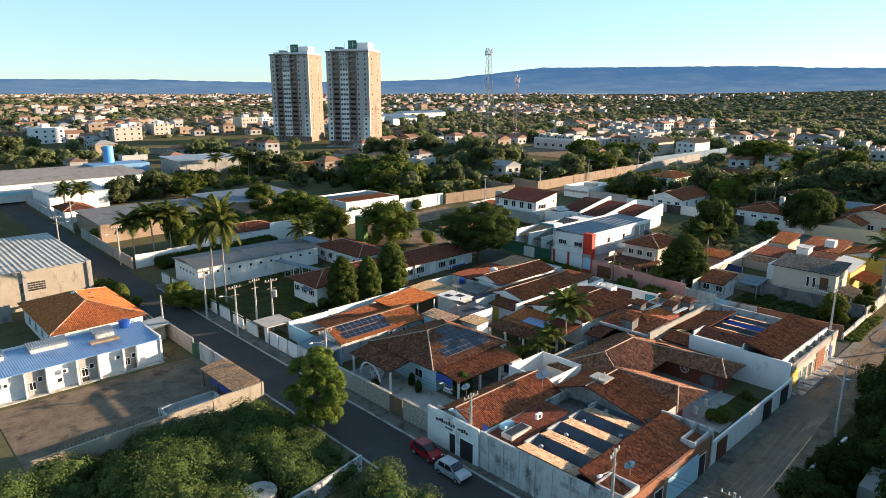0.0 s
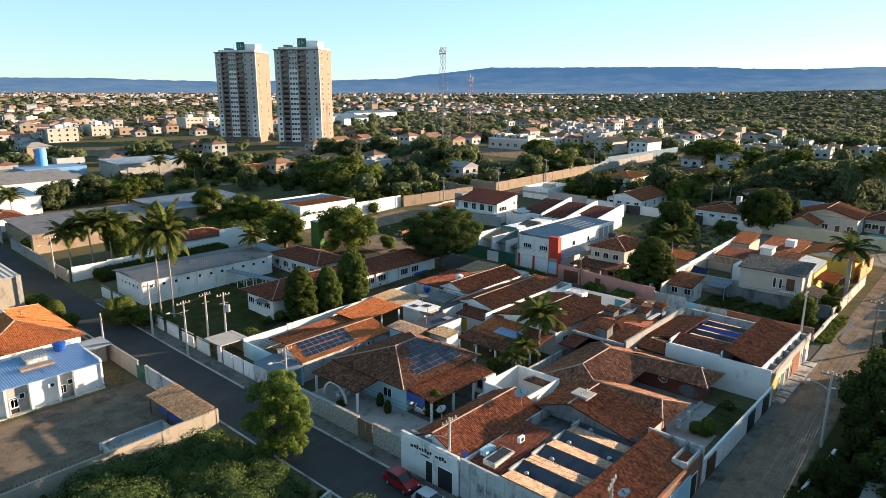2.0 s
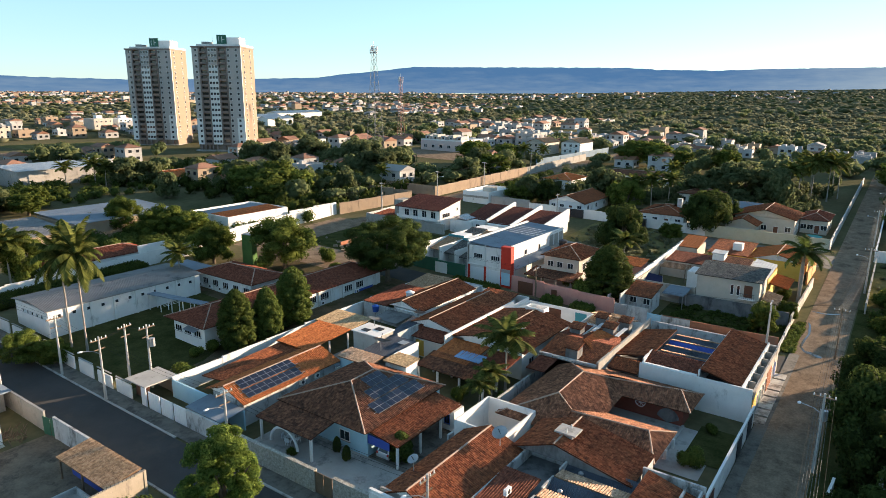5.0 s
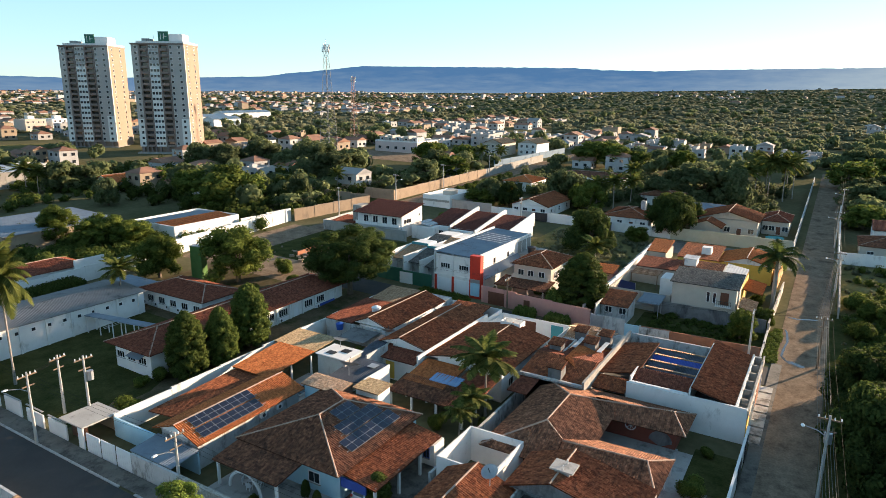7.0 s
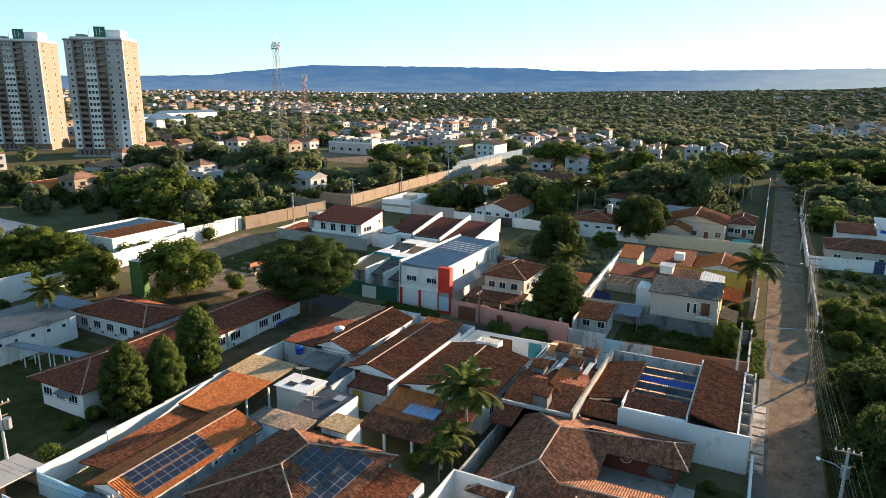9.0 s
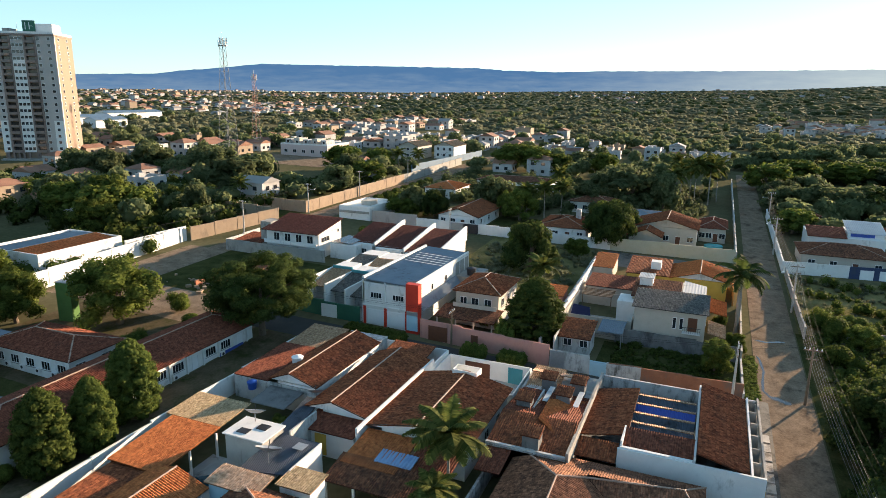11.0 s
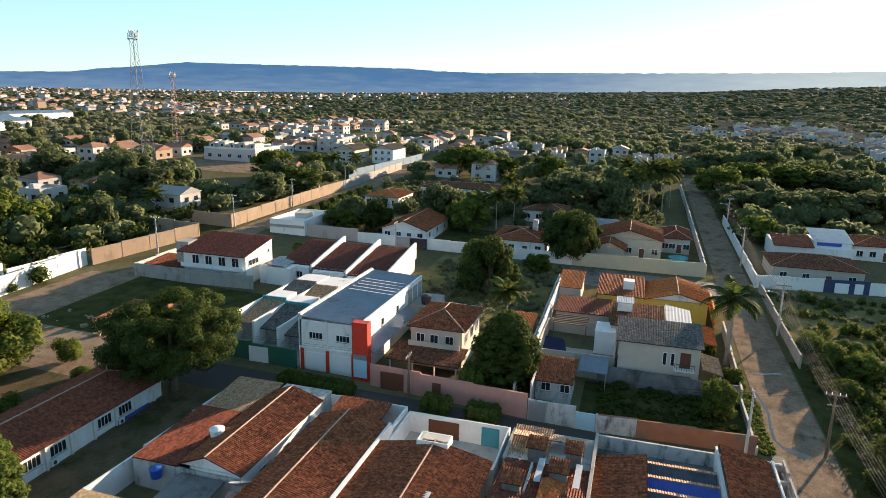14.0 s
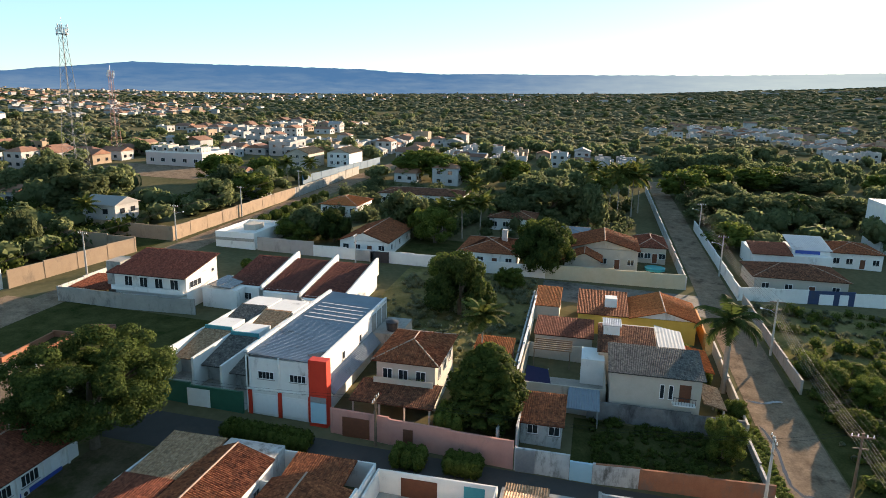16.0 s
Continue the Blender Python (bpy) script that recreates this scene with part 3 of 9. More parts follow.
# ---- the block between the street and the school: tiled houses ----
# corner shop with the sawtooth of narrow tiled roofs
A = House("corner_shop", "white corner shop building with rows of narrow tiled roofs", "shop", 44.6, 24.8)
A.block(44.5, 44.75, 24.6, 41.2, 4.2, OLDWHITE)
A.block(44.75, 61.6, 24.6, 24.85, 3.9, BRICK, label="bare brick upper wall over painted shopfronts")
A.block(44.75, 61.4, 41.0, 41.2, 3.9, OLDWHITE)
A.block(61.4, 61.65, 24.6, 30.2, 4.6, OLDWHITE)
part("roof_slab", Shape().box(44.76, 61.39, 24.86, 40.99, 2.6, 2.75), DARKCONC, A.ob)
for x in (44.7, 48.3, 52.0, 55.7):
    A.slope([(x + 1.75, 29.6, 4.08), (x + 1.75, 36.5, 4.08), (x, 36.5, 4.3), (x, 29.6, 4.3)], TILE_PALE, label="tiled roof strip coloured pale as sunlit")
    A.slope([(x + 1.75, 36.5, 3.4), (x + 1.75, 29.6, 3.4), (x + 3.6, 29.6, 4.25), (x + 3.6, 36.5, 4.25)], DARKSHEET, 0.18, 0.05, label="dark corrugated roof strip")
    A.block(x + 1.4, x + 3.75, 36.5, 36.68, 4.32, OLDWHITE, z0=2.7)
A.slope([(44.9, 24.9, 3.7), (60.8, 24.9, 3.7), (60.8, 29.5, 4.9), (44.9, 29.5, 4.9)], TILE_MID)
A.slope([(45.0, 40.9, 3.5), (45.0, 37.2, 3.5), (54.5, 37.2, 4.3), (54.5, 40.9, 4.3)], TILE_BROWN)
A.block(60.0, 65.0, 30.3, 42.3, 4.0, OLDWHITE)
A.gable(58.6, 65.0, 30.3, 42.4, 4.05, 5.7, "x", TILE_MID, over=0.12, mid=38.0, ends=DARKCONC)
A.ring(44.8, 47.4, 24.7, 27.6, 4.5, OLDWHITE, z0=3.4)
A.ring(57.8, 61.2, 24.7, 26.2, 4.4, OLDWHITE, z0=3.4)

B = House("shop", "white fronted shop with long tiled gable roof", "shop", 44.6, 45)
B.block(44.3, 44.6, 41.3, 49.0, 4.3, WHITE)
B.block(44.6, 59.0, 41.6, 48.4, 3.3, OLDWHITE)
B.gable(45.3, 59.0, 41.6, 48.6, 3.5, 5.0, "x", TILE_MID, over=0.2, mid=45.4)
B.ring(59.5, 66.5, 44.0, 50.2, 4.0, WHITE)

# house with the hipped roof, solar panels and carport
C = House("house", "pale blue house with hipped tile roof and solar panels", "house", 56, 61)
C.block(53.2, 66.5, 57.2, 68.5, 3.3, LBLUE)
C.hip(52.6, 66.0, 57.0, 69.6, 3.5, 5.7, "x", TILE_OLD, over=0.6, inset=5.3)
C.slope([(53.0, 52.8, 2.7), (64.8, 52.8, 2.7), (64.8, 56.9, 3.3), (53.0, 56.9, 3.3)], TILE_MID, label="tiled carport roof")
C.slope([(48.6, 69.8, 2.9), (48.6, 61.0, 2.9), (52.8, 61.0, 3.5), (52.8, 69.8, 3.5)], TILE_OLD, label="tiled veranda roof")
for x, y in ((53.3, 53.1), (57.2, 53.1), (61.0, 53.1), (64.6, 53.1), (49.0, 61.4), (49.0, 69.4)):
    C.post(x, y, 2.75)

D = House("house", "low house with orange gable roof and solar panels", "house", 56, 76)
D.block(49.6, 64.5, 73.2, 79.0, 3.1, OLDWHITE)
D.gable(49.4, 64.6, 72.8, 79.6, 3.2, 4.4, "x", TILE_NEW, over=0.3, mid=76.2)
D.slope([(53, 84.6, 2.5), (53, 80, 2.5), (70, 80, 3.0), (70, 84.6, 3.0)], TILE_MID)
D.block(49.0, 49.2, 72.5, 86.8, 2.4, LBLUE)

# U-shaped old house round a brick courtyard
E = House("courtyard_house", "old courtyard house with dark clay tile roofs and brick walls", "house", 72, 38)
E.block(66.5, 69.4, 31.5, 48, 2.9, REDBRICK)
E.block(69.4, 82.0, 41.0, 48, 2.9, REDBRICK)
E.block(80.0, 83.0, 31.5, 41, 2.9, REDBRICK)
K1, K2 = (70.2, 43.0, 5.0), (77.2, 43.1, 5.0)                                   # ridge of the main wing
F1, F2, G1, G2 = (68.7, 40.6, 4.0), (69.2, 32.2, 4.15), (79.6, 40.6, 4.0), (80.9, 32.2, 4.15)  # ridges of the two lower wings
E.slope([(65.4, 40.6, 2.8), (65.4, 30.3, 2.8), F2, F1], TILE_EARTH)
E.slope([(65.4, 48.6, 2.8), (65.4, 40.6, 2.8), F1, K1], TILE_EARTH)
E.slope([(84.4, 48.6, 2.8), (65.4, 48.6, 2.8), K1, K2], TILE_EARTH)
E.slope([(84.4, 40.6, 2.8), (84.4, 48.6, 2.8), K2, G1], TILE_EARTH)
E.slope([(84.4, 30.3, 2.8), (84.4, 40.6, 2.8), G1, G2], TILE_EARTH)
E.slope([(72.6, 38.0, 2.9), (77.8, 38.2, 2.9), G1, K2, K1, F1], TILE_EARTH)
E.slope([(73.0, 30.3, 2.85), (72.6, 38.0, 2.9), F1, F2], TILE_EARTH)
E.slope([(77.8, 38.2, 2.9), (78.2, 30.3, 2.85), G2, G1], TILE_EARTH)
E.slope([(65.4, 30.3, 2.8), (73.0, 30.3, 2.85), F2], TILE_EARTH)
E.slope([(78.2, 30.3, 2.85), (84.4, 30.3, 2.8), G2], TILE_EARTH)
for p, q in ((K1, K2), (K1, F1), (K2, G1), (F1, F2), (G1, G2), ((65.4, 48.6, 2.8), K1), ((84.4, 48.6, 2.8), K2), ((65.4, 30.3, 2.8), F2), ((73.0, 30.3, 2.85), F2), ((78.2, 30.3, 2.85), G2), ((84.4, 30.3, 2.8), G2)):
    E.ridge(p, q)

# long white warehouse at the end of the dirt road's block
F = House("warehouse", "white warehouse with tiled roofs and blue skylit strips", "warehouse", 95, 31)
F.block(85.4, 85.65, 25.2, 38.8, 4.3, WHITE)
F.block(85.65, 104.2, 25.2, 25.45, 3.2, CREAM)
F.block(103.2, 103.45, 25.45, 43, 4.0, OLDWHITE)
F.slope([(85.8, 26.6, 4.1), (103.0, 26.6, 4.1), (103.0, 31.4, 5.3), (85.8, 31.4, 5.3)], TILE_MID)
F.slope([(86.0, 38.4, 4.1), (86.0, 31.6, 4.1), (89.2, 31.6, 4.9), (89.2, 38.4, 4.9)], TILE_BROWN)
F.slope([(99.8, 38.2, 4.6), (88.0, 38.2, 4.6), (88.0, 43.0, 3.6), (99.8, 43.0, 3.6)], TILE_MID)
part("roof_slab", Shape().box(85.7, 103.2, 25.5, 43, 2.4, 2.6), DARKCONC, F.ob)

# houses between the school and the long garden wall
G = House("house", "white house with broad tiled roof and a skylight", "house", 87, 58)
G.block(79.8, 94.0, 53.0, 62.5, 3.8, WHITE)
G.gable(79.6, 94.2, 52.6, 64.5, 3.9, 5.1, "x", TILE_MID, over=0.2, mid=58.3)
I1 = House("house", "narrow white house with orange tiled shed roof", "house", 92, 76)
I1.block(84.6, 100.3, 73.9, 79.5, 3.3, WHITE)
I1.gable(84.4, 100.4, 73.8, 80.6, 3.5, 4.7, "x", TILE_MID, over=0.1, mid=77.6)
I2 = House("house", "narrow white house with long tiled gable roof", "house", 88, 67)
I2.block(80.4, 97.4, 64.6, 70.2, 3.9, WHITE)
I2.gable(80.2, 97.4, 64.4, 72.4, 3.9, 5.0, "x", TILE_MID, over=0.1, mid=69.0)
I2.slope([(77.2, 71.0, 3.0), (77.2, 64.6, 3.0), (81.8, 64.6, 3.7), (81.8, 71.0, 3.7)], TILE_BROWN)
I2.block(77.8, 80.3, 64.8, 70.6, 2.8, WHITE)
K = House("porch", "dark tiled garden porch on white posts", "porch", 71, 59)
K.slope([(71.0, 64.4, 2.5), (71.0, 53.0, 2.5), (75.2, 53.0, 3.2), (75.2, 64.4, 3.2)], TILE_OLD)
for y in (54.4, 58, 61.5, 64.6):
    K.post(71.4, y - 0.4, 2.5)
    K.post(74.8, y - 0.4, 3.1)
J = House("house", "house with tan tiled patio roof and grey flat roofs", "house", 74, 78)
J.slope([(73.8, 86.6, 3.0), (73.8, 79.0, 3.0), (79.0, 79.0, 3.3), (79.0, 86.6, 3.3)], TANSHEET)
J.block(70.8, 74.2, 71.0, 75.6, 4.6, SLAB)
J.block(72, 80, 70.8, 72, 3.0, OLDWHITE)
J.slope([(64.6, 72.8, 3.5), (64.6, 67.0, 3.5), (67.4, 67.0, 3.85), (67.4, 72.8, 3.85)], TILE_PALE)
J.block(65.0, 67.2, 70.4, 72.6, 3.4, LBLUE)
J.slope([(66.6, 66.4, 3.75), (66.6, 62.6, 3.75), (69.6, 62.6, 3.95), (69.6, 66.4, 3.95)], TANSHEET, label="cream sheet roof of a small outhouse")
J.block(67.0, 69.4, 62.9, 66.2, 3.7, WHITE)
J.slope([(64.6, 85.0, 2.8), (64.6, 78.4, 2.8), (73.2, 78.4, 3.4), (73.2, 85.0, 3.4)], TILE_NEW)
H = House("house", "jumble of dark tiled roofs with short chimneys", "house", 91, 47)
H.block(82.0, 98.8, 43.4, 51.4, 3.4, OLDWHITE)
H.slope([(82.0, 51.6, 3.5), (82.0, 43.2, 3.5), (88.0, 43.2, 4.6), (88.0, 51.6, 4.6)], TILE_MID)
H.slope([(96.5, 43.2, 3.5), (96.5, 51.6, 3.5), (88.0, 51.6, 4.6), (88.0, 43.2, 4.6)], TILE_BROWN)

# ---- the school ----
S1 = House("school_wing", "long low white school wing with dark red tiled roof", "school", 80, 98)
S1.block(60.2, 100.0, 95.8, 103.6, 3.0, WHITE)
S1.hip(60.0, 100.4, 95.4, 104.2, 3.2, 4.9, "x", TILE_BROWN, over=0.7)
S2 = House("school_wing", "short white school wing with red tiled roof", "school", 81, 113)
S2.block(77.4, 85.4, 106.6, 122, 3.0, WHITE)
S2.hip(77.4, 85.4, 106.4, 122, 3.2, 4.6, "y", TILE_BROWN, over=0.6)
S3 = House("school_wing", "long white wing with grey corrugated roof and small windows", "school", 60, 123)
S3.block(48.4, 75.0, 118.4, 129.5, 3.9, WHITE)
S3.slope([(48.0, 118.0, 4.1), (75.4, 118.0, 4.1), (75.4, 124.5, 4.7), (48.0, 124.5, 4.7)], FIBRO, 0.3)
S3.slope([(75.4, 130.0, 4.1), (48.0, 130.0, 4.1), (48.0, 124.5, 4.7), (75.4, 124.5, 4.7)], FIBRO, 0.3)

# ---- across the street ----
BL = House("clinic", "long white building with blue metal roof", "building", 20, 95)
BL.block(-8, 31.0, 91.8, 99.6, 3.5, WHITE)
BL.slope([(-8.2, 91.4, 3.55), (31.2, 91.4, 3.55), (31.2, 99.8, 4.1), (-8.2, 99.8, 4.1)], BLUESHEET, 0.3)
HO = House("house", "house with fresh orange hipped tile roof", "house", 26, 113)
HO.block(20.4, 33.0, 104, 123.4, 3.3, WHITE)
HO.hip(20.4, 33.0, 104, 123.4, 3.4, 5.7, "y", TILE_NEW, over=0.6)
CB = House("warehouse", "bare concrete warehouse with flat sheet roof", "warehouse", 25, 140)
BLOCKW = mat("bare_block_wall", ((0.28, 0.24, 0.19), (0.4, 0.35, 0.28)), 0.95, 0.6, fine=5, bump=0.5, dirt=((0.16, 0.14, 0.12), 0.54), dirt_scale=0.6)
CB.block(-10, 33, 130, 160, 6.6, BLOCKW)

# ---- beyond the narrow street ----
W = House("commercial_building", "white two-storey building with red panel and metal roof", "building", 125, 79)
W.block(113.0, 138.0, 74.8, 83.6, 6.9, WHITE)
W.block(112.4, 113.6, 73.4, 75.6, 7.6, RED)
W.slope([(112.9, 74.6, 7.0), (138.2, 74.6, 7.0), (138.2, 83.8, 7.4), (112.9, 83.8, 7.4)], ZINC, 0.4)
PH = House("house", "two-storey house with hipped tile roof behind pink wall", "house", 125, 66)
PH.block(119.8, 130.0, 62.6, 70.0, 5.6, CREAM)
PH.hip(119.8, 130.0, 62.6, 70.0, 5.8, 7.4, "x", TILE_MID, over=0.6)
HS = House("house", "white two-storey house with brown shed roof", "house", 142, 114)
HS.block(139.8, 149, 109.8, 123.4, 5.3, WHITE)
HS.slope([(138.6, 124, 5.5), (138.6, 109.3, 5.5), (149.4, 109.3, 7.4), (149.4, 124, 7.4)], TILE_DARK)
BG = House("house", "cream two-storey house with grey tiled roof", "house", 128, 37)
BG.block(124.8, 131.6, 31.6, 42.0, 6.2, CREAM)
BG.slope([(124.4, 42.4, 6.2), (124.4, 31.2, 6.2), (131.8, 31.2, 7.2), (131.8, 42.4, 7.2)], TILE_GREY, 0.22)
wall_line([(111.8, 72.6), (110.6, 51.8)], 3.1, PINK, label="long dusty pink plastered garden wall")
wall_line([(110.5, 43.6), (110.9, 39.0)], 2.3, OLDWHITE, label="patched plaster wall topped with bare brick", cap=BRICK)
wall_line([(110.9, 39.0), (111.6, 26.2)], 2.2, BRICK, label="bare red brick boundary wall")
wall_line([(111.6, 26.2), (124, 26.3)], 0.9, OLDWHITE, label="low whitewashed wall beside a green verge")
wall_line([(124, 26.3), (150, 26.0)], 2.0, CREAM, label="cream garden wall beside the dirt road")
wall_line([(177.4, 117.4), (177.4, 104)], 3.0, mat("pinkish_grey_plaster", ((0.32, 0.28, 0.26), (0.44, 0.39, 0.36)), 0.9, 0.6, dirt=((0.2, 0.18, 0.17), 0.55)), label="pinkish grey wall along a street")
wall_line([(177.4, 104), (178.4, 74), (179.0, 53.8)], 2.5, WHITE, label="long white garden wall along a street")
wall_line([(179.0, 53.8), (181.4, 26.4)], 3.0, mat("pale_olive_plaster", ((0.36, 0.36, 0.27), (0.48, 0.47, 0.37)), 0.9, 0.6), label="long pale olive garden wall along a street")
wall_line([(95, 143), (138.6, 145.6)], 3.4, WHITE, label="white plastered wall beside the sandy street")
wall_line([(139.0, 144.6), (166.6, 140.4), (167.0, 168)], 3.2, TANW, label="tan boundary wall on a street corner")
wall_line([(177.4, 168), (177.6, 139.0), (238, 137.5)], 3.2, TANW, label="long tan boundary wall beside the sandy street")
wall_line([(238, 137.5), (296, 137.6)], 3.0, CONC, label="white wall beside the sandy street")
strip("lawn", 150, 205, 372, 418, 0.4, DRYGRASS, "dry yellow field among the town houses", "field")
strip("yard", 112, 150, 335, 366, 0.3, DIRT, "bare sandy ground beside a field", "yard")
strip("lane", 167.2, 177.2, 140, 200, 0.03, GRASS, "grassy side lane between walls", "lane")
wall_line([(177.2, 176.0), (176.6, 160.5)], 2.8, OLDWHITE, label="old white wall at the end of a lane")
wall_line([(45.0, 142.0), (92.5, 142.0)], 2.8, WHITE, label="long white garden wall of the school")
wall_line([(35.5, 70.2), (10, 69.4)], 2.6, BLOCKW, label="grey-brown block wall of the courtyard")
wall_line([(62, 24.8), (85.2, 24.8)], 2.6, WHITE, label="white garden wall beside the dirt road")
wall_line([(59, 50.6), (82, 50.8), (104, 50.9)], 2.2, OLDWHITE, label="stained wall between the gardens")

# plateau on the horizon
def make_mesa():
    az = [-95, -60, -40, -20, -10, 3, 10.5, 13, 18, 20.3, 27, 38, 42.3, 44, 46, 52, 61, 67.3, 68.6, 80, 110, 150]
    el = [0.034, 0.036, 0.038, 0.038, 0.0345, 0.0327, 0.0321, 0.0303, 0.032, 0.0348, 0.0356, 0.0356, 0.027, 0.0246, 0.0193, 0.0163, 0.0142, 0.016, 0.0173, 0.0162, 0.015, 0.012]
    R = 4560.0
    v, f = [], []
    n = 700
    for i in range(n + 1):
        a = -95 + 245 * i / n
        h = float(np.interp(a, az, el)) * R + 4 * noise.noise((a * 1.7, 0, 0)) + 2 * noise.noise((a * 6, 5, 0))
        gul = 25 * noise.noise((a * 0.8, 9, 0)) + 10 * noise.noise((a * 3.1, 4, 0))
        for rr, k in ((R - 700 + gul, 0.02), (R - 420 + gul * 1.6, 0.16 + 0.05 * noise.noise((a * 2.2, 1, 0))), (R - 200 + gul, 0.42 + 0.08 * noise.noise((a * 2.9, 7, 0))), (R - 90 + gul * 0.5, 0.8), (R - 60, 0.97), (R, 1.0)):
            v.append((rr * math.cos(radians(a)), rr * math.sin(radians(a)), 38 + h * k - (1 - k) * 10))
    for i in range(n):
        for j in range(5):
            k = i * 6 + j
            f.append((k, k + 6, k + 7, k + 1))
    me = bpy.data.meshes.new("backdrop")
    me.from_pydata(v, [], f)
    me.polygons.foreach_set("use_smooth", [True] * len(me.polygons))
    m = bpy.data.materials.new("hazy_blue_plateau")
    m.use_nodes = True
    nn, l = m.node_tree.nodes, m.node_tree.links
    b = nn["Principled BSDF"]
    b.inputs["Roughness"].default_value = 1.0
    b.inputs["Specular IOR Level"].default_value = 0.0
    geo, ns, rp = nn.new("ShaderNodeNewGeometry"), nn.new("ShaderNodeTexNoise"), nn.new("ShaderNodeValToRGB")
    ns.inputs["Scale"].default_value, ns.inputs["Detail"].default_value = 0.006, 8
    rp.color_ramp.elements[0].color, rp.color_ramp.elements[1].color = (0.008, 0.014, 0.02, 1), (0.02, 0.034, 0.03, 1)
    l.new(geo.outputs["Position"], ns.inputs["Vector"])
    l.new(ns.outputs["Fac"], rp.inputs["Fac"])
    l.new(rp.outputs["Color"], b.inputs["Base Color"])
    # haze painted into the emission: deep blue to the north, pale towards the east, and a little paler at its foot
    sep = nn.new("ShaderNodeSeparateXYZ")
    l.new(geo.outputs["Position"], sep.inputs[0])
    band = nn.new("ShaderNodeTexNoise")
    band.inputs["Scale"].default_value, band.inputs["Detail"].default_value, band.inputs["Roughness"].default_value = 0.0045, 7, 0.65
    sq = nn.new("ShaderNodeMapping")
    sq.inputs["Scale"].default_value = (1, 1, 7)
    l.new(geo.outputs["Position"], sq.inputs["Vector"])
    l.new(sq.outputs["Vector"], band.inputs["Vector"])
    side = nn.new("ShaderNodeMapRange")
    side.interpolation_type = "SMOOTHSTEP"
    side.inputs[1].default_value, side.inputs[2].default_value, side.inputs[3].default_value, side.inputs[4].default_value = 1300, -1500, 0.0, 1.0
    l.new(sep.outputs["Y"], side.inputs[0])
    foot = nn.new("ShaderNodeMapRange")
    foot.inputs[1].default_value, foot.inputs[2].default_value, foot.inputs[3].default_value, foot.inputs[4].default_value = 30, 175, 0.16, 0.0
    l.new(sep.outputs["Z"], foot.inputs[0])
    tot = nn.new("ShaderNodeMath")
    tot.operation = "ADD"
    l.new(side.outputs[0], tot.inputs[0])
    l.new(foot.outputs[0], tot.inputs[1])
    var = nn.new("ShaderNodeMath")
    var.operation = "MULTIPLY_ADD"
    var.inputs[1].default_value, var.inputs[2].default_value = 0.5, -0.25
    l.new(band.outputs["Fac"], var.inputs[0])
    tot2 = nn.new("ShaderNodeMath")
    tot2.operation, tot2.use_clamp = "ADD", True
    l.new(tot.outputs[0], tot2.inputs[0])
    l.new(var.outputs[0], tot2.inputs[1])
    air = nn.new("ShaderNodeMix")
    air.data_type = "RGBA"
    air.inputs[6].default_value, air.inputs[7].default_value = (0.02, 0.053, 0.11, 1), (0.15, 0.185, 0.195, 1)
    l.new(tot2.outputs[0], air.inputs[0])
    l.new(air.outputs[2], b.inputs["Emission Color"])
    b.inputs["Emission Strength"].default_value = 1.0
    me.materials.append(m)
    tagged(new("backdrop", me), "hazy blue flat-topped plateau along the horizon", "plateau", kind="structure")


make_mesa()


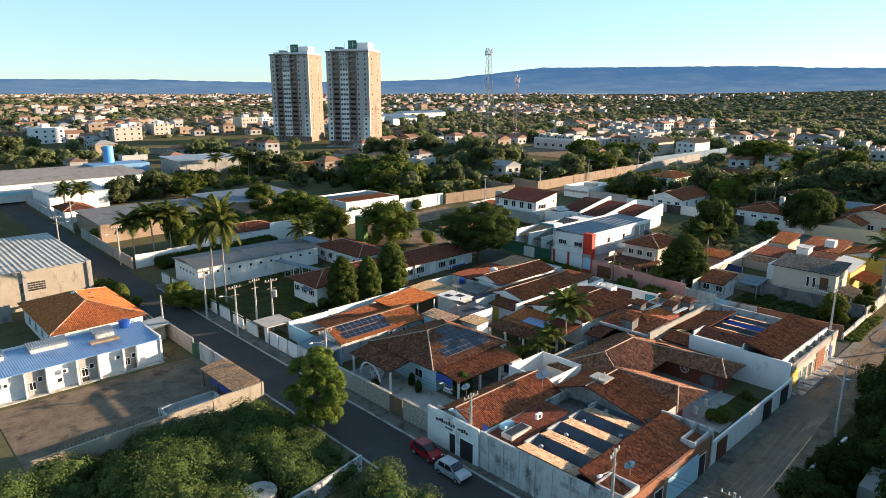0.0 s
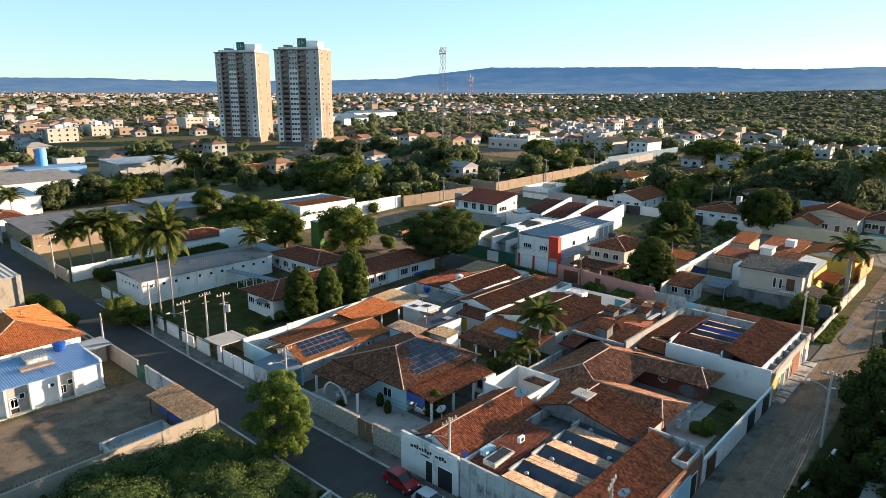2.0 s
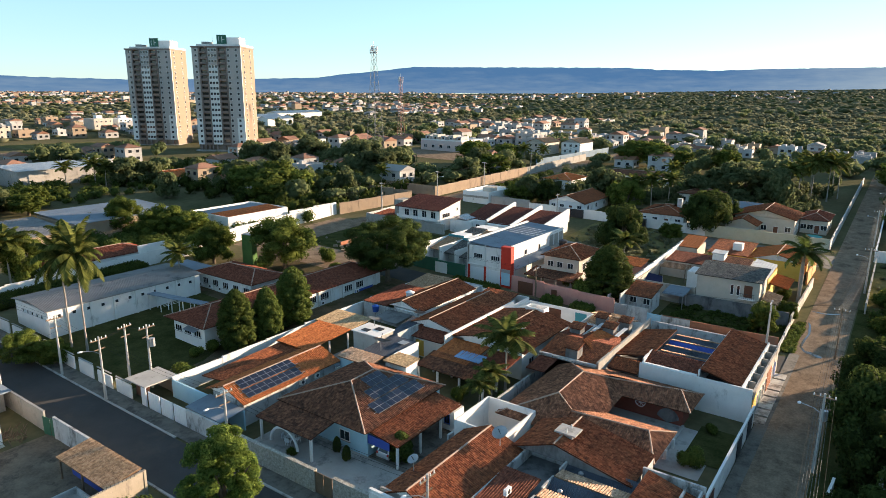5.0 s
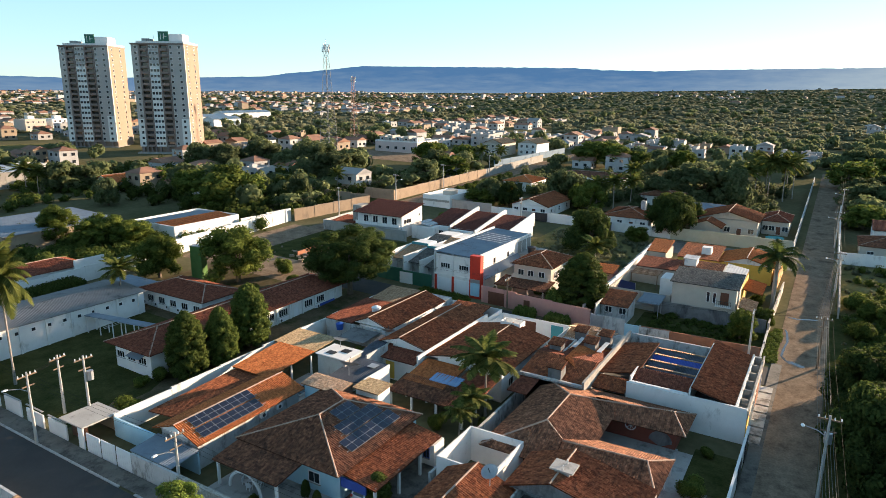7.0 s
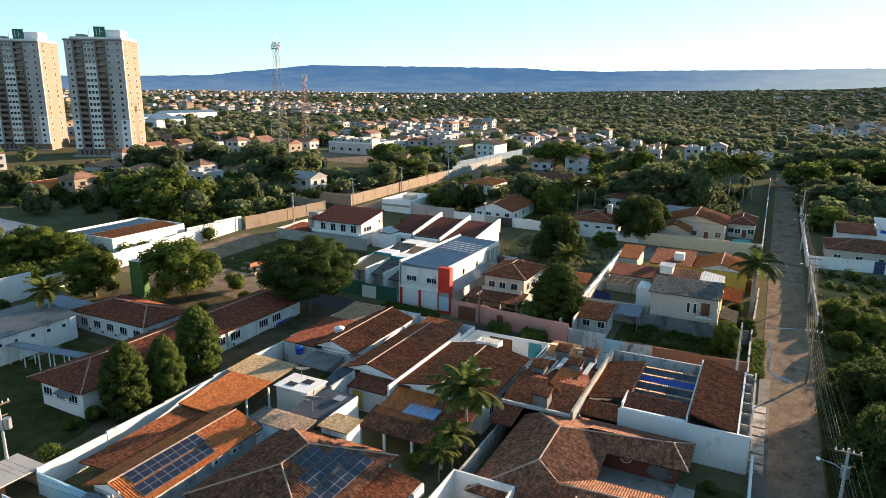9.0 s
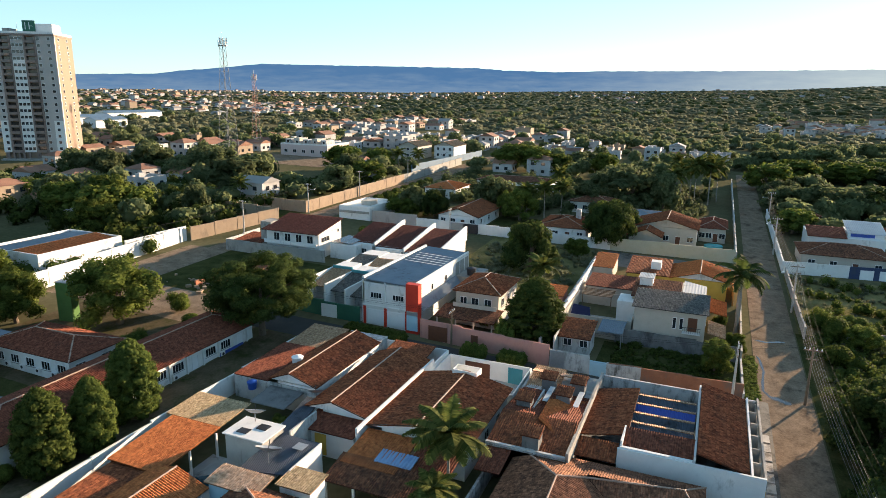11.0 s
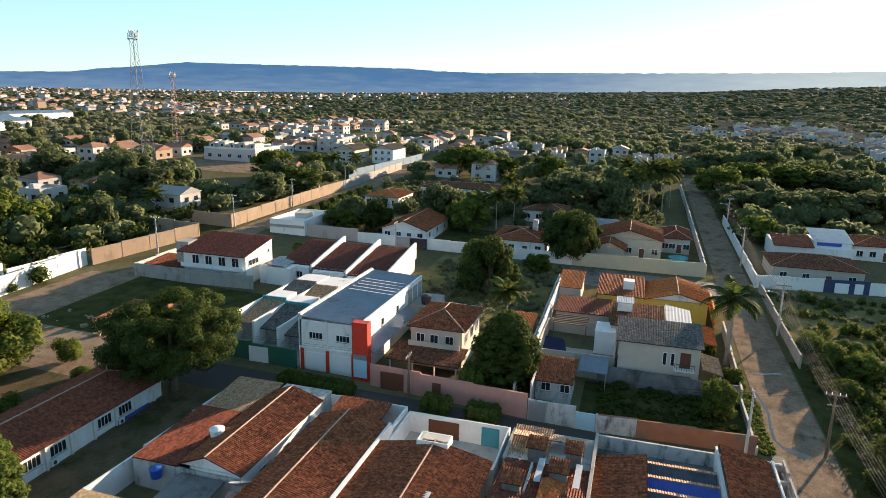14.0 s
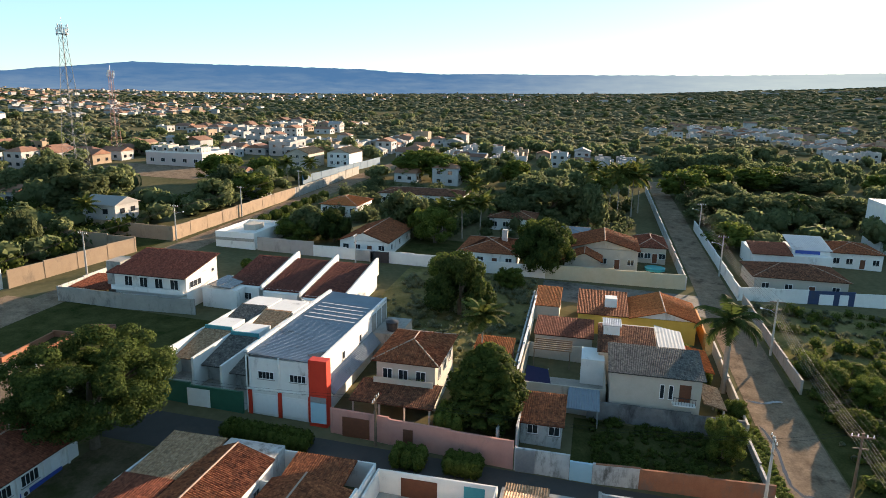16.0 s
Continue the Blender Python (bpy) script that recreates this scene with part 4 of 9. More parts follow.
# ---- apartment towers ----
def make_tower():
    ob = thing("apartment_tower", "tall beige and white apartment tower with stacked balconies", "apartment building")
    W2, D2, fl, n = 12.1, 9.6, 2.6, 18
    z0 = 3.2
    top = z0 + fl * n
    GREYB = mat("taupe_render", ((0.21, 0.155, 0.135), (0.27, 0.205, 0.18)), 0.85, 0.3, bump=0)
    part("wall", Shape().box(-W2, W2, -D2 + 0.9, D2, 0, top), TOWERC, ob)
    part("podium", Shape().box(-W2 - 1, W2 + 1, -D2 - 1.5, D2, -2.5, 0.6), CONC, ob)
    # front strips between the balcony bays
    for x0, x1, m in ((-12.1, -8.6, TOWERF), (-4.6, 0.6, TOWERF), (4.6, 12.1, TOWERF)):
        part("front_strip", Shape().box(x0, x1, -D2, -D2 + 0.9, z0, top), m, ob)
    part("white_panel", Shape().box(-4.4, 0.4, -D2 - 0.06, -D2, z0, top - 3 * fl - 1), WHITE, ob, "white painted middle strip")
    part("white_panel", Shape().box(8.4, 12.0, -D2 - 0.06, -D2, z0, z0 + 5 * fl), WHITE, ob, "white painted lower strip")
    part("white_panel", Shape().box(-12.0, -9.2, -D2 - 0.06, -D2, z0, z0 + 5 * fl), WHITE, ob, "white painted lower strip")
    for x in (-8.5, -4.7, 0.7, 4.7):
        part("pilaster", Shape().box(x - 0.35, x + 0.35, -D2 - 0.25, -D2 + 0.9, 0, top + 0.8), GREYB, ob, "dark taupe pilaster")
    for x in (-11, -7, -3, 1, 5, 9):
        part("column", Shape().box(x, x + 0.8, -D2, -D2 + 0.8, 0.6, z0), GREYB, ob)
    win = Shape().box(-0.55, 0.55, -0.05, 0.02, 0, 1.15).mesh("window", GLASS)
    winf = Shape()
    for q in ((-0.65, -0.55, -0.1, 1.25), (0.55, 0.65, -0.1, 1.25), (-0.55, 0.55, -0.1, 0), (-0.55, 0.55, 1.15, 1.25)):
        winf.box(q[0], q[1], -0.09, 0.02, q[2], q[3])
    winf = winf.mesh("frame", FRAME_W)
    slab = Shape().box(-1.7, 1.7, -0.75, 0.9, -0.16, 0.0).mesh("balcony", GREYB)
    rail = Shape().box(-1.7, 1.7, -0.75, -0.66, 0.0, 0.95).mesh("parapet", GREYB)
    dark = Shape().box(-1.5, 1.5, 0.78, 0.88, 0.05, 2.1).mesh("balcony_door", GLASS)

    def put(name, me, x, y, z, turn=0.0, parent=None):
        o = new(name, me)
        o.parent = parent or ob
        o.location, o.rotation_euler = (x, y, z), (0, 0, turn)
        return o

    for i in range(n):
        z = z0 + i * fl
        for x in (-6.6, 2.7):
            b = put("balcony", slab, x, -D2, z)
            put("parapet", rail, 0, 0, 0, 0, b)
            put("balcony_door", dark, 0, 0, 0, 0, b)
        for x in (-3.5, -2.0, -0.5, 6.0, 9.9, -10.2):
            w = put("window", win, x, -D2 - 0.06, z + 0.9)
            put("frame", winf, 0, 0, 0, 0, w)
        for y in (-5.5, 4.0):
            w = put("window", win, W2, y, z + 0.9, math.pi / 2)
            put("frame", winf, 0, 0, 0, 0, w)
    part("cornice", Shape().box(-W2 - 0.3, W2 + 0.2, -D2 - 0.5, D2 + 0.3, top, top + 0.7), GREYB, ob)
    part("white_band", Shape().box(-9.5, W2 + 0.1, -D2 - 0.35, D2, top + 0.7, top + 1.6), WHITE, ob)
    part("penthouse", Shape().box(-1.0, 9.5, -3, 6, top + 1.6, top + 5.2), WHITE, ob)
    part("penthouse", Shape().box(-9.5, -6.5, -3, 4, top + 1.6, top + 3.2), CONC, ob)
    part("sign_box", Shape().box(-1.6, 3.2, -3.4, -3.0, top + 1.8, top + 6.4), GREENP, ob, "dark green square sign with pale strokes")
    part("sign_mark", Shape().box(0.9, 1.15, -3.46, -3.4, top + 2.8, top + 5.6).box(1.15, 2.3, -3.46, -3.4, top + 4.1, top + 4.3).box(-0.6, -0.35, -3.46, -3.4, top + 2.8, top + 5.6), WHITE, ob)
    part("antenna", Shape().tube([(-5, 0, top + 1.5), (-5, 0, top + 5.8)], [0.07, 0.04], 5), METALGREY, ob)
    return ob


tower = make_tower()
tower.location, tower.rotation_euler = (219.5, 301.5, 8.9), (0, 0, radians(-57))
copy_thing(tower, pose(215.6, 354.4, 9.2, 0, 0, -57))


# ---- telecom masts ----
def lattice_mast(x, y, g, h, w0, w1, panels, paint, label):
    ob = thing("telecom_mast", label, "mast", (x, y, g))
    lv = [(h * i / panels, w0 + (w1 - w0) * min(1.0, i / panels * 1.15)) for i in range(panels + 1)]
    cr = lambda i, k: (x + lv[i][1] / 2 * (1, -1, -1, 1)[k], y + lv[i][1] / 2 * (1, 1, -1, -1)[k], g + lv[i][0])
    for k in range(4):
        part("leg", Shape().tube([cr(i, k) for i in range(panels + 1)], [0.07] * (panels + 1), 4), paint[0], ob)
    for i in range(panels):
        s = Shape()
        for k in range(4):
            j = (k + 1) % 4
            s.tube([cr(i, k), cr(i + 1, j)], [0.028, 0.028], 3, False)
            s.tube([cr(i, j), cr(i + 1, k)], [0.028, 0.028], 3, False)
            s.tube([cr(i + 1, k), cr(i + 1, j)], [0.028, 0.028], 3, False)
        part("bracing", s, paint[i % len(paint)], ob)
    for k in range(6):
        a = math.tau * k / 6
        c = (x + math.cos(a) * (w1 / 2 + 0.7), y + math.sin(a) * (w1 / 2 + 0.7))
        part("antenna", Shape().obox(c[0], c[1], g + h - 3.0 + (k % 2), g + h - 0.8 + (k % 2), 0.28, 0.28, a), WHITE, ob)
    part("platform", Shape().tube([(x, y, g + h - 2.6), (x, y, g + h - 2.45)], [w1 / 2 + 0.9] * 2, 8), METALGREY, ob)
    part("lightning_rod", Shape().tube([(x, y, g + h), (x, y, g + h + 2.2)], [0.05, 0.03], 4), METALGREY, ob)
    return ob


MASTGREY = mat("dull_galvanised_mast", ((0.14, 0.145, 0.15), (0.22, 0.225, 0.23)), 0.7, 1.0, bump=0)
MASTRED = mat("faded_red_mast_paint", ((0.32, 0.15, 0.12), (0.42, 0.22, 0.18)), 0.7, 1.0, bump=0)
lattice_mast(220.1, 201.9, gz(220, 202), 49.5, 6.2, 1.6, 17, [MASTGREY], "tall galvanised lattice telecom mast with dish antennas")
lattice_mast(300.0, 252.5, gz(300, 252), 37.0, 3.2, 1.3, 13, [MASTRED, WHITE], "red and white lattice telecom mast")


# ---- utility poles and their wires ----
def utility_pole(x, y, h=8.8, arm=True, lamp=None, box=False, turn=0.0, shaft=None):
    g = gz(x, y)
    ob = thing("utility_pole", "tapered concrete utility pole with crossarm" if arm else "short concrete pole with street light", "pole", (x, y, g), "utility poles")
    part("shaft", Shape().tube([(x, y, g - 0.4), (x, y, g + h)], [0.2, 0.11], 8), shaft or WOODPOLE, ob)
    c, s = math.cos(turn), math.sin(turn)
    if arm:
        a = part("crossarm", Shape().obox(x, y, g + h - 0.5, g + h - 0.36, 2.2, 0.11, turn), TIMBER, ob)
        for k in (-0.95, -0.4, 0.4, 0.95):
            part("insulator", Shape().tube([(x + k * c, y + k * s, g + h - 0.36), (x + k * c, y + k * s, g + h - 0.12)], [0.07, 0.05], 6), FRAME_W, a)
        part("crossarm", Shape().obox(x, y, g + h - 1.7, g + h - 1.58, 1.4, 0.1, turn), TIMBER, ob)
    if box:
        part("transformer", Shape().tube([(x + 0.5, y - 0.1, g + h - 3.1), (x + 0.5, y - 0.1, g + h - 2.0)], [0.38, 0.38], 10), METALGREY, ob, "grey drum transformer")
    if lamp is not None:
        u = (math.cos(lamp), math.sin(lamp))
        l = part("lamp_arm", Shape().tube([(x, y, g + h - 2.3), (x + u[0] * 0.8, y + u[1] * 0.8, g + h - 1.8), (x + u[0] * 1.9, y + u[1] * 1.9, g + h - 1.6)], [0.05, 0.05, 0.045], 5), METALGREY, ob)
        part("lamp_head", Shape().ellipsoid((x + u[0] * 2.15, y + u[1] * 2.15, g + h - 1.6), 0.36, 0.2, 0.1, 8, 5), FRAME_W, l)
    return ob


def wires(points, label="slack black power lines between poles", n=3, spread=0.45, sag=0.5, r=0.014, drop=0.1, material=None):
    """Power lines that hang from pole to pole, each wire a part."""
    x0, y0, h0 = points[0]
    ob = thing("power_line", label, "cable", (x0, y0, gz(x0, y0) + h0))
    for (xa, ya, ha), (xb, yb, hb) in zip(points, points[1:]):
        za, zb = gz(xa, ya) + ha, gz(xb, yb) + hb
        d = math.hypot(xb - xa, yb - ya)
        ox, oy = -(yb - ya) / d, (xb - xa) / d
        for k in range(n):
            o, m = (k - (n - 1) / 2) * spread, 8
            part("wire", Shape().tube([(xa + (xb - xa) * i / m + ox * o, ya + (yb - ya) * i / m + oy * o, za + (zb - za) * i / m - sag * d / 25 * 4 * (i / m) * (1 - i / m) - drop * k)
                                       for i in range(m + 1)], [r] * (m + 1), 3, False), material or WIRE, ob)
    return ob


P = utility_pole
P(45.0, 43.0, 7.6, True, 2.6)
P(46.0, 71.6, 6.6, True, 3.0)
P(43.4, 92.7, 8.6, True, math.pi / 2 + 1.2, turn=0.1)
P(43.6, 104.5, 8.6, True)
P(48.8, 96.7, 7.6, True, turn=0.2)
P(48.9, 91.3, 8.8, True, None, True)
P(35.7, 103.0, 6.2, False)
P(43.4, 147.0, 8.6, True, math.pi)
P(36.2, 165.0, 9.0, True, 0.0)
P(44.2, 185.0, 8.6, True)
wires([(45.3, 16.0, 8.4), (44.2, 25.5, 8.4), (45.0, 43.0, 7.1), (46.0, 71.6, 6.2), (43.4, 92.7, 8.1), (43.6, 104.5, 8.1), (43.4, 147.0, 8.1), (36.2, 165.0, 8.4)], n=3)
wires([(43.4, 92.7, 8.2), (48.8, 96.7, 7.2), (48.9, 91.3, 8.4)], n=3, sag=0.1)
wires([(35.7, 103.0, 6.0), (43.6, 104.5, 6.4)], n=1)
P(45.3, 16.0, 9.0, True, math.pi / 2, turn=math.pi / 2)
P(44.2, 25.5, 9.0, True, math.pi, turn=0.2)
P(78.3, 17.6, 9.0, True, math.pi / 2, True, turn=math.pi / 2)
P(113.6, 18.8, 8.0, True, turn=math.pi / 2, shaft=TIMBER)
P(152.0, 17.3, 9.0, True, math.pi / 2, turn=math.pi / 2)
P(194.0, 17.9, 9.0, True, math.pi / 2, turn=math.pi / 2)
P(232.0, 17.0, 9.0, True, math.pi / 2, turn=math.pi / 2)
wires([(14, 16.0, 9.0), (45.3, 16.0, 8.6), (78.3, 17.6, 8.6), (113.6, 18.8, 8.6), (152.0, 17.3, 8.6), (194.0, 17.9, 8.6), (232.0, 17.0, 8.6), (290, 17.0, 8.6)], n=4, spread=0.6, label="bundle of power lines along the dirt road", r=0.014)
wires([(14, 16.2, 6.8), (45.3, 16.1, 6.6), (78.3, 17.7, 6.6), (113.6, 18.9, 7.6), (152.0, 17.4, 7.4), (194.0, 18.0, 7.2), (232.0, 17.2, 6.6)], n=6, spread=0.24, label="bundle of slack telephone cables along the dirt road", r=0.015, drop=0.1, material=CABLE)
P(109.8, 27.6, 8.4, True)
P(110.6, 67.0, 6.0, True, shaft=TIMBER)
P(103.6, 103.5, 8.8, False)
P(150.0, 138.2, 8.4, True, turn=1.5)
P(178.0, 138.4, 8.4, True, -1.5, turn=1.5)
P(206.0, 137.8, 8.4, True, turn=1.5)
P(240.0, 137.0, 8.4, True, turn=1.5)
P(171.0, 92.0, 7.5, True)
wires([(120, 138.2, 8), (150.0, 138.2, 8.0), (178.0, 138.4, 8.0), (206.0, 137.8, 8.0), (240.0, 137.0, 8.0), (290, 137, 8.0)], n=4, spread=0.5)
wires([(113.6, 18.8, 8.4), (109.8, 27.6, 8.0), (110.6, 67.0, 5.8), (103.6, 103.5, 8.4)], n=2)


# ---- small fittings used on many roofs ----
def water_tank(x, y, z, r=0.75, h=1.2, material=None, label="round blue plastic water tank with domed lid"):
    ob = thing("water_tank", label, "water tank", (x, y, z))
    m = material or BLUEPLAST
    part("body", Shape().tube([(x, y, z), (x, y, z + 0.15), (x, y, z + h)], [r * 0.82, r * 0.86, r], 14), m, ob)
    part("lid", Shape().tube([(x, y, z + h), (x, y, z + h + 0.06), (x, y, z + h + 0.22), (x, y, z + h + 0.3)], [r * 1.05, r * 1.05, r * 0.5, r * 0.2], 14), m, ob)
    return ob


def dish(x, y, z, r=1.0, az=0.6, label="large mesh satellite dish on a pole"):
    ob = thing("satellite_dish", label, "satellite dish", (x, y, z))
    part("pole", Shape().tube([(x, y, z), (x, y, z + 0.9 * r + 0.5)], [0.05, 0.05], 6), METALGREY, ob)
    s, c = Shape(), Vector((x, y, z + r * 0.9 + 0.6))
    d = Vector((math.cos(az) * 0.45, math.sin(az) * 0.45, 0.9)).normalized()
    u = d.orthogonal().normalized()
    w = d.cross(u)
    at = lambda i, k, o: c + (u * math.cos(math.tau * i / 18) + w * math.sin(math.tau * i / 18)) * r * k / 4 + d * (r * 0.32 * (k / 4) ** 2 + o)
    for i in range(18):
        for k in range(4):
            s.face((at(i, k, 0), at(i + 1, k, 0), at(i + 1, k + 1, 0), at(i, k + 1, 0)))
            s.face((at(i, k, -0.03), at(i, k + 1, -0.03), at(i + 1, k + 1, -0.03), at(i + 1, k, -0.03)))
    part("reflector", s, METALGREY, ob, smooth=True)
    part("feed", Shape().tube([c, c + d * r * 0.85], [0.03, 0.05], 5), METALDARK, ob)
    return ob


def aircon(x, y, z, face="-y"):
    ob = thing("air_conditioner", "white box air conditioner unit on a wall", "air conditioner", (x, y, z), "air conditioners")
    a, b = (0.42, 0.17) if face[1] == "y" else (0.17, 0.42)
    part("casing", Shape().box(x - a, x + a, y - b, y + b, z, z + 0.58), FRAME_W, ob)
    s = -1 if face[0] == "-" else 1
    p, q = ((x, y + s * 0.17, z + 0.29), (x, y + s * 0.19, z + 0.29)) if face[1] == "y" else ((x + s * 0.17, y, z + 0.29), (x + s * 0.19, y, z + 0.29))
    part("fan_grille", Shape().tube([p, q], [0.22, 0.22], 12), METALDARK, ob)
    return ob


def vent(x, y, z):
    ob = thing("roof_ventilator", "small grey wind-driven roof ventilator", "ventilator", (x, y, z), "roof ventilators")
    part("neck", Shape().tube([(x, y, z), (x, y, z + 0.35)], [0.2, 0.2], 10), METALGREY, ob)
    h = part("head", Shape().ellipsoid((x, y, z + 0.58), 0.26, 0.26, 0.22, 12, 6), METALGREY, ob)
    return ob


def car(x, y, turn, paint, label, z=None):
    """A small hatchback: body with cabin, windows, wheels, lamps."""
    ob = thing("car", label, "car")
    prof = [(-1.85, 0.35), (-1.88, 0.75), (-1.8, 0.95), (-1.5, 1.42), (-1.2, 1.5), (0.1, 1.5), (0.95, 1.0), (1.75, 0.85), (1.9, 0.6), (1.88, 0.32)]
    s = Shape()
    wid = lambda zz: 0.84 if zz < 1.0 else 0.68
    for (xa, za), (xb, zb) in zip(prof, prof[1:] + prof[:1]):
        s.face(((xa, -wid(za), za), (xb, -wid(zb), zb), (xb, wid(zb), zb), (xa, wid(za), za)))
    for sg in (-1, 1):
        low = [q for q in prof if q[1] <= 1.0]
        s.face([(q[0], sg * 0.84, q[1]) for q in low])
        up = [(-1.8, 0.95), (-1.5, 1.42), (-1.2, 1.5), (0.1, 1.5), (0.95, 1.0)]
        s.face([(q[0], sg * wid(q[1]), q[1]) for q in up])
    part("body", s, paint, ob)
    part("windscreen", Shape().face(((0.18, -0.6, 1.475), (0.9, -0.66, 1.055), (0.9, 0.66, 1.055), (0.18, 0.6, 1.475))).face(((0.2, -0.6, 1.485), (0.2, 0.6, 1.485), (0.92, 0.66, 1.065), (0.92, -0.66, 1.065))), GLASS, ob)
    part("rear_window", Shape().face(((-1.56, -0.58, 1.4), (-1.56, 0.58, 1.4), (-1.82, 0.62, 1.02), (-1.82, -0.62, 1.02))), GLASS, ob)
    for sg in (-1, 1):
        for x0, x1 in ((-1.35, -0.5), (-0.42, 0.5)):
            part("side_window", Shape().face(((x0, sg * 0.83, 1.02), (x1 + 0.12, sg * 0.83, 1.02), (x1 - 0.12, sg * 0.705, 1.42), (x0 + 0.05, sg * 0.705, 1.42))), GLASS, ob)
        part("headlight", Shape().ellipsoid((1.78, sg * 0.6, 0.72), 0.12, 0.18, 0.09, 8, 4), FRAME_W, ob)
        part("tail_light", Shape().box(-1.9, -1.8, sg * 0.72 - 0.1, sg * 0.72 + 0.1, 0.75, 0.98), RED, ob)
        part("mirror", Shape().ellipsoid((0.6, sg * 0.93, 1.02), 0.07, 0.12, 0.08, 6, 4), paint, ob)
        for wx in (-1.2, 1.2):
            w = part("wheel", Shape().tube([(wx, sg * 0.66, 0.3), (wx, sg * 0.86, 0.3)], [0.3, 0.3], 14), METALDARK, ob, "black tyre")
            part("rim", Shape().tube([(wx, sg * 0.85, 0.3), (wx, sg * 0.875, 0.3)], [0.18, 0.17], 10), METALGREY, w)
    part("bumper", Shape().box(1.8, 1.96, -0.78, 0.78, 0.32, 0.55), METALDARK, ob)
    ob.location, ob.rotation_euler = (x, y, gz(x, y) + 0.04 if z is None else z), (0, 0, turn)
    return ob


REDCAR = mat("red_car_paint", ((0.3, 0.01, 0.012), (0.36, 0.015, 0.016)), 0.25, 0.5, bump=0, spec=0.6)
SILVER = mat("silver_car_paint", ((0.5, 0.52, 0.56), (0.58, 0.6, 0.64)), 0.3, 0.5, bump=0, metal=0.4, spec=0.6)
car(42.0, 46.6, -1.62, REDCAR, "small dark red hatchback parked at the kerb")
car(41.4, 42.0, -1.58, SILVER, "small silver hatchback parked at the kerb")
car(55.4, 55.4, 0.0, SILVER, "silver car under the tiled carport", 0.05)


def solar_row(house, x0, y0, y1, z0, z1, count, w=1.02, gap=0.03):
    """A row of panels along x on a slope that rises from (y0, z0) to (y1, z1)."""
    g = house.g
    ob = thing("solar_array", "row of dark blue solar panels on a tiled roof", "solar panels", (x0, y0, g + z0), "solar panels")
    for i in range(count):
        a, b = x0 + i * (w + gap), x0 + i * (w + gap) + w
        o = 0.16
        q = [(a, y0, g + z0 + o), (b, y0, g + z0 + o), (b, y1, g + z1 + o), (a, y1, g + z1 + o)]
        lo = [(x, y, z - 0.05) for x, y, z in q]
        s = Shape().face(q).face(lo[::-1])
        for k in range(4):
            s.face((lo[k], lo[(k + 1) % 4], q[(k + 1) % 4], q[k]))
        p = part("panel", s, PANELRIM, ob, "silver framed solar panel")
        t, ty, tz = 0.04, (y1 - y0) * 0.025, (z1 - z0) * 0.025
        for u0, u1 in ((0.0, 0.5), (0.5, 1.0)):
            ya, yb = y0 + (y1 - y0) * u0 + ty, y0 + (y1 - y0) * u1 - ty
            za, zb = g + z0 + (z1 - z0) * u0 + tz + o + 0.006, g + z0 + (z1 - z0) * u1 - tz + o + 0.006
            part("glass_face", Shape().face(((a + t, ya, za), (b - t, ya, za), (b - t, yb, zb), (a + t, yb, zb))), SOLAR, p)
    for u in (0.2, 0.8):
        yy, zz = y0 + (y1 - y0) * u, g + z0 + (z1 - z0) * u + 0.08
        part("rail", Shape().tube([(x0 - 0.4, yy, zz), (x0 + count * (w + gap) + 0.5, yy, zz)], [0.035, 0.035], 4), METALGREY, ob)


def slope_z(y, ya, za, yb, zb):
    return za + (zb - za) * (y - ya) / (yb - ya)


# ---- corner shop ----
for i, x in enumerate((46.9, 50.5, 54.2, 57.9)):
    vent(x, 35.2 - 0.4 * (i % 2), 3.45)
vent(54.3, 30.8, 3.45)
aircon(50.8, 38.6, 4.3)
A.block(47.0, 48.6, 40.0, 40.8, 4.2, LBLUE, z0=3.4)
A.block(46.0, 49.2, 38.2, 39.6, 4.1, OLDWHITE, z0=3.2)
# flat dark plate stands in for the shade down an open well
part("light_well_shade", Shape().box(46.2, 49.0, 38.4, 39.4, 4.1, 4.13), METALDARK, A.ob)
A.block(60.6, 61.8, 37.0, 38.4, 5.95, CONC, z0=5.0, name="tank_base")
A.block(60.3, 62.1, 36.6, 38.8, 6.1, SLAB, z0=5.95, name="tank_slab")
for x in (60.6, 61.7):
    part("pipe", Shape().tube([(x, 37.6, 6.1), (x, 37.6, 6.5)], [0.06, 0.06], 6), WHITE, A.ob)
dish(48.6, 26.4, 4.0, 0.55, 2.4, "grey satellite dish on a shop roof")
dish(57.5, 43.3, 4.2, 0.8, 3.0)
dish(49.0, 47.6, 4.2, 0.55, 2.8)
for x, m in ((48.2, METALDARK), (50.8, METALDARK), (53.6, LBLUE), (57.2, LBLUE), (59.6, METALDARK)):
    A.door(x, 24.6, 1.5, 2.5, "-y", m)
part("shopfront", Shape().box(52.4, 58.6, 24.52, 24.6, 0.0, 3.0), LBLUE, A.ob, "pale blue painted shopfront")
part("sign", Shape().box(44.45, 44.5, 29.0, 31.0, 2.8, 3.2), CONC, A.ob)
for y in range(26, 41, 2):
    part("pillar", Shape().box(44.38, 44.5, y - 0.1, y + 0.1, -0.2, 4.2), OLDWHITE, A.ob)
# whitewashed wall towards the courtyard house, with small flags of cloth
part("wall", Shape().box(61.65, 61.9, 24.6, 30.0, -0.5, 4.4), OLDWHITE, A.ob)
for k in range(4):
    part("cloth", Shape().box(61.9, 61.93, 26.6 + k * 0.45, 26.85 + k * 0.45, 3.5, 4.0), RED if k % 2 else METALDARK, A.ob)

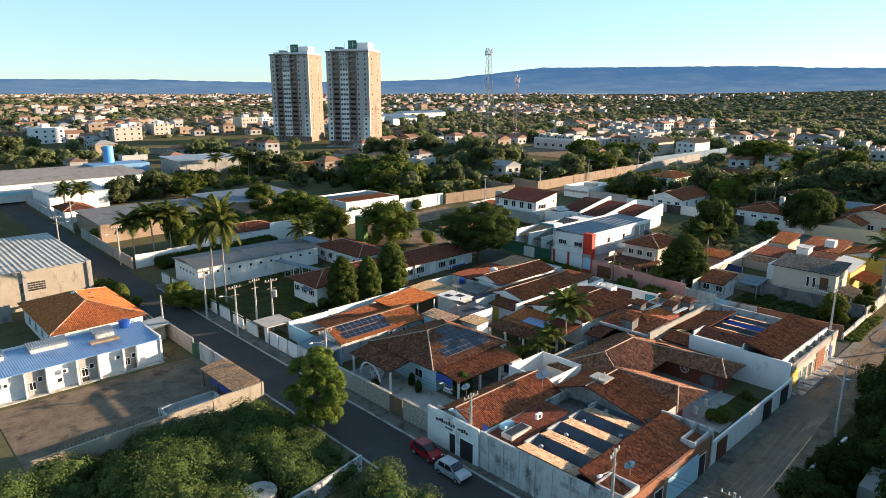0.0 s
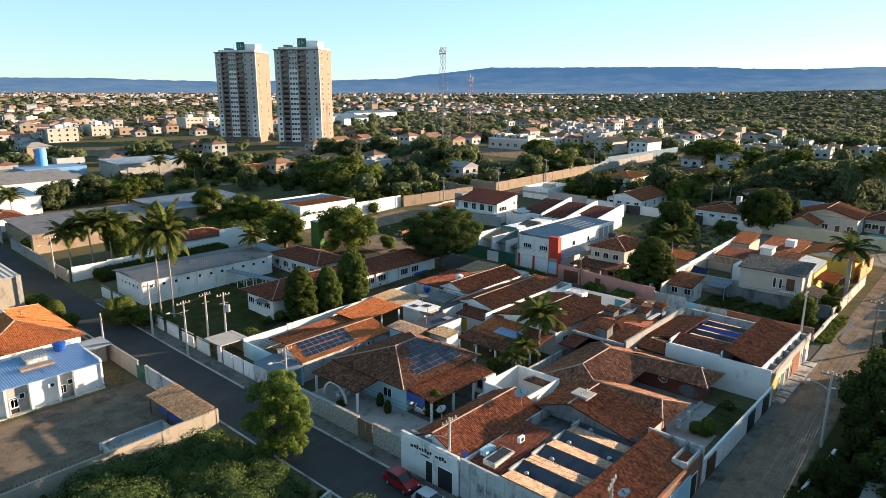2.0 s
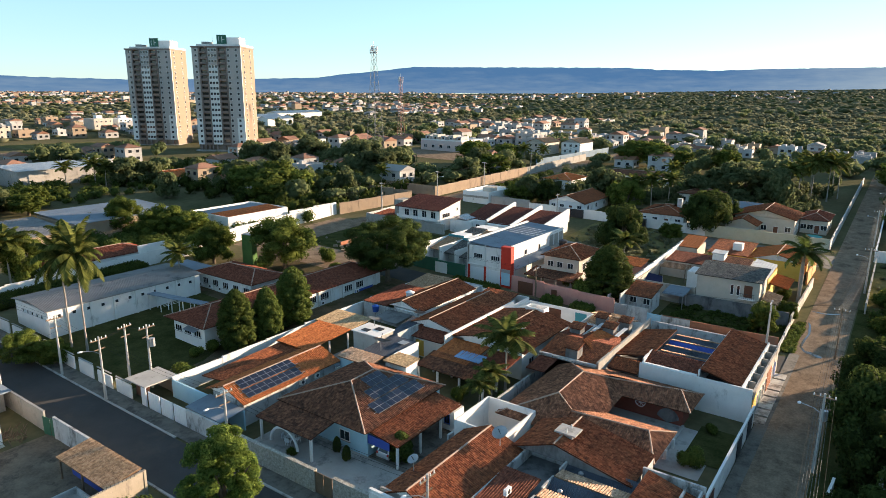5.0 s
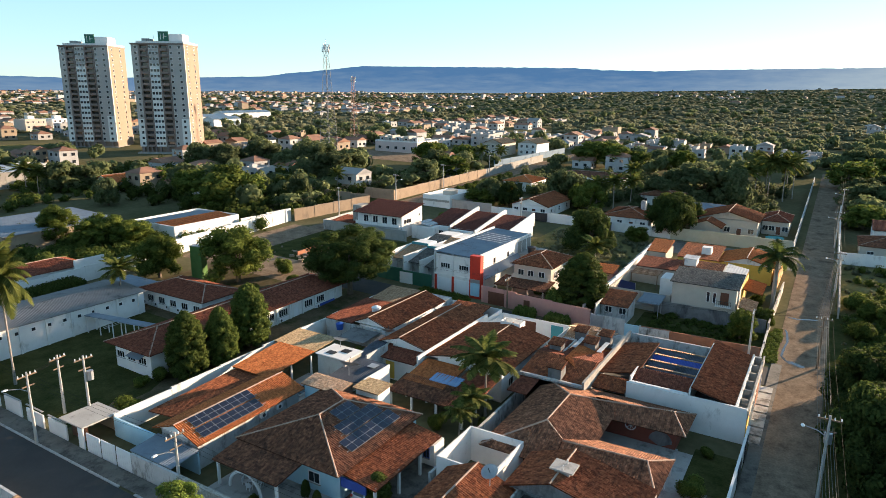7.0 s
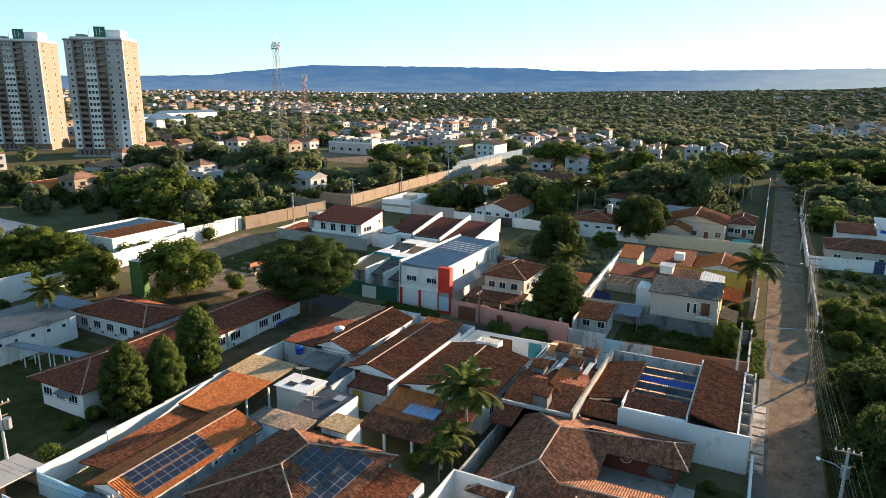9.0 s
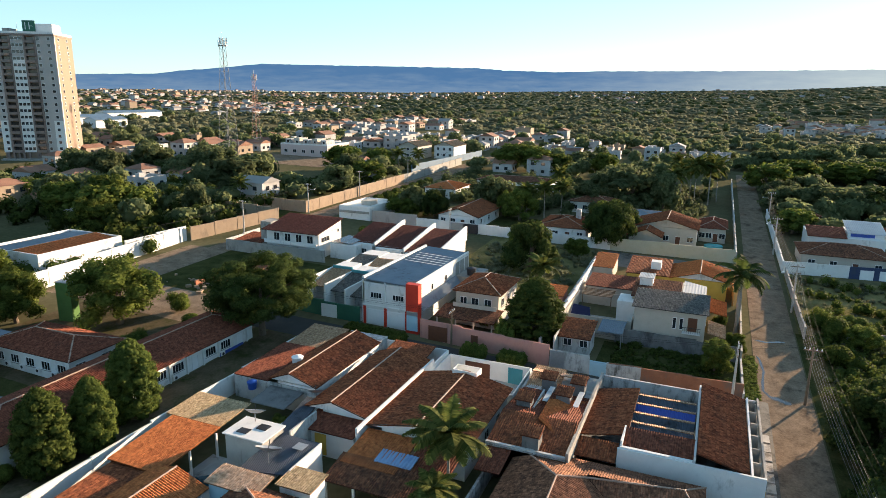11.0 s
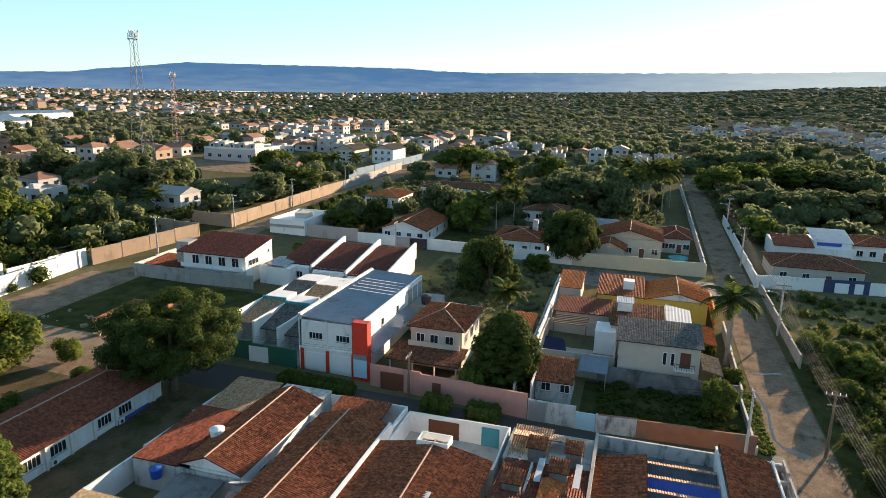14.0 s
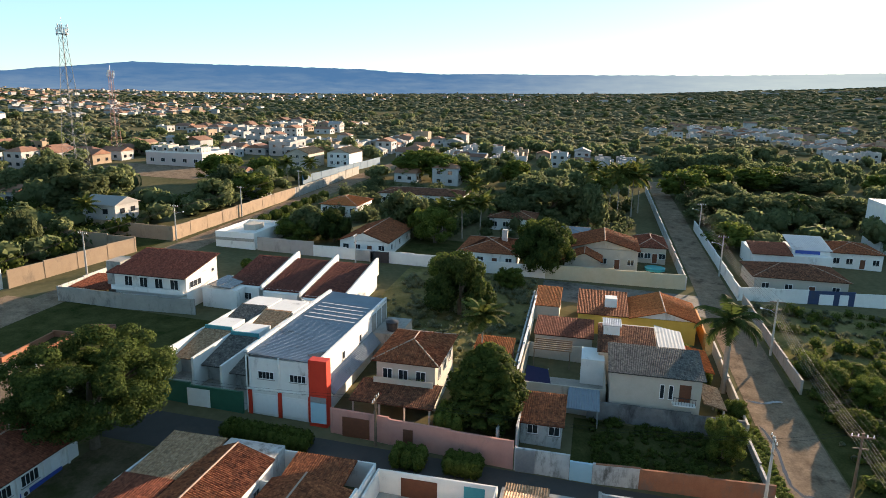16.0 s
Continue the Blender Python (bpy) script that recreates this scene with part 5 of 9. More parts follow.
# ---- shop with the long gable ----
for y, w in ((45.0, 0.9), (42.9, 1.9)):
    B.door(44.3, y, w, 2.4, "-x", METALDARK)
SIGN = Shape()
yy = 47.6
for k, w in enumerate((0.5, 0.35, 0.3, 0.4, 0.25, 0.35, 0.3, 0.3, 0.0, 0.55, 0.3, 0.35, 0.3)):
    if w:
        SIGN.box(44.27, 44.3, yy - w * 0.8, yy, 3.1 + 0.08 * (k % 2), 3.38 + 0.1 * ((k * 7) % 3))
    yy -= max(w, 0.35)
part("sign_lettering", SIGN, METALDARK, B.ob, "dark script-like sign strokes over the shop door")
part("sign_lettering", Shape().box(44.27, 44.3, 45.0, 46.2, 2.72, 2.84), METALDARK, B.ob)
part("cornice", Shape().box(44.2, 44.3, 41.3, 49.0, 3.9, 4.05), WHITE, B.ob)
B.block(45.2, 45.4, 45.6, 48.4, 4.2, CONC, z0=3.2)
part("awning", Shape().face(((44.9, 41.4, 3.3), (44.9, 44.6, 3.3), (46.2, 44.6, 3.9), (46.2, 41.4, 3.9))), BLUEP, B.ob, "dark blue fabric awning")

# ---- house with hipped roof: panels, arches, garden ----
rz = lambda y: slope_z(y, 56.4, 3.5, 63.3, 5.6)
solar_row(C, 55.6, 57.6, 59.3, rz(57.6), rz(59.3), 8)
solar_row(C, 57.0, 59.45, 61.1, rz(59.45), rz(61.1), 6)
solar_row(C, 58.4, 61.2, 62.9, rz(61.2), rz(62.9), 3)
strip("terrace", 45.8, 53.2, 50.0, 70.0, 0.05, SLAB, "pale paved terrace in front of a house", "terrace", kind="structure")
strip("terrace", 53.2, 66, 51.0, 57.2, 0.05, PAVE, "shaded paved drive beside a house", "terrace", kind="structure")
ARCH = Shape()
for k in range(16):
    a0, a1 = math.pi * k / 16, math.pi * (k + 1) / 16
    for r0, r1 in ((2.0, 2.25),):
        p = lambda a, r, x: (x, 65.6 + r * math.cos(a), 0.6 + r * math.sin(a))
        ARCH.face((p(a0, r0, 48.8), p(a1, r0, 48.8), p(a1, r1, 48.8), p(a0, r1, 48.8))).face((p(a0, r0, 49.0), p(a0, r1, 49.0), p(a1, r1, 49.0), p(a1, r0, 49.0)))
        ARCH.face((p(a0, r1, 48.8), p(a1, r1, 48.8), p(a1, r1, 49.0), p(a0, r1, 49.0))).face((p(a0, r0, 48.8), p(a0, r0, 49.0), p(a1, r0, 49.0), p(a1, r0, 48.8)))
part("arch", ARCH, WHITE, C.ob, "white round veranda arch")
part("awning", Shape().box(53.05, 53.2, 54.0, 57.0, 1.9, 2.9), BLUEP, C.ob, "blue awning panel over the carport")
C.block(63.0, 65.0, 52.6, 54.6, 2.5, WHITE)
C.opening(63.0, 53.6, 0.9, 0.7, 1.1, "-x", "window", BLUEP)
C.opening(53.2, 60.5, 1.0, 1.4, 1.1, "-x")
for x in (56.0, 59.5, 63.0):
    C.opening(x, 57.2, 1.0, 1.3, 1.1, "-y")


def garden_set(x, y, g):
    for k in range(4):
        a = k * math.pi / 2 + 0.4
        cx, cy = x + 0.8 * math.cos(a), y + 0.8 * math.sin(a)
        ch = thing("garden_chair", "white plastic garden chair on the veranda", "chair", (cx, cy, g), "garden chairs")
        part("seat", Shape().obox(cx, cy, g + 0.4, g + 0.45, 0.5, 0.5, a), FRAME_W, ch)
        part("backrest", Shape().obox(cx + 0.23 * math.cos(a), cy + 0.23 * math.sin(a), g + 0.45, g + 0.9, 0.05, 0.5, a), FRAME_W, ch)
        for u, v in ((-1, -1), (1, -1), (1, 1), (-1, 1)):
            part("leg", Shape().obox(cx + u * 0.2, cy + v * 0.2, g, g + 0.4, 0.05, 0.05, 0), FRAME_W, ch)
    tb = thing("garden_table", "round white plastic garden table", "table", (x, y, g))
    part("top", Shape().tube([(x, y, g + 0.7), (x, y, g + 0.74)], [0.5, 0.5], 14), FRAME_W, tb)
    part("leg", Shape().tube([(x, y, g), (x, y, g + 0.7)], [0.06, 0.05], 6), FRAME_W, tb)


garden_set(50.6, 66.4, 0.06)
wall_line([(45.5, 50.0), (45.5, 54.6)], 2.6, STONE, t=0.35, label="rough stone-faced street wall")
wall_line([(45.5, 57.2), (45.5, 71.0)], 2.4, STONE, t=0.35, label="rough stone-faced street wall")
g_ = thing("gate", "brown sheet-metal driveway gate in the stone wall", "gate", (45.5, 55.9, 0))
part("leaf", Shape().box(45.42, 45.5, 54.75, 55.88, 0.15, 2.4), TIMBER, g_)
part("leaf", Shape().box(45.42, 45.5, 55.92, 57.05, 0.15, 2.4), TIMBER, g_)

# ---- house with gable and panels ----
dz = lambda y: slope_z(y, 72.8, 3.2, 76.2, 4.4)
solar_row(D, 50.3, 73.0, 74.4, dz(73.0), dz(74.4), 8)
solar_row(D, 50.6, 74.6, 76.0, dz(74.6), dz(76.0), 8)
D.slope([(45.8, 79.0, 2.3), (45.8, 72.5, 2.3), (49.2, 72.5, 2.6), (49.2, 79.0, 2.6)], ZINC, 0.3, label="light metal carport sheet")
wall_line([(45.6, 71.2), (45.6, 78.6)], 2.3, OLDWHITE, label="weathered white street wall with grey gates")
for k in range(3):
    g_ = thing("garage_gate", "grey ribbed garage gate in a street wall", "gate", (45.5, 79.6 + k * 2.7, 0.1), "garage gates")
    s = Shape().box(45.5, 45.6, 78.6 + k * 2.7, 81.0 + k * 2.7, 0.1, 2.4)
    for j in range(6):
        s.box(45.47, 45.5, 78.8 + k * 2.7 + j * 0.38, 78.92 + k * 2.7 + j * 0.38, 0.15, 2.35)
    part("leaf", s, FRAME_W, g_)
aircon(58.5, 73.0, 2.2)
aircon(61.0, 73.0, 2.2)
D.slope([(64.9, 80.0, 2.9), (52.0, 80.0, 2.9), (52.0, 84.8, 2.4), (64.9, 84.8, 2.4)], TILE_MID)
strip("terrace", 64, 73, 74, 79.5, 0.04, SLAB, "grey poolside paving", "terrace", kind="structure")
pool = thing("swimming_pool", "small dark swimming pool in a walled garden", "pool", (69, 76.8, gz(69, 76.8)))
gp = gz(69, 76.8)
part("water", Shape().box(67.4, 72.6, 75.8, 78.2, gp + 0.05, gp + 0.08), WATER, pool)
RIMS = Shape().box(67.1, 67.4, 75.5, 78.5, gp, gp + 0.14).box(72.6, 72.9, 75.5, 78.5, gp, gp + 0.14).box(67.4, 72.6, 75.5, 75.8, gp, gp + 0.14).box(67.4, 72.6, 78.2, 78.5, gp, gp + 0.14)
part("rim", RIMS, KERB, pool)
for x, y in ((65.2, 78.7), (69.0, 78.7), (72.8, 78.7)):
    J.post(x, y, 2.8, 0.1)
wall_line([(49.2, 86.8), (72.0, 86.9), (101.5, 86.2)], 2.6, WHITE, label="white plastered wall between the school and the gardens")

# ---- patio house ----
J.slope([(67.5, 71.4, 3.4), (68.7, 66.4, 3.4), (74.0, 66.4, 3.95), (74.0, 71.4, 3.95)], DARKSHEET, 0.2, 0.05, label="dark corrugated shed roof")
J.slope([(74.1, 72.4, 3.5), (74.1, 70.4, 3.5), (82.0, 71.4, 4.0), (82.0, 73.4, 4.0)], DARKSHEET, 0.2, 0.05, label="dark corrugated strip roof")
J.block(68.7, 74.0, 66.2, 66.38, 4.0, WHITE)
J.block(74.2, 79.0, 70.1, 70.3, 4.3, OLDWHITE)
part("skylight", Shape().box(72.0, 73.2, 67.2, 68.4, J.g + 3.98, J.g + 4.02), METALGREY, J.ob)
part("tank_top", Shape().box(70.6, 74.4, 70.8, 75.8, J.g + 4.6, J.g + 4.72), WHITE, J.ob, "white roof slab of a tank room")
J.block(72.0, 82.0, 72.6, 72.8, 3.6, OLDWHITE)
J.slope([(80.2, 80.2, 2.8), (80.2, 75.4, 2.8), (84.2, 75.4, 3.1), (84.2, 80.2, 3.1)], FIBRO, 0.2, label="grey sheet patio roof")
dish(69.4, 69.2, 3.6, 1.3, 0.2)
dish(73.8, 74.2, 4.6, 1.1, 0.3)
dish(82.2, 72.4, 3.6, 1.0, 0.4)
water_tank(83.6, 82.6, 3.0, 0.6, 0.9)
water_tank(89.8, 80.2, 4.0, 0.75, 1.2, FRAME_W, "round white plastic water tank")
part("panel", Shape().box(71.3, 72.2, 73.4, 74.6, J.g + 4.72, J.g + 4.8).box(72.6, 73.6, 72.0, 73.2, J.g + 4.72, J.g + 4.8), METALDARK, J.ob, "small dark roof panel")
I1.slope([(84.4, 86.0, 3.1), (84.4, 80.8, 3.1), (95.0, 80.8, 3.5), (95.0, 86.0, 3.5)], TILE_BROWN)
I1.slope([(95.0, 85.8, 3.2), (95.0, 79.8, 3.2), (102.2, 79.8, 3.9), (102.2, 85.8, 3.9)], TILE_TAN, label="pale sheet roof over a patio")
I1.block(84.4, 84.6, 73.8, 86, 3.0, OLDWHITE)
I1.opening(84.6, 75.8, 1.6, 0.9, 0.9, "-x")
for x in (88.0, 92.5, 97.0):
    I1.opening(x, 73.9, 1.4, 1.1, 0.9, "-y")
I1.block(100.4, 103.2, 74.0, 80.0, 3.4, OLDWHITE)
# long gable house: yellow door, fins, yard
part("door", Shape().box(77.7, 77.79, 68.2, 69.6, I2.g, I2.g + 2.4), YELLOW, I2.ob, "bright yellow door panel")
I2.block(77.6, 97.6, 64.2, 64.45, 4.15, WHITE)
for x in (84.0, 90.5):
    I2.opening(x, 64.2, 1.6, 1.1, 0.9, "-y")
part("roof_hatch", Shape().box(87.0, 88.6, 70.6, 71.6, 4.5, 4.75), METALDARK, I2.ob)
I2.slope([(97.4, 72.2, 3.2), (97.4, 66.0, 3.2), (102.4, 66.0, 3.8), (102.4, 72.2, 3.8)], TILE_MID)
I2.ring(97.6, 103.2, 64.4, 79.6, 3.3, WHITE)
dish(90.4, 63.8, 1.8, 0.6, -1.0, "grey satellite dish on a side wall")
# house with the skylight
part("skylight", Shape().box(84.6, 86.6, 56.2, 58.6, 5.05, 5.15), WHITESHEET, G.ob, "flat white skylight panel")
G.slope([(73.8, 64.0, 2.8), (73.8, 58.0, 2.8), (79.6, 58.0, 3.5), (79.6, 64.0, 3.5)], TILE_NEW)
G.slope([(74.9, 60.8, 3.0), (74.9, 56.8, 3.0), (77.0, 56.8, 3.2), (77.0, 60.8, 3.2)], BLUESHEET, 0.4, label="pale blue sheet canopy")
pl3 = thing("swimming_pool", "small turquoise pool beside a tiled porch", "pool", (67.6, 59.0, 0))
part("water", Shape().box(66.9, 68.3, 57.2, 60.8, 0.05, 0.3), mat("bright_pool_water", ((0.03, 0.3, 0.38), (0.05, 0.4, 0.46)), 0.08, 0.5, bump=0), pl3)
part("rim", Shape().box(66.75, 66.9, 57.0, 61.0, 0.0, 0.36).box(68.3, 68.45, 57.0, 61.0, 0.0, 0.36).box(66.9, 68.3, 57.0, 57.2, 0.0, 0.36).box(66.9, 68.3, 60.8, 61.0, 0.0, 0.36), KERB, pl3)
G.slope([(75.2, 57.6, 2.8), (75.2, 53.0, 2.8), (79.6, 53.0, 3.3), (79.6, 57.6, 3.3)], TILE_BROWN)
G.ring(94.4, 103.2, 52.4, 64.2, 3.0, WHITE)
G.ring(93.6, 95.4, 56.8, 60.0, 5.35, WHITE, 0.12, z0=4.6, name="tank_frame")
part("garage_gate", Shape().box(102.94, 103.0, 58.2, 61.8, G.g + 0.05, G.g + 2.5), DOORBROWN, G.ob, "brown sheet-metal garage gate")
part("gate", Shape().box(102.94, 103.0, 53.6, 55.6, G.g + 0.05, G.g + 2.6), TEAL, G.ob, "blue painted metal gate")
strip("terrace", 94.6, 103.0, 52.6, 64.0, 0.05, SLAB, "grey paved yard behind white walls", "terrace", kind="structure")
G.opening(94.2, 55.0, 0.4, 1.2, 2.0, "+x", "door", None, TEAL, 0)
for x in (82.5, 86.5, 90.5):
    G.opening(x, 53.0, 1.2, 1.3, 1.1, "-y")
# jumbled roofs with chimneys
HGUT = ((91.5, 95.5, 47.5, 48.1), (91.5, 95.5, 44.0, 44.6))
for x, y, w in ((83.2, 47.0, 1.7), (90.5, 49.8, 1.6), (93.5, 46.0, 1.6), (97.0, 48.6, 1.5), (97.2, 45.0, 1.5)):
    H.block(x - w / 2, x + w / 2, y - w / 2, y + w / 2, 5.2, DARKCONC, "chimney", z0=3.4)
    H.slope([(x - w / 2 - 0.2, y + w / 2 + 0.2, 5.2), (x - w / 2 - 0.2, y - w / 2 - 0.2, 5.2), (x + w / 2 + 0.2, y - w / 2 - 0.2, 5.6), (x + w / 2 + 0.2, y + w / 2 + 0.2, 5.6)], TILE_MID)
H.block(82.0, 82.3, 43.2, 51.6, 3.8, OLDWHITE)
H.block(82.0, 103.0, 43.0, 43.3, 4.3, CONC)
H.slope([(84.5, 43.4, 3.6), (95.5, 43.4, 3.6), (92.0, 47.4, 4.8), (87.0, 47.4, 4.8)], TILE_NEW)
H.slope([(78.0, 51.4, 2.9), (78.0, 48.8, 2.9), (82.0, 48.8, 3.3), (82.0, 51.4, 3.3)], TILE_BROWN)
H.block(96.6, 103.0, 43.4, 52.0, 3.3, SLAB)
H.slope([(97.0, 51.6, 3.3), (97.0, 47.6, 3.3), (102.8, 47.6, 3.9), (102.8, 51.6, 3.9)], TILE_TAN)
H.block(88.5, 95.0, 48.6, 48.8, 4.4, OLDWHITE, z0=3.3)
for x0, x1, y0, y1 in HGUT:
    part("gutter", Shape().box(x0, x1, y0, y1, H.g + 4.62, H.g + 4.7), WHITESHEET, H.ob, "pale blue-grey gutter slab")
H.slope([(101.2, 51.4, 4.1), (101.2, 48.4, 4.1), (99.4, 48.4, 4.5), (99.4, 51.4, 4.5)], TILE_PALE, label="ribbed ridge strip coloured pale as sunlit")
H.slope([(101.2, 47.8, 4.1), (101.2, 44.4, 4.1), (99.4, 44.4, 4.5), (99.4, 47.8, 4.5)], TILE_PALE, label="ribbed ridge strip coloured pale as sunlit")

# ---- courtyard house ----
strip("terrace", 69.5, 80, 27.0, 41, 0.05, SLAB, "grey paved courtyard of the old house", "terrace", kind="structure")
strip("lawn", 73.0, 81.5, 25.2, 29.6, 0.08, GRASS, "small clipped lawn behind a white wall", "lawn")
wheel = thing("cart_wheel", "white spoked cart wheel hung on a brick wall", "wheel", (79.95, 36.6, 1.7))
RIM = Shape()
for k in range(16):
    a0, a1 = math.tau * k / 16, math.tau * (k + 1) / 16
    RIM.tube([(79.93, 36.6 + 0.6 * math.cos(a0), 1.8 + 0.6 * math.sin(a0)), (79.93, 36.6 + 0.6 * math.cos(a1), 1.8 + 0.6 * math.sin(a1))], [0.05, 0.05], 5)
part("rim", RIM, FRAME_W, wheel)
for k in range(4):
    a = math.pi * k / 4
    part("spoke", Shape().tube([(79.93, 36.6 - 0.6 * math.cos(a), 1.8 - 0.6 * math.sin(a)), (79.93, 36.6 + 0.6 * math.cos(a), 1.8 + 0.6 * math.sin(a))], [0.03, 0.03], 4), FRAME_W, wheel)
ARCH2 = Shape()
for k in range(12):
    a0, a1 = math.pi * k / 12, math.pi * (k + 1) / 12
    ARCH2.face(((79.97, 33.2, 0.05), (79.97, 33.2 + 1.3 * math.cos(a0), 0.7 + 1.2 * math.sin(a0)), (79.97, 33.2 + 1.3 * math.cos(a1), 0.7 + 1.2 * math.sin(a1))))
# dark arch drawn flat on the wall face, without depth
part("arched_recess", ARCH2, DARKCONC, E.ob, "dark arch laid flat on the brick wall")
for y in (34.0, 36.4, 38.8):
    E.opening(66.5, y, 1.0, 1.0, 1.0, "-x")
part("step", Shape().box(71.5, 79.9, 31.2, 31.5, 0, 0.35), KERB, E.ob)
for x in (71.8, 74.6):
    part("low_pillar", Shape().obox(x, 31.0, 0, 1.1, 0.35, 0.35), WHITE, E.ob)
E.post(66.8, 31.6, 2.8, 0.15, BRICK)

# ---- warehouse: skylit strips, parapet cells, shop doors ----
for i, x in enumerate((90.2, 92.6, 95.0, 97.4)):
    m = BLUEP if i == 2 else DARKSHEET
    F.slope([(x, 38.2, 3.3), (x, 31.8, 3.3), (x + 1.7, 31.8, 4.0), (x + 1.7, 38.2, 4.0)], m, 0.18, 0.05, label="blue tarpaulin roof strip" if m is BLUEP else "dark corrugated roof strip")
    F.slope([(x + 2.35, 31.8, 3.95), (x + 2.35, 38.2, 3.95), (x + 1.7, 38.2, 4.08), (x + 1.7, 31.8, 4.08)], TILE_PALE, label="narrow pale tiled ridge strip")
F.block(86.0, 89.4, 38.4, 38.6, 4.9, WHITE, z0=3.0)
F.block(86.0, 103.2, 31.45, 31.65, 4.9, WHITE, z0=2.6)
F.block(85.65, 86.0, 31.7, 38.6, 4.4, WHITE)
F.block(85.65, 103.2, 26.3, 26.5, 4.3, WHITE)
for k in range(7):
    F.block(86.0 + k * 2.85, 86.2 + k * 2.85, 25.45, 26.3, 3.9, CONC, z0=2.4, name="partition")
F.block(85.65, 104.2, 25.1, 25.3, 4.0, CONC, z0=3.0, name="parapet")
for k in range(8):
    x = 86.8 + k * 2.15
    m = (DOORBROWN, METALGREY, GREENP, METALDARK, DOORBROWN, RED, METALGREY, BLUEP)[k]
    F.door(x, 25.2, 1.1, 2.2, "-y", m)
    part("step", Shape().box(x - 0.9, x + 0.9, 23.6, 25.15, 0, 0.28 + 0.05 * (k % 3)), KERB, F.ob)
part("painted_front", Shape().box(85.7, 88.4, 25.13, 25.2, 0.1, 3.0), YELLOW, F.ob, "yellow painted shopfront")
part("painted_front", Shape().box(95.5, 99.0, 25.13, 25.2, 0.1, 3.0), BRICK, F.ob, "reddish painted shopfront")
F.slope([(85.0, 43.0, 2.8), (85.0, 38.9, 2.8), (88.0, 38.9, 3.4), (88.0, 43.0, 3.4)], TILE_MID)
water_tank(101.0, 40.2, 2.6, 0.6, 0.8)
for x, m in ((64.5, DOORBROWN), (77.0, METALDARK), (82.4, METALDARK)):
    g_ = thing("gate", "dark metal gate in a white wall", "gate", (x, 24.7, 0))
    part("leaf", Shape().box(x - 1.2, x + 1.2, 24.62, 24.69, 0.1, 2.3), m, g_)

# ---- school fittings ----
for k in range(12):
    x = 63.5 + k * 3.05
    if k % 3 == 2:
        S1.door(x, 95.8, 1.0, 2.1, "-y", FRAME_W)
    else:
        S1.opening(x, 95.8, 1.1, 1.9, 1.1, "-y", bars=3)
    part("pier", Shape().box(x + 1.4, x + 1.6, 95.55, 95.8, S1.g - 0.3, S1.g + 3.0), WHITE, S1.ob)
for k in range(3):
    S1.opening(60.2, 97.6 + k * 2.4, 1.2, 1.6, 0.9, "-x", bars=2)
part("awning", Shape().face(((59.2, 97.0, S1.g + 2.2), (59.2, 100, S1.g + 2.2), (60.2, 100, S1.g + 2.5), (60.2, 97.0, S1.g + 2.5))), ZINC, S1.ob)
for k in range(4):
    aircon(66 + 9 * k, 95.55, S1.g + 0.3)
part("blue_panel", Shape().box(92.5, 97.5, 95.5, 95.56, S1.g + 0.1, S1.g + 0.8), BLUEP, S1.ob)
for k in range(5):
    S2.opening(77.4, 108 + 3 * k, 1.1, 1.5, 1.1, "-x", bars=2)
    aircon(77.2, 109.4 + 3 * k, S2.g + 0.5, "-x")
for x in (79, 83):
    S2.opening(x, 106.6, 1.1, 1.5, 1.1, "-y", bars=2)
for k in range(11):
    S3.opening(50.0 + 2.3 * k, 118.4, 2.7, 0.55, 0.5, "-y", bars=0, sill=False)
for k in range(5):
    S3.opening(48.4, 120.4 + 1.6 * k, 2.4, 0.5, 0.5, "-x", bars=0, sill=False)
for k in range(7):
    part("pier", Shape().box(51.0 + 3.8 * k, 51.3 + 3.8 * k, 118.2, 118.4, S3.g - 0.3, S3.g + 3.9), WHITE, S3.ob)
S3.block(75.4, 79.0, 122.5, 131, 3.4, WHITE)
part("roof_slab", Shape().box(75.4, 81.0, 122.3, 131.2, S3.g + 3.4, S3.g + 3.6), ZINC, S3.ob)
wk = thing("covered_walkway", "white covered walkway on slim posts over the lawn", "walkway", (66, 112, gz(66, 112)))
gw = gz(66, 112)
part("roof", Shape().face(((64.4, 118.2, gw + 2.9), (66.0, 118.2, gw + 2.9), (68.2, 104.4, gw + 2.9), (66.6, 104.4, gw + 2.9))).face(((64.4, 118.2, gw + 3.05), (66.6, 104.4, gw + 3.05), (68.2, 104.4, gw + 3.05), (66.0, 118.2, gw + 3.05)))
     .face(((64.4, 118.2, gw + 2.9), (66.6, 104.4, gw + 2.9), (66.6, 104.4, gw + 3.05), (64.4, 118.2, gw + 3.05))).face(((66.0, 118.2, gw + 2.9), (66.0, 118.2, gw + 3.05), (68.2, 104.4, gw + 3.05), (68.2, 104.4, gw + 2.9))), ZINC, wk)
for k in range(6):
    for o in (0.1, 1.5):
        part("post", Shape().obox(64.5 + o + 2.2 * k / 5, 117.9 - 13.2 * k / 5, gw - 0.4, gw + 2.9, 0.12, 0.12), WHITE, wk)
for k in range(5):
    part("rail", Shape().tube([(66.5 + k * 0.02, 117, gw + 0.3 + 0.25 * k), (71.5, 117.4, gw + 0.3 + 0.25 * k)], [0.03, 0.03], 4), WHITE, wk)
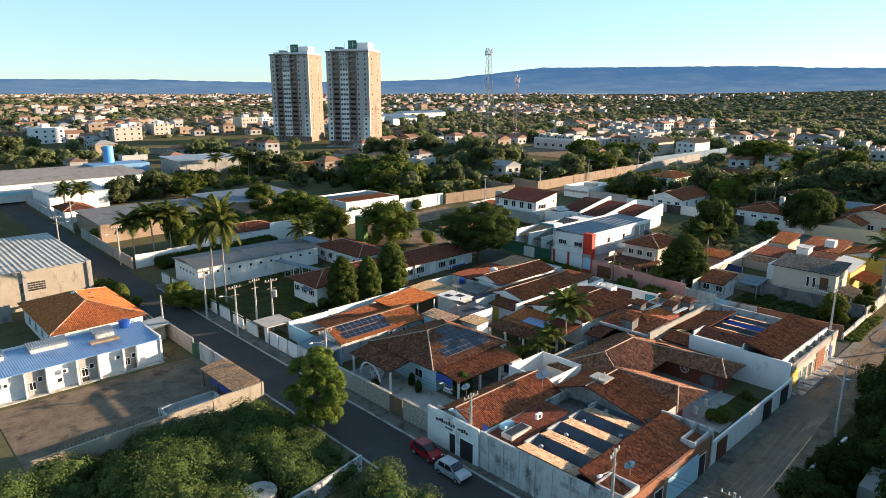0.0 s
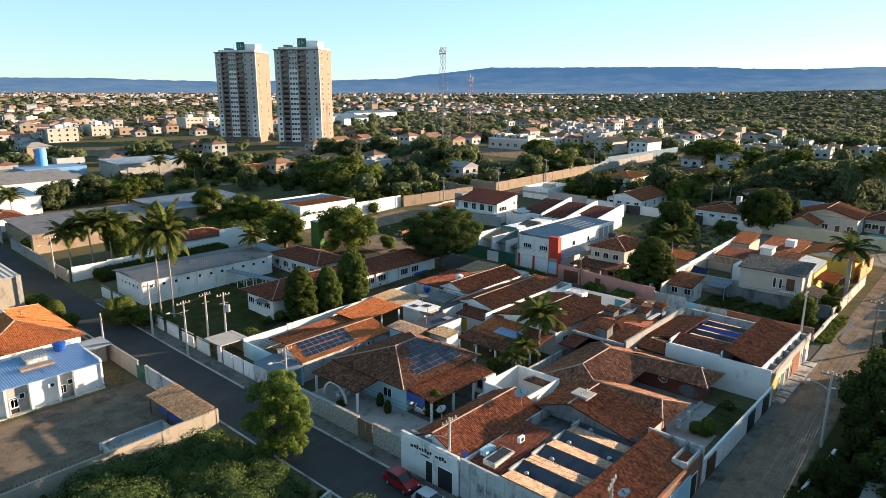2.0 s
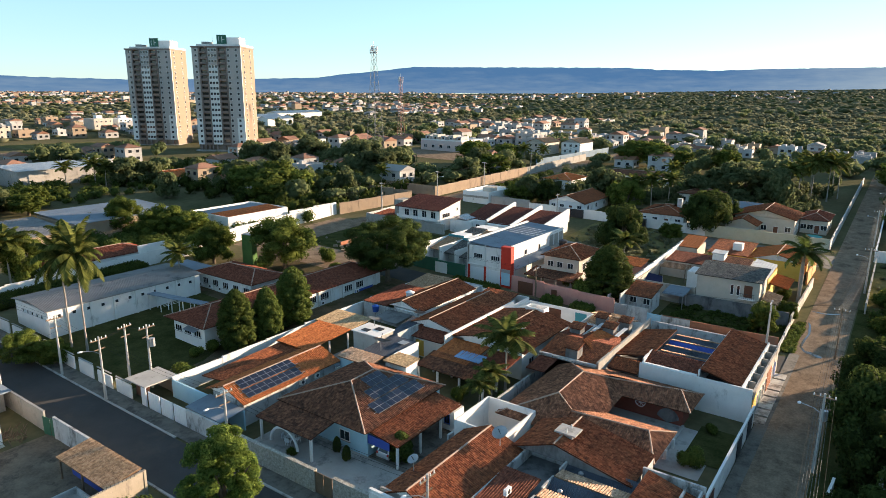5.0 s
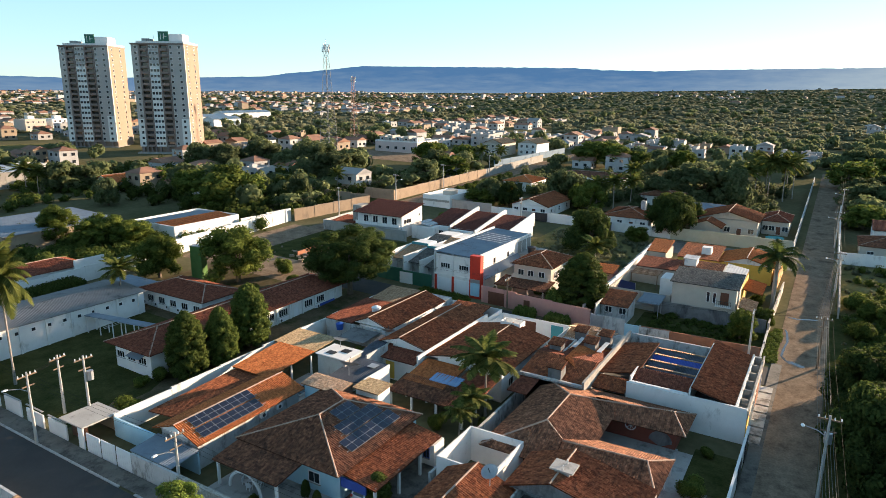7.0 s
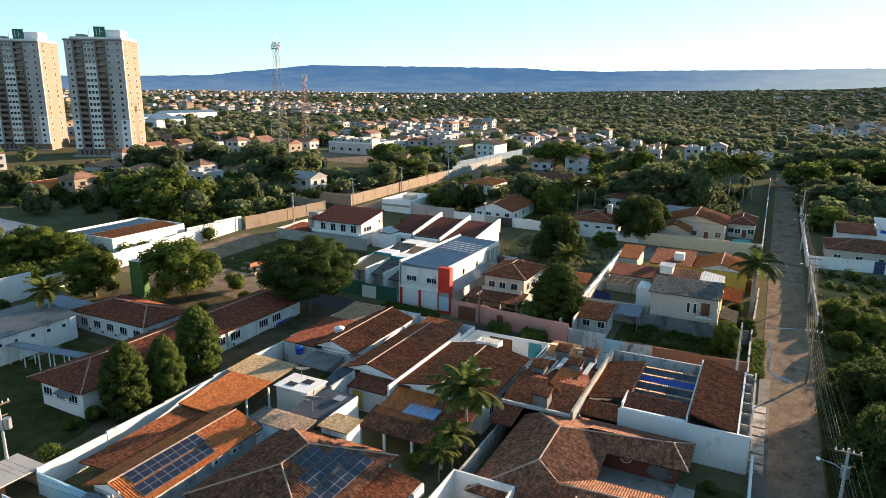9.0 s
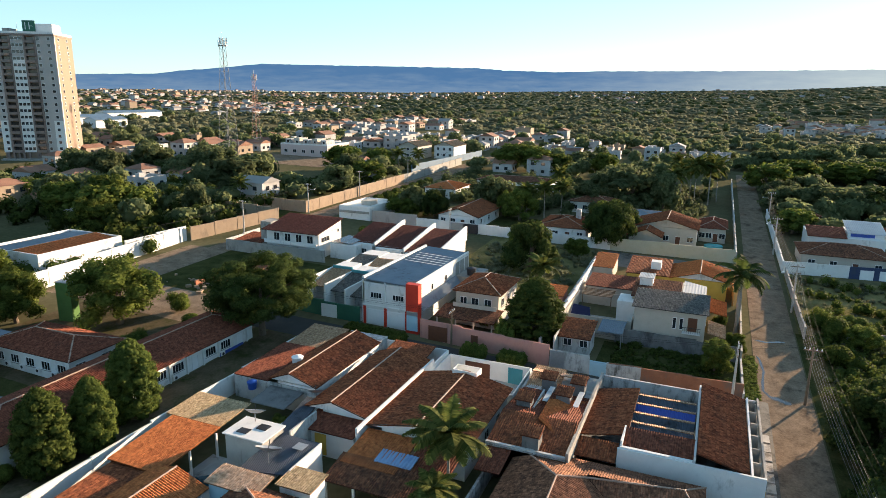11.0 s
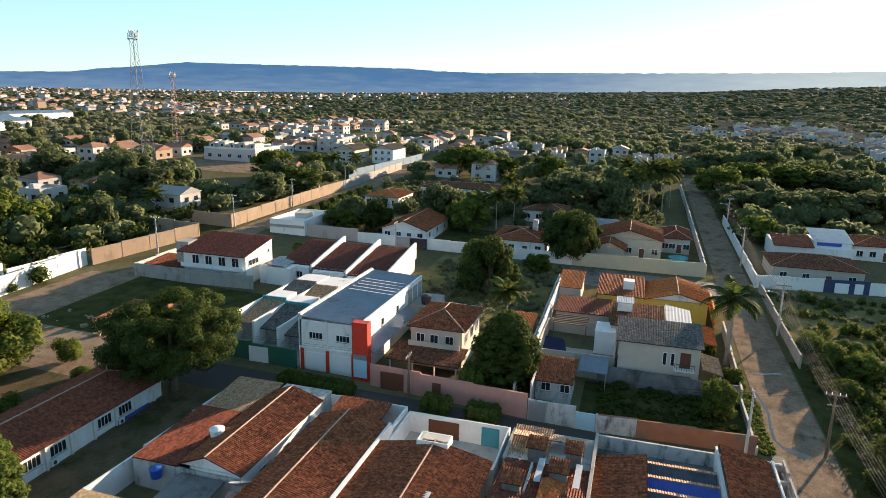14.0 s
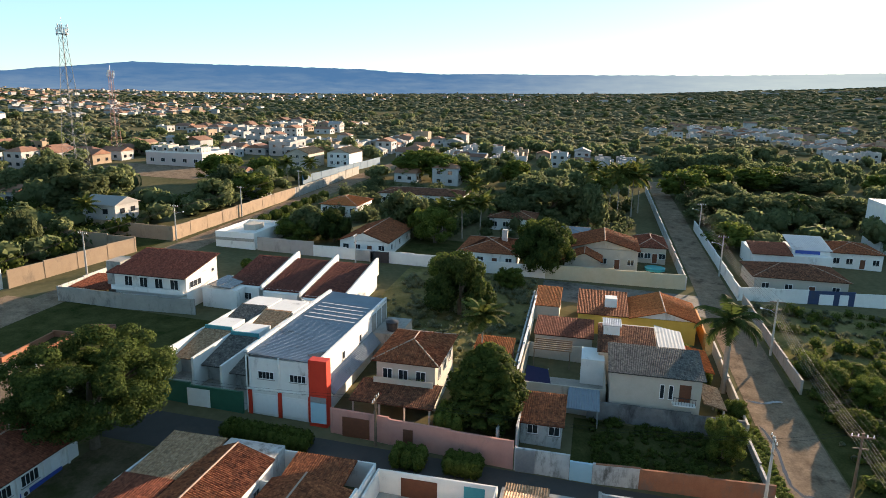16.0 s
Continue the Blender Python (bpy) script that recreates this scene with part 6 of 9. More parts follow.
for k, y in enumerate((127.5, 122.5, 117.5, 112.0, 106.8, 101.8, 96.9, 92.2)):
    lean = rng.uniform(-0.03, 0.03)
    pl = thing("wall_panel", "leaning white painted wall panel by the pavement", "wall", (45.6, y, gz(45.6, y)), "school wall panels")
    part("slab", Shape().obox(45.6, y, gz(45.6, y) - 0.4, gz(45.6, y) + rng.uniform(1.7, 2.1), 0.16, 3.7, lean), WHITE, pl)
    part("coping", Shape().obox(45.6, y, gz(45.6, y) + 2.1, gz(45.6, y) + 2.16, 0.22, 3.7, lean), CONC, pl)
gt = thing("gatehouse", "school gate with flat grey canopy on white walls", "gate", (46.5, 87.6, gz(46, 88)))
part("canopy", Shape().box(45.4, 50.0, 86.9, 91.4, gz(46, 88) + 2.5, gz(46, 88) + 2.65), SLAB, gt)
part("wall", Shape().box(45.45, 45.6, 86.9, 87.9, gz(46, 88) - 0.3, gz(46, 88) + 2.5), WHITE, gt)
part("wall", Shape().box(49.7, 49.9, 87.0, 91.3, gz(46, 88) - 0.3, gz(46, 88) + 2.5), TANW, gt)
part("gate_leaf", Shape().box(46.6, 46.66, 88.0, 91.2, gz(46, 88), gz(46, 88) + 2.2), BRICK, gt)
club = House("clubhouse", "white hall with dark hipped tile roof", "hall", 70, 147)
club.block(60, 80, 143.6, 151, 3.0, WHITE)
club.hip(60, 80, 143.6, 151, 3.2, 4.6, "x", TILE_BROWN, over=0.6)
club.block(77, 83, 142.2, 142.5, 4.6, WHITE)
for k in range(4):
    club.opening(78.0 + k * 1.3, 142.2, 2.2, 0.5, 0.5, "-y", bars=0, sill=False)
gb = thing("netted_frame", "tall green netted frame beside garden trees", "frame", (92.7, 126.2, gz(92.7, 126)))
GRNET = mat("green_netting", ((0.05, 0.12, 0.03), (0.08, 0.17, 0.05)), 0.9, 1.0)
g0 = gz(92.7, 126)
part("netting", Shape().obox(92.7, 126.2, g0, g0 + 6.4, 1.6, 2.6, 0.2), GRNET, gb)
part("rim", Shape().obox(92.7, 126.2, g0 + 6.4, g0 + 6.55, 1.8, 2.8, 0.2), METALGREY, gb)

# ---- across the street: clinic, yard and orange-roofed house ----
for x0, x1 in ((14.2, 16.4), (20.2, 22.6), (26.0, 27.6)):
    # proud grey panel; its colour stands in for the shade of a recess
    part("recess", Shape().box(x0, x1, 91.72, 91.8, 0.2, 3.4), CONC, BL.ob, "grey panel coloured as a shaded bay")
    BL.opening((x0 + x1) / 2 - 0.4, 91.72, 0.9, 0.7, 1.0, "-y", bars=1)
    BL.opening((x0 + x1) / 2 + 0.5, 91.72, 1.8, 0.5, 0.6, "-y", bars=0)
    BL.block(x0 - 0.25, x0, 91.0, 91.8, 3.5, WHITE, name="fin")
    BL.block(x1, x1 + 0.25, 91.0, 91.8, 3.5, WHITE, name="fin")
BL.door(21.0, 91.72, 0.9, 2.1, "-y", METALDARK)
BL.opening(18.0, 91.8, 1.0, 0.5, 0.5, "-y", bars=0)
BL.opening(9.0, 91.8, 1.0, 0.6, 1.6, "-y", bars=0)
part("plinth", Shape().box(-8, 31.2, 91.0, 91.8, -0.4, 0.18), KERB, BL.ob)
BL.block(-8, 31.4, 99.6, 99.85, 4.4, WHITE, z0=3.3, name="parapet")
BL.block(31.0, 31.25, 91.6, 99.85, 4.0, WHITE, z0=-0.5)
for x0, x1 in ((2.0, 6.5), (9.0, 13.0), (16.0, 20.5), (24.0, 26.5)):
    BL.block(x0, x1, 96.6, 98.6, 4.7, OLDWHITE, z0=3.6, name="roof_monitor")
    BL.slope([(x0 - 0.15, 96.4, 4.62), (x1 + 0.15, 96.4, 4.62), (x1 + 0.15, 98.8, 4.85), (x0 - 0.15, 98.8, 4.85)], ZINC, 0.3)
part("vent_cover", Shape().box(22.8, 26.6, 94.4, 95.4, 4.0, 4.3), TANW, BL.ob)
water_tank(28.6, 98.6, 4.1, 0.8, 1.0)
aircon(31.4, 93.6, 2.0, "-x")
for k in range(3):
    aircon(12.0 + k * 6.6, 91.6, 2.2)
# tiles of the shed, walls and pool in the yard
SH = House("shed", "open shed with pale brown tiled roof in the yard", "shed", 33.7, 75)
SH.slope([(31.8, 80.0, 2.4), (31.8, 70.4, 2.4), (35.4, 70.4, 2.9), (35.4, 80.0, 2.9)], TILE_TAN, 0.25)
for y in (70.8, 75.2, 79.6):
    SH.post(32.0, y, 2.4, 0.08, TIMBER)
SH.block(33.0, 33.2, 70.9, 79.6, 2.2, BLUEP, label="blue painted back wall")
YP = thing("tank_pool", "low concrete tank with a blue plastic tub", "pool", (28.6, 73.2, 0))
part("wall", Shape().box(24.6, 31.6, 75.6, 75.8, 0, 0.9).box(24.6, 24.8, 70.6, 75.6, 0, 0.9).box(31.4, 31.6, 70.6, 75.6, 0, 0.9), OLDWHITE, YP)
part("floor", Shape().box(24.8, 31.4, 70.6, 75.6, 0.02, 0.3), SLAB, YP)
tub = thing("plastic_tub", "bright blue plastic paddling tub in the yard", "tub", (29.4, 72.6, 0.3))
part("shell", Shape().tube([(29.4, 72.6, 0.3), (29.4, 72.6, 0.75)], [1.0, 1.3], 16), mat("bright_blue_plastic", ((0.02, 0.16, 0.55), (0.03, 0.2, 0.65)), 0.4, 1.0, bump=0), tub)
part("rim", Shape().tube([(29.4, 72.6, 0.75), (29.4, 72.6, 0.8)], [1.38, 1.38], 16), mat("pale_blue_plastic", ((0.05, 0.25, 0.6), (0.06, 0.3, 0.7)), 0.4, 1.0, bump=0), tub)
SPK = Shape()
for k in range(60):
    SPK.tube([(12 + k * 0.38, 70.0, 2.6), (12 + k * 0.38, 70.0, 2.95)], [0.025, 0.012], 3)
solid("wall_spikes", SPK, METALDARK, "row of dark iron spikes on a yard wall", "spikes")
wall_line([(35.4, 102.5), (35.4, 90.6)], 2.5, CONC, label="grey rendered yard wall by the street")
wall_line([(35.4, 88.2), (35.4, 80.2)], 2.6, OLDWHITE, label="pale yard wall by the street")
wall_line([(35.4, 80.2), (35.4, 70.4)], 2.4, OLDWHITE, label="pale yard wall behind a shed")
g_ = thing("gate", "dark green metal yard gate standing ajar", "gate", (35.4, 89.4, 0))
part("leaf", Shape().obox(35.2, 89.9, 0.1, 2.3, 0.06, 1.2, 0.15), GREENP, g_)
part("leaf", Shape().obox(35.4, 88.8, 0.1, 2.3, 0.06, 1.1, 0.0), GREENP, g_)
rub = Shape()
for k in range(70):
    x, y = 32.4 + rng.gauss(0, 0.9), 92.8 + rng.gauss(0, 1.1)
    rub.tube([(x, y, 0.1), (x + rng.uniform(-0.7, 0.7), y + rng.uniform(-0.7, 0.7), 0.2 + rng.uniform(0, 0.6))], [0.05, 0.04], 4)
solid("scrap_pile", rub, TIMBER, "heap of scrap wood and branches by a wall", "scrap", kind="stuff")
HO.block(28.5, 34.8, 99.9, 103.2, 2.6, CONC)
HO.slope([(31.6, 102.4, 2.7), (31.6, 98.4, 2.7), (35.2, 98.4, 2.9), (35.2, 102.4, 2.9)], ZINC, 0.3, label="light sheet lean-to roof")
for k in range(4):
    HO.opening(20.4, 107 + 4 * k, 1.1, 1.2, 1.1, "-x")
dish(28.4, 113.5, 5.2, 0.4, 2.0, "small white satellite dish on a roof ridge")
part("tank", Shape().ellipsoid((26.6, 116.2, 5.85), 0.5, 0.7, 0.22, 10, 5), FRAME_W, HO.ob)
wall_line([(20.0, 101.6), (10.0, 101.0)], 2.4, CONC, label="rough block wall of a back yard")
wall_line([(12.0, 125.5), (19.0, 125.5)], 3.0, CONC, label="rough block wall of a back yard")
wall_line([(34.6, 104.0), (34.6, 129.0)], 1.6, CONC, label="low grey garden wall by the pavement")
# concrete warehouse with pierced screens and a roof of light sheets
for k in range(4):
    x = -6 + k * 9.2
    sc = Shape()
    for i in range(10):
        for j in range(4):
            sc.box(x + i * 0.4, x + i * 0.4 + 0.26, 129.9, 129.98, CB.g + 3.0 + j * 0.42, CB.g + 3.0 + j * 0.42 + 0.26)
    part("pierced_screen", sc, METALDARK, CB.ob, "screen of small square openings")
for x in (-10, 0, 12, 22, 32.4):
    CB.block(x, x + 0.6, 129.7, 130, 6.9, CONC, name="pilaster")
CB.slope([(-10.4, 129.8, 6.7), (33.2, 129.8, 6.7), (33.2, 160.4, 7.3), (-10.4, 160.4, 7.3)], mat("pale_fibre_sheet", ((0.34, 0.33, 0.31), (0.46, 0.45, 0.42)), 0.9, 0.3, dirt=((0.2, 0.2, 0.19), 0.52)), 0.9, 0.08)
for k in range(8):
    vent(14 + (k % 4) * 1.6, 134 + (k // 4) * 5, CB.g + 6.9)
CB.block(33.0, 33.2, 129.9, 160, 6.8, CONC)
# the garden corner and the lot beyond the school wall
wall_line([(44.2, 142.0), (44.2, 178.0)], 2.4, CONC, label="grey street wall of a garden")
GR = House("warehouse", "long low warehouse with dark grey sheet roof", "warehouse", 60, 178)
GR.block(46, 76, 168, 188, 4.0, TANW)
GR.slope([(45.6, 167.6, 4.1), (76.4, 167.6, 4.1), (76.4, 188.4, 5.0), (45.6, 188.4, 5.0)], FIBRO, 0.5, 0.06)
GR2 = House("warehouse", "low warehouse with pale grey sheet roof", "warehouse", 90, 180)
GR2.block(78, 104, 170, 190, 4.0, TANW)
GR2.slope([(77.6, 169.6, 4.2), (104.4, 169.6, 4.2), (104.4, 190.4, 4.8), (77.6, 190.4, 4.8)], ZINC, 0.5, 0.05)
GR3 = House("factory", "broad factory roofs of grey and blue sheets", "factory", 60, 262)
GR3.block(20, 82, 238, 276, 5.0, WHITE)
for k in range(4):
    GR3.slope([(19.6, 237.6 + 9.6 * k, 5.0), (82.4, 237.6 + 9.6 * k, 5.0), (82.4, 242.4 + 9.6 * k, 6.2), (19.6, 242.4 + 9.6 * k, 6.2)], FIBRO, 0.6, 0.05)
    GR3.slope([(82.4, 247.2 + 9.6 * k, 5.0), (19.6, 247.2 + 9.6 * k, 5.0), (19.6, 242.4 + 9.6 * k, 6.2), (82.4, 242.4 + 9.6 * k, 6.2)], ZINC, 0.6, 0.05)
GR3.block(72, 92, 262, 275, 6.5, mat("faded_blue_facade", ((0.1, 0.24, 0.42), (0.16, 0.32, 0.5)), 0.7, 0.5))
GR3.block(20, 72, 237.4, 237.7, 2.6, LBLUE, z0=1.6, name="blue_band")
GR4 = House("warehouse", "white sheet-roofed warehouse by the street", "warehouse", 50, 224)
GR4.block(46, 62, 214, 234, 5.0, WHITE)
GR4.slope([(45.6, 213.6, 5.1), (62.4, 213.6, 5.1), (62.4, 234.4, 5.8), (45.6, 234.4, 5.8)], WHITESHEET, 0.5, 0.05)
GR5 = House("warehouse", "grey warehouse with white side wall", "warehouse", 112, 262)
GR5.block(100, 126, 254, 272, 5.5, CONC)
GR5.slope([(99.6, 253.6, 5.6), (126.4, 253.6, 5.6), (126.4, 272.4, 6.3), (99.6, 272.4, 6.3)], WHITESHEET, 0.5, 0.05)
tk = thing("water_tower", "tall bright blue cylindrical water tower", "water tower", (80.5, 272, 6))
part("shell", Shape().tube([(80.5, 272, 5), (80.5, 272, 17.5), (80.5, 272, 18)], [1.9, 1.9, 1.5], 18), mat("sky_blue_steel", ((0.08, 0.3, 0.6), (0.12, 0.38, 0.7)), 0.5, 0.5, bump=0), tk)
part("ladder", Shape().box(78.5, 78.6, 271.7, 272.3, 5, 17.5), METALGREY, tk)
GR6 = House("house", "small house with brown tiled roof by the street", "house", 47, 204)
GR6.block(45.5, 53, 197, 208, 3.0, WHITE)
GR6.hip(45.5, 53, 197, 208, 3.2, 4.6, "y", TILE_BROWN)
wall_line([(44.4, 186), (44.4, 236)], 2.4, OLDWHITE, label="white street wall with gates")
GR7 = House("house", "orange-roofed house among trees near the towers", "house", 143, 226)
GR7.block(135, 153, 220, 231, 3.2, WHITE)
GR7.gable(135, 153, 220, 231, 3.2, 5.0, "x", TILE_NEW, over=0.5)
HX = House("house", "white walled house with flat orange tile roof", "house", 112, 156)
HX.ring(104, 123, 148.4, 164, 4.4, WHITE, 0.25)
HX.slope([(104.4, 148.8, 3.9), (122.6, 148.8, 3.9), (122.6, 155.8, 4.5), (104.4, 155.8, 4.5)], TILE_NEW)
HX.slope([(122.6, 163.6, 3.9), (104.4, 163.6, 3.9), (104.4, 156, 4.5), (122.6, 156, 4.5)], ZINC)
HX.block(104.2, 122.8, 148.6, 163.8, 3.0, WHITE)
wall_line([(123, 147.5), (139.5, 146.5)], 3.2, WHITE, label="white wall with an arched gateway")
# low yard wall and well in the thicket
wall_line([(24.5, 47.3), (29.7, 48.0), (35.3, 49.2)], 1.8, OLDWHITE, label="old white wall half hidden by bushes")
wl_ = thing("well", "round concrete well with a slab lid", "well", (24.7, 50.8, 0))
part("ring", Shape().tube([(24.7, 50.8, -0.2), (24.7, 50.8, 1.6)], [1.5, 1.5], 20), CONC, wl_)
part("lid", Shape().tube([(24.7, 50.8, 1.6), (24.7, 50.8, 1.72)], [1.6, 1.6], 20), SLAB, wl_)
part("hatch", Shape().obox(24.7, 50.8, 1.72, 1.8, 0.6, 0.6, 0.3), METALDARK, wl_)

# ---- beyond the narrow street ----
gW = W.g
for y in (81.2, 77.2):
    W.opening(113.0, y, 4.4, 1.9, 0.85, "-x", bars=3)
part("garage_door", Shape().box(112.9, 113.0, 79.8, 82.8, gW + 0.0, gW + 2.4), FRAME_W, W.ob, "white roller garage door")
part("garage_door", Shape().box(112.9, 113.0, 76.0, 79.2, gW + 0.0, gW + 2.4), FRAME_W, W.ob, "white roller garage door")
for y in (83.3, 79.5, 75.7):
    part("pilaster", Shape().box(112.82, 113.0, y - 0.22, y + 0.22, gW - 0.3, gW + 3.0), RED, W.ob, "red painted pilaster")
part("ledge", Shape().box(112.8, 113.0, 75.6, 83.6, gW + 2.9, gW + 3.1), WHITE, W.ob)
part("gate", Shape().box(112.3, 112.4, 73.5, 75.4, gW + 0.0, gW + 2.5), LBLUE, W.ob, "pale blue metal gate")
part("grille", Shape().box(112.3, 112.38, 73.5, 75.4, gW + 2.55, gW + 3.2), METALGREY, W.ob)
part("downpipe", Shape().tube([(112.85, 79.5, gW + 3.1), (112.85, 79.5, gW + 7.2)], [0.12, 0.12], 6), WHITE, W.ob)
W.block(113.0, 138.0, 83.4, 83.8, 7.75, WHITE)
W.block(113.0, 138.0, 74.6, 74.9, 7.3, WHITE)
for k in range(5):
    part("skylight", Shape().face(((126.5 + k * 1.5, 75.4, gW + 7.14), (126.8 + k * 1.5, 75.4, gW + 7.14), (126.8 + k * 1.5, 82.6, gW + 7.46), (126.5 + k * 1.5, 82.6, gW + 7.46))), WHITESHEET, W.ob, "translucent roof strip")
# dark triangle over the roof stands in for the shade in a hole
part("torn_sheet_hole", Shape().face(((113.4, 75.0, gW + 7.14), (116.5, 75.0, gW + 7.14), (114.6, 76.8, gW + 7.24))), METALDARK, W.ob)
for x in (120.5, 126.5):
    W.opening(x, 74.6, 4.6, 0.8, 1.0, "-y", bars=0)
for k in range(3):
    # grey panel on the wall; its colour stands in for shade inside a bay
    part("opening", Shape().box(131.2 + 2.3 * k, 133.0 + 2.3 * k, 74.54, 74.6, gW + 3.4, gW + 6.6), CONC, W.ob, "grey panel coloured as a shaded open bay")
W.slope([(114.0, 73.2, 2.9), (131.0, 73.2, 2.9), (131.0, 74.5, 4.4), (114.0, 74.5, 4.4)], ZINC, 0.3, label="lean-to metal roof along the side wall")
water_tank(132.5, 72.0, W.g + 4.4, 0.9, 1.2, METALDARK, "dark round water tank on a flat roof")
W.block(131.0, 138.0, 70.6, 74.4, 4.3, CONC)
# green gates and the row of narrow houses with parapet fins
wall_line([(112.6, 84.2), (112.9, 98.2)], 2.6, GREENP, label="dark green painted street wall with gates")
g_ = thing("garage_gate", "pale grey garage gate in a green wall", "gate", (112.5, 90, gz(112.5, 90)))
part("leaf", Shape().box(112.42, 112.5, 88.4, 91.4, gz(112, 90) + 0.05, gz(112, 90) + 2.3), FRAME_W, g_)
RW = []
for i, (y0, y1) in enumerate(((84.2, 88.2), (88.6, 92.8), (93.2, 97.4))):
    h = House("row_house", "narrow row house with sloping grey tile roof and white party walls", "house", 128, y0 + 2, "row houses")
    RW.append(h)
    h.block(118 + i, 141, y0, y1, 2.7, OLDWHITE)
    h.slope([(116.5 + i, y1, 2.4), (116.5 + i, y0, 2.4), (124 + i, y0, 3.9), (124 + i, y1, 3.9)], TILE_TAN if i == 2 else TILE_GREY, 0.22, label="sloping weathered tile roof")
    h.slope([(128 + i, y1, 3.2), (128 + i, y0, 3.2), (134 + i, y0, 4.3), (134 + i, y1, 4.3)], TILE_GREY if i != 1 else TILE_TAN, 0.22)
    h.block(124.2 + i, 127.6 + i, y0 + 0.2, y1 - 0.2, 4.3, WHITE)
    h.block(115.0 + i, 140.5, y1, y1 + 0.3, 4.0, WHITE)
    h.block(123.8 + i, 124.0 + i, y0, y1, 4.4, TEAL, z0=3.6)
    h.block(134.2 + i, 141, y0, y1, 4.0, WHITE)
    h.opening(124.2 + i, (y0 + y1) / 2, 2.6, 1.2, 0.9, "-x")
    strip("terrace", 113.2, 118 + i, y0, y1, 0.05, SLAB, "grey paved front yard of a row house", "terrace", kind="structure")
for i, y0 in enumerate((84.0, 91.6, 99.2)):
    h = House("row_house", "row house with brown shed roof and stepped white fins", "house", 152, y0 + 3.5, "row houses")
    x0, x1 = 143.6 + i * 1.2, 161.0 - i * 0.6
    h.block(x0 + 0.4, x1, y0, y0 + 6.8, 3.3, WHITE)
    h.slope([(x0, y0 + 7.0, 3.2), (x0, y0, 3.2), (x1 - 2, y0, 5.4), (x1 - 2, y0 + 7.0, 5.4)], TILE_DARK)
    fin = Shape()
    for yy in (y0 - 0.35, y0 - 0.05):
        fin.face([(x0 - 1.2, yy, h.g + 2.9), (x1, yy, h.g + 2.9), (x1, yy, h.g + 6.2), (x1 - 1.5, yy, h.g + 6.2), (x0 - 1.2, yy, h.g + 3.7)][:: -1 if yy > y0 - 0.2 else 1])
    pts = [(x0 - 1.2, 2.9), (x1, 2.9), (x1, 6.2), (x1 - 1.5, 6.2), (x0 - 1.2, 3.7)]
    for (xa, za), (xb, zb) in zip(pts, pts[1:] + pts[:1]):
        fin.face(((xa, y0 - 0.35, h.g + za), (xb, y0 - 0.35, h.g + zb), (xb, y0 - 0.05, h.g + zb), (xa, y0 - 0.05, h.g + za)))
    part("party_wall", fin, WHITE, h.ob, "stepped white party wall")
    h.block(x0 - 1.0, x0 + 0.5, y0 + 0.4, y0 + 6.6, 3.1, WHITE)
    h.opening(x0 - 1.0, y0 + 2.4, 1.0, 1.2, 1.1, "-x")
    h.opening(x0 - 1.0, y0 + 4.8, 1.0, 1.2, 1.1, "-x")
# the white house with the shed roof
for k in range(4):
    HS.opening(139.8, 112.0 + 2.9 * k, 3.2, 1.4, 1.6, "-x", bars=1)
part("balcony", Shape().box(138.8, 139.8, 109.8, 123.4, HS.g + 2.6, HS.g + 2.8), WHITE, HS.ob)
part("balcony_wall", Shape().box(138.8, 138.95, 109.8, 123.4, HS.g + 2.8, HS.g + 3.4), WHITE, HS.ob)
for ya in (109.8, 123.2):
    tri = [(139.8, 5.2), (149, 5.2), (149, 7.3), (139.8, 5.65)]
    part("gable_wall", Shape().face([(x, ya, HS.g + z) for x, z in tri]).face([(x, ya + 0.2, HS.g + z) for x, z in tri[::-1]]), WHITE, HS.ob)
part("wall", Shape().box(148.8, 149, 110, 123.2, HS.g + 5.3, HS.g + 7.3), WHITE, HS.ob)
HS.opening(142.4, 109.8, 3.4, 3.2, 1.0, "-y", bars=2)
HS.opening(147.6, 109.8, 4.6, 0.7, 0.5, "-y", bars=0)
HS.block(141.6, 145.4, 123.6, 126.4, 6.6, CONC, name="tank_box")
HS.block(142.4, 149.2, 102.2, 108.6, 3.1, WHITE)
solar_row(HS, 142.6, 103.4, 107.8, 3.2, 3.5, 6, 1.04)
HS.slope([(139, 132, 2.2), (139, 124.6, 2.2), (146, 124.6, 2.8), (146, 132, 2.8)], TILE_BROWN)
wall_line([(138.4, 107.6), (137.0, 120), (136.8, 132.2)], 2.5, CONC, label="stained grey garden wall in front of a house")
wall_line([(136.8, 132.2), (149, 132.6)], 2.4, OLDWHITE, label="stained white garden wall round a house")
for pts in ([(114.2, 120.2), (124.2, 121.4)], [(124.2, 121.4), (124.4, 118.0)], [(117.0, 117.4), (124.4, 118.0)], [(127.8, 118.0), (128.8, 114.6)], [(124.0, 114.4), (128.8, 114.6)]):
    wall_line(pts, 0.9, BRICK, label="low unfinished brick wall on a vacant lot")
rub2 = Shape()
for k in range(60):
    x, y = 116 + rng.gauss(0, 3), 118 + rng.gauss(0, 5)
    s_ = rng.uniform(0.15, 0.5)
    rub2.obox(x, y, gz(x, y) - 0.1, gz(x, y) + s_, s_ * 2, s_ * 1.4, rng.uniform(0, 3))
solid("rubble", rub2, TANW, "heaps of rubble and broken brick on bare earth", "rubble", kind="stuff")
strip("lawn", 112, 136.8, 98.6, 131, 0.035, GRASS, "rough grass of a shaded vacant lot", "lawn")
strip("yard", 100, 136, 131, 142, 0.028, DIRT, "bare reddish earth at a street bend", "yard")
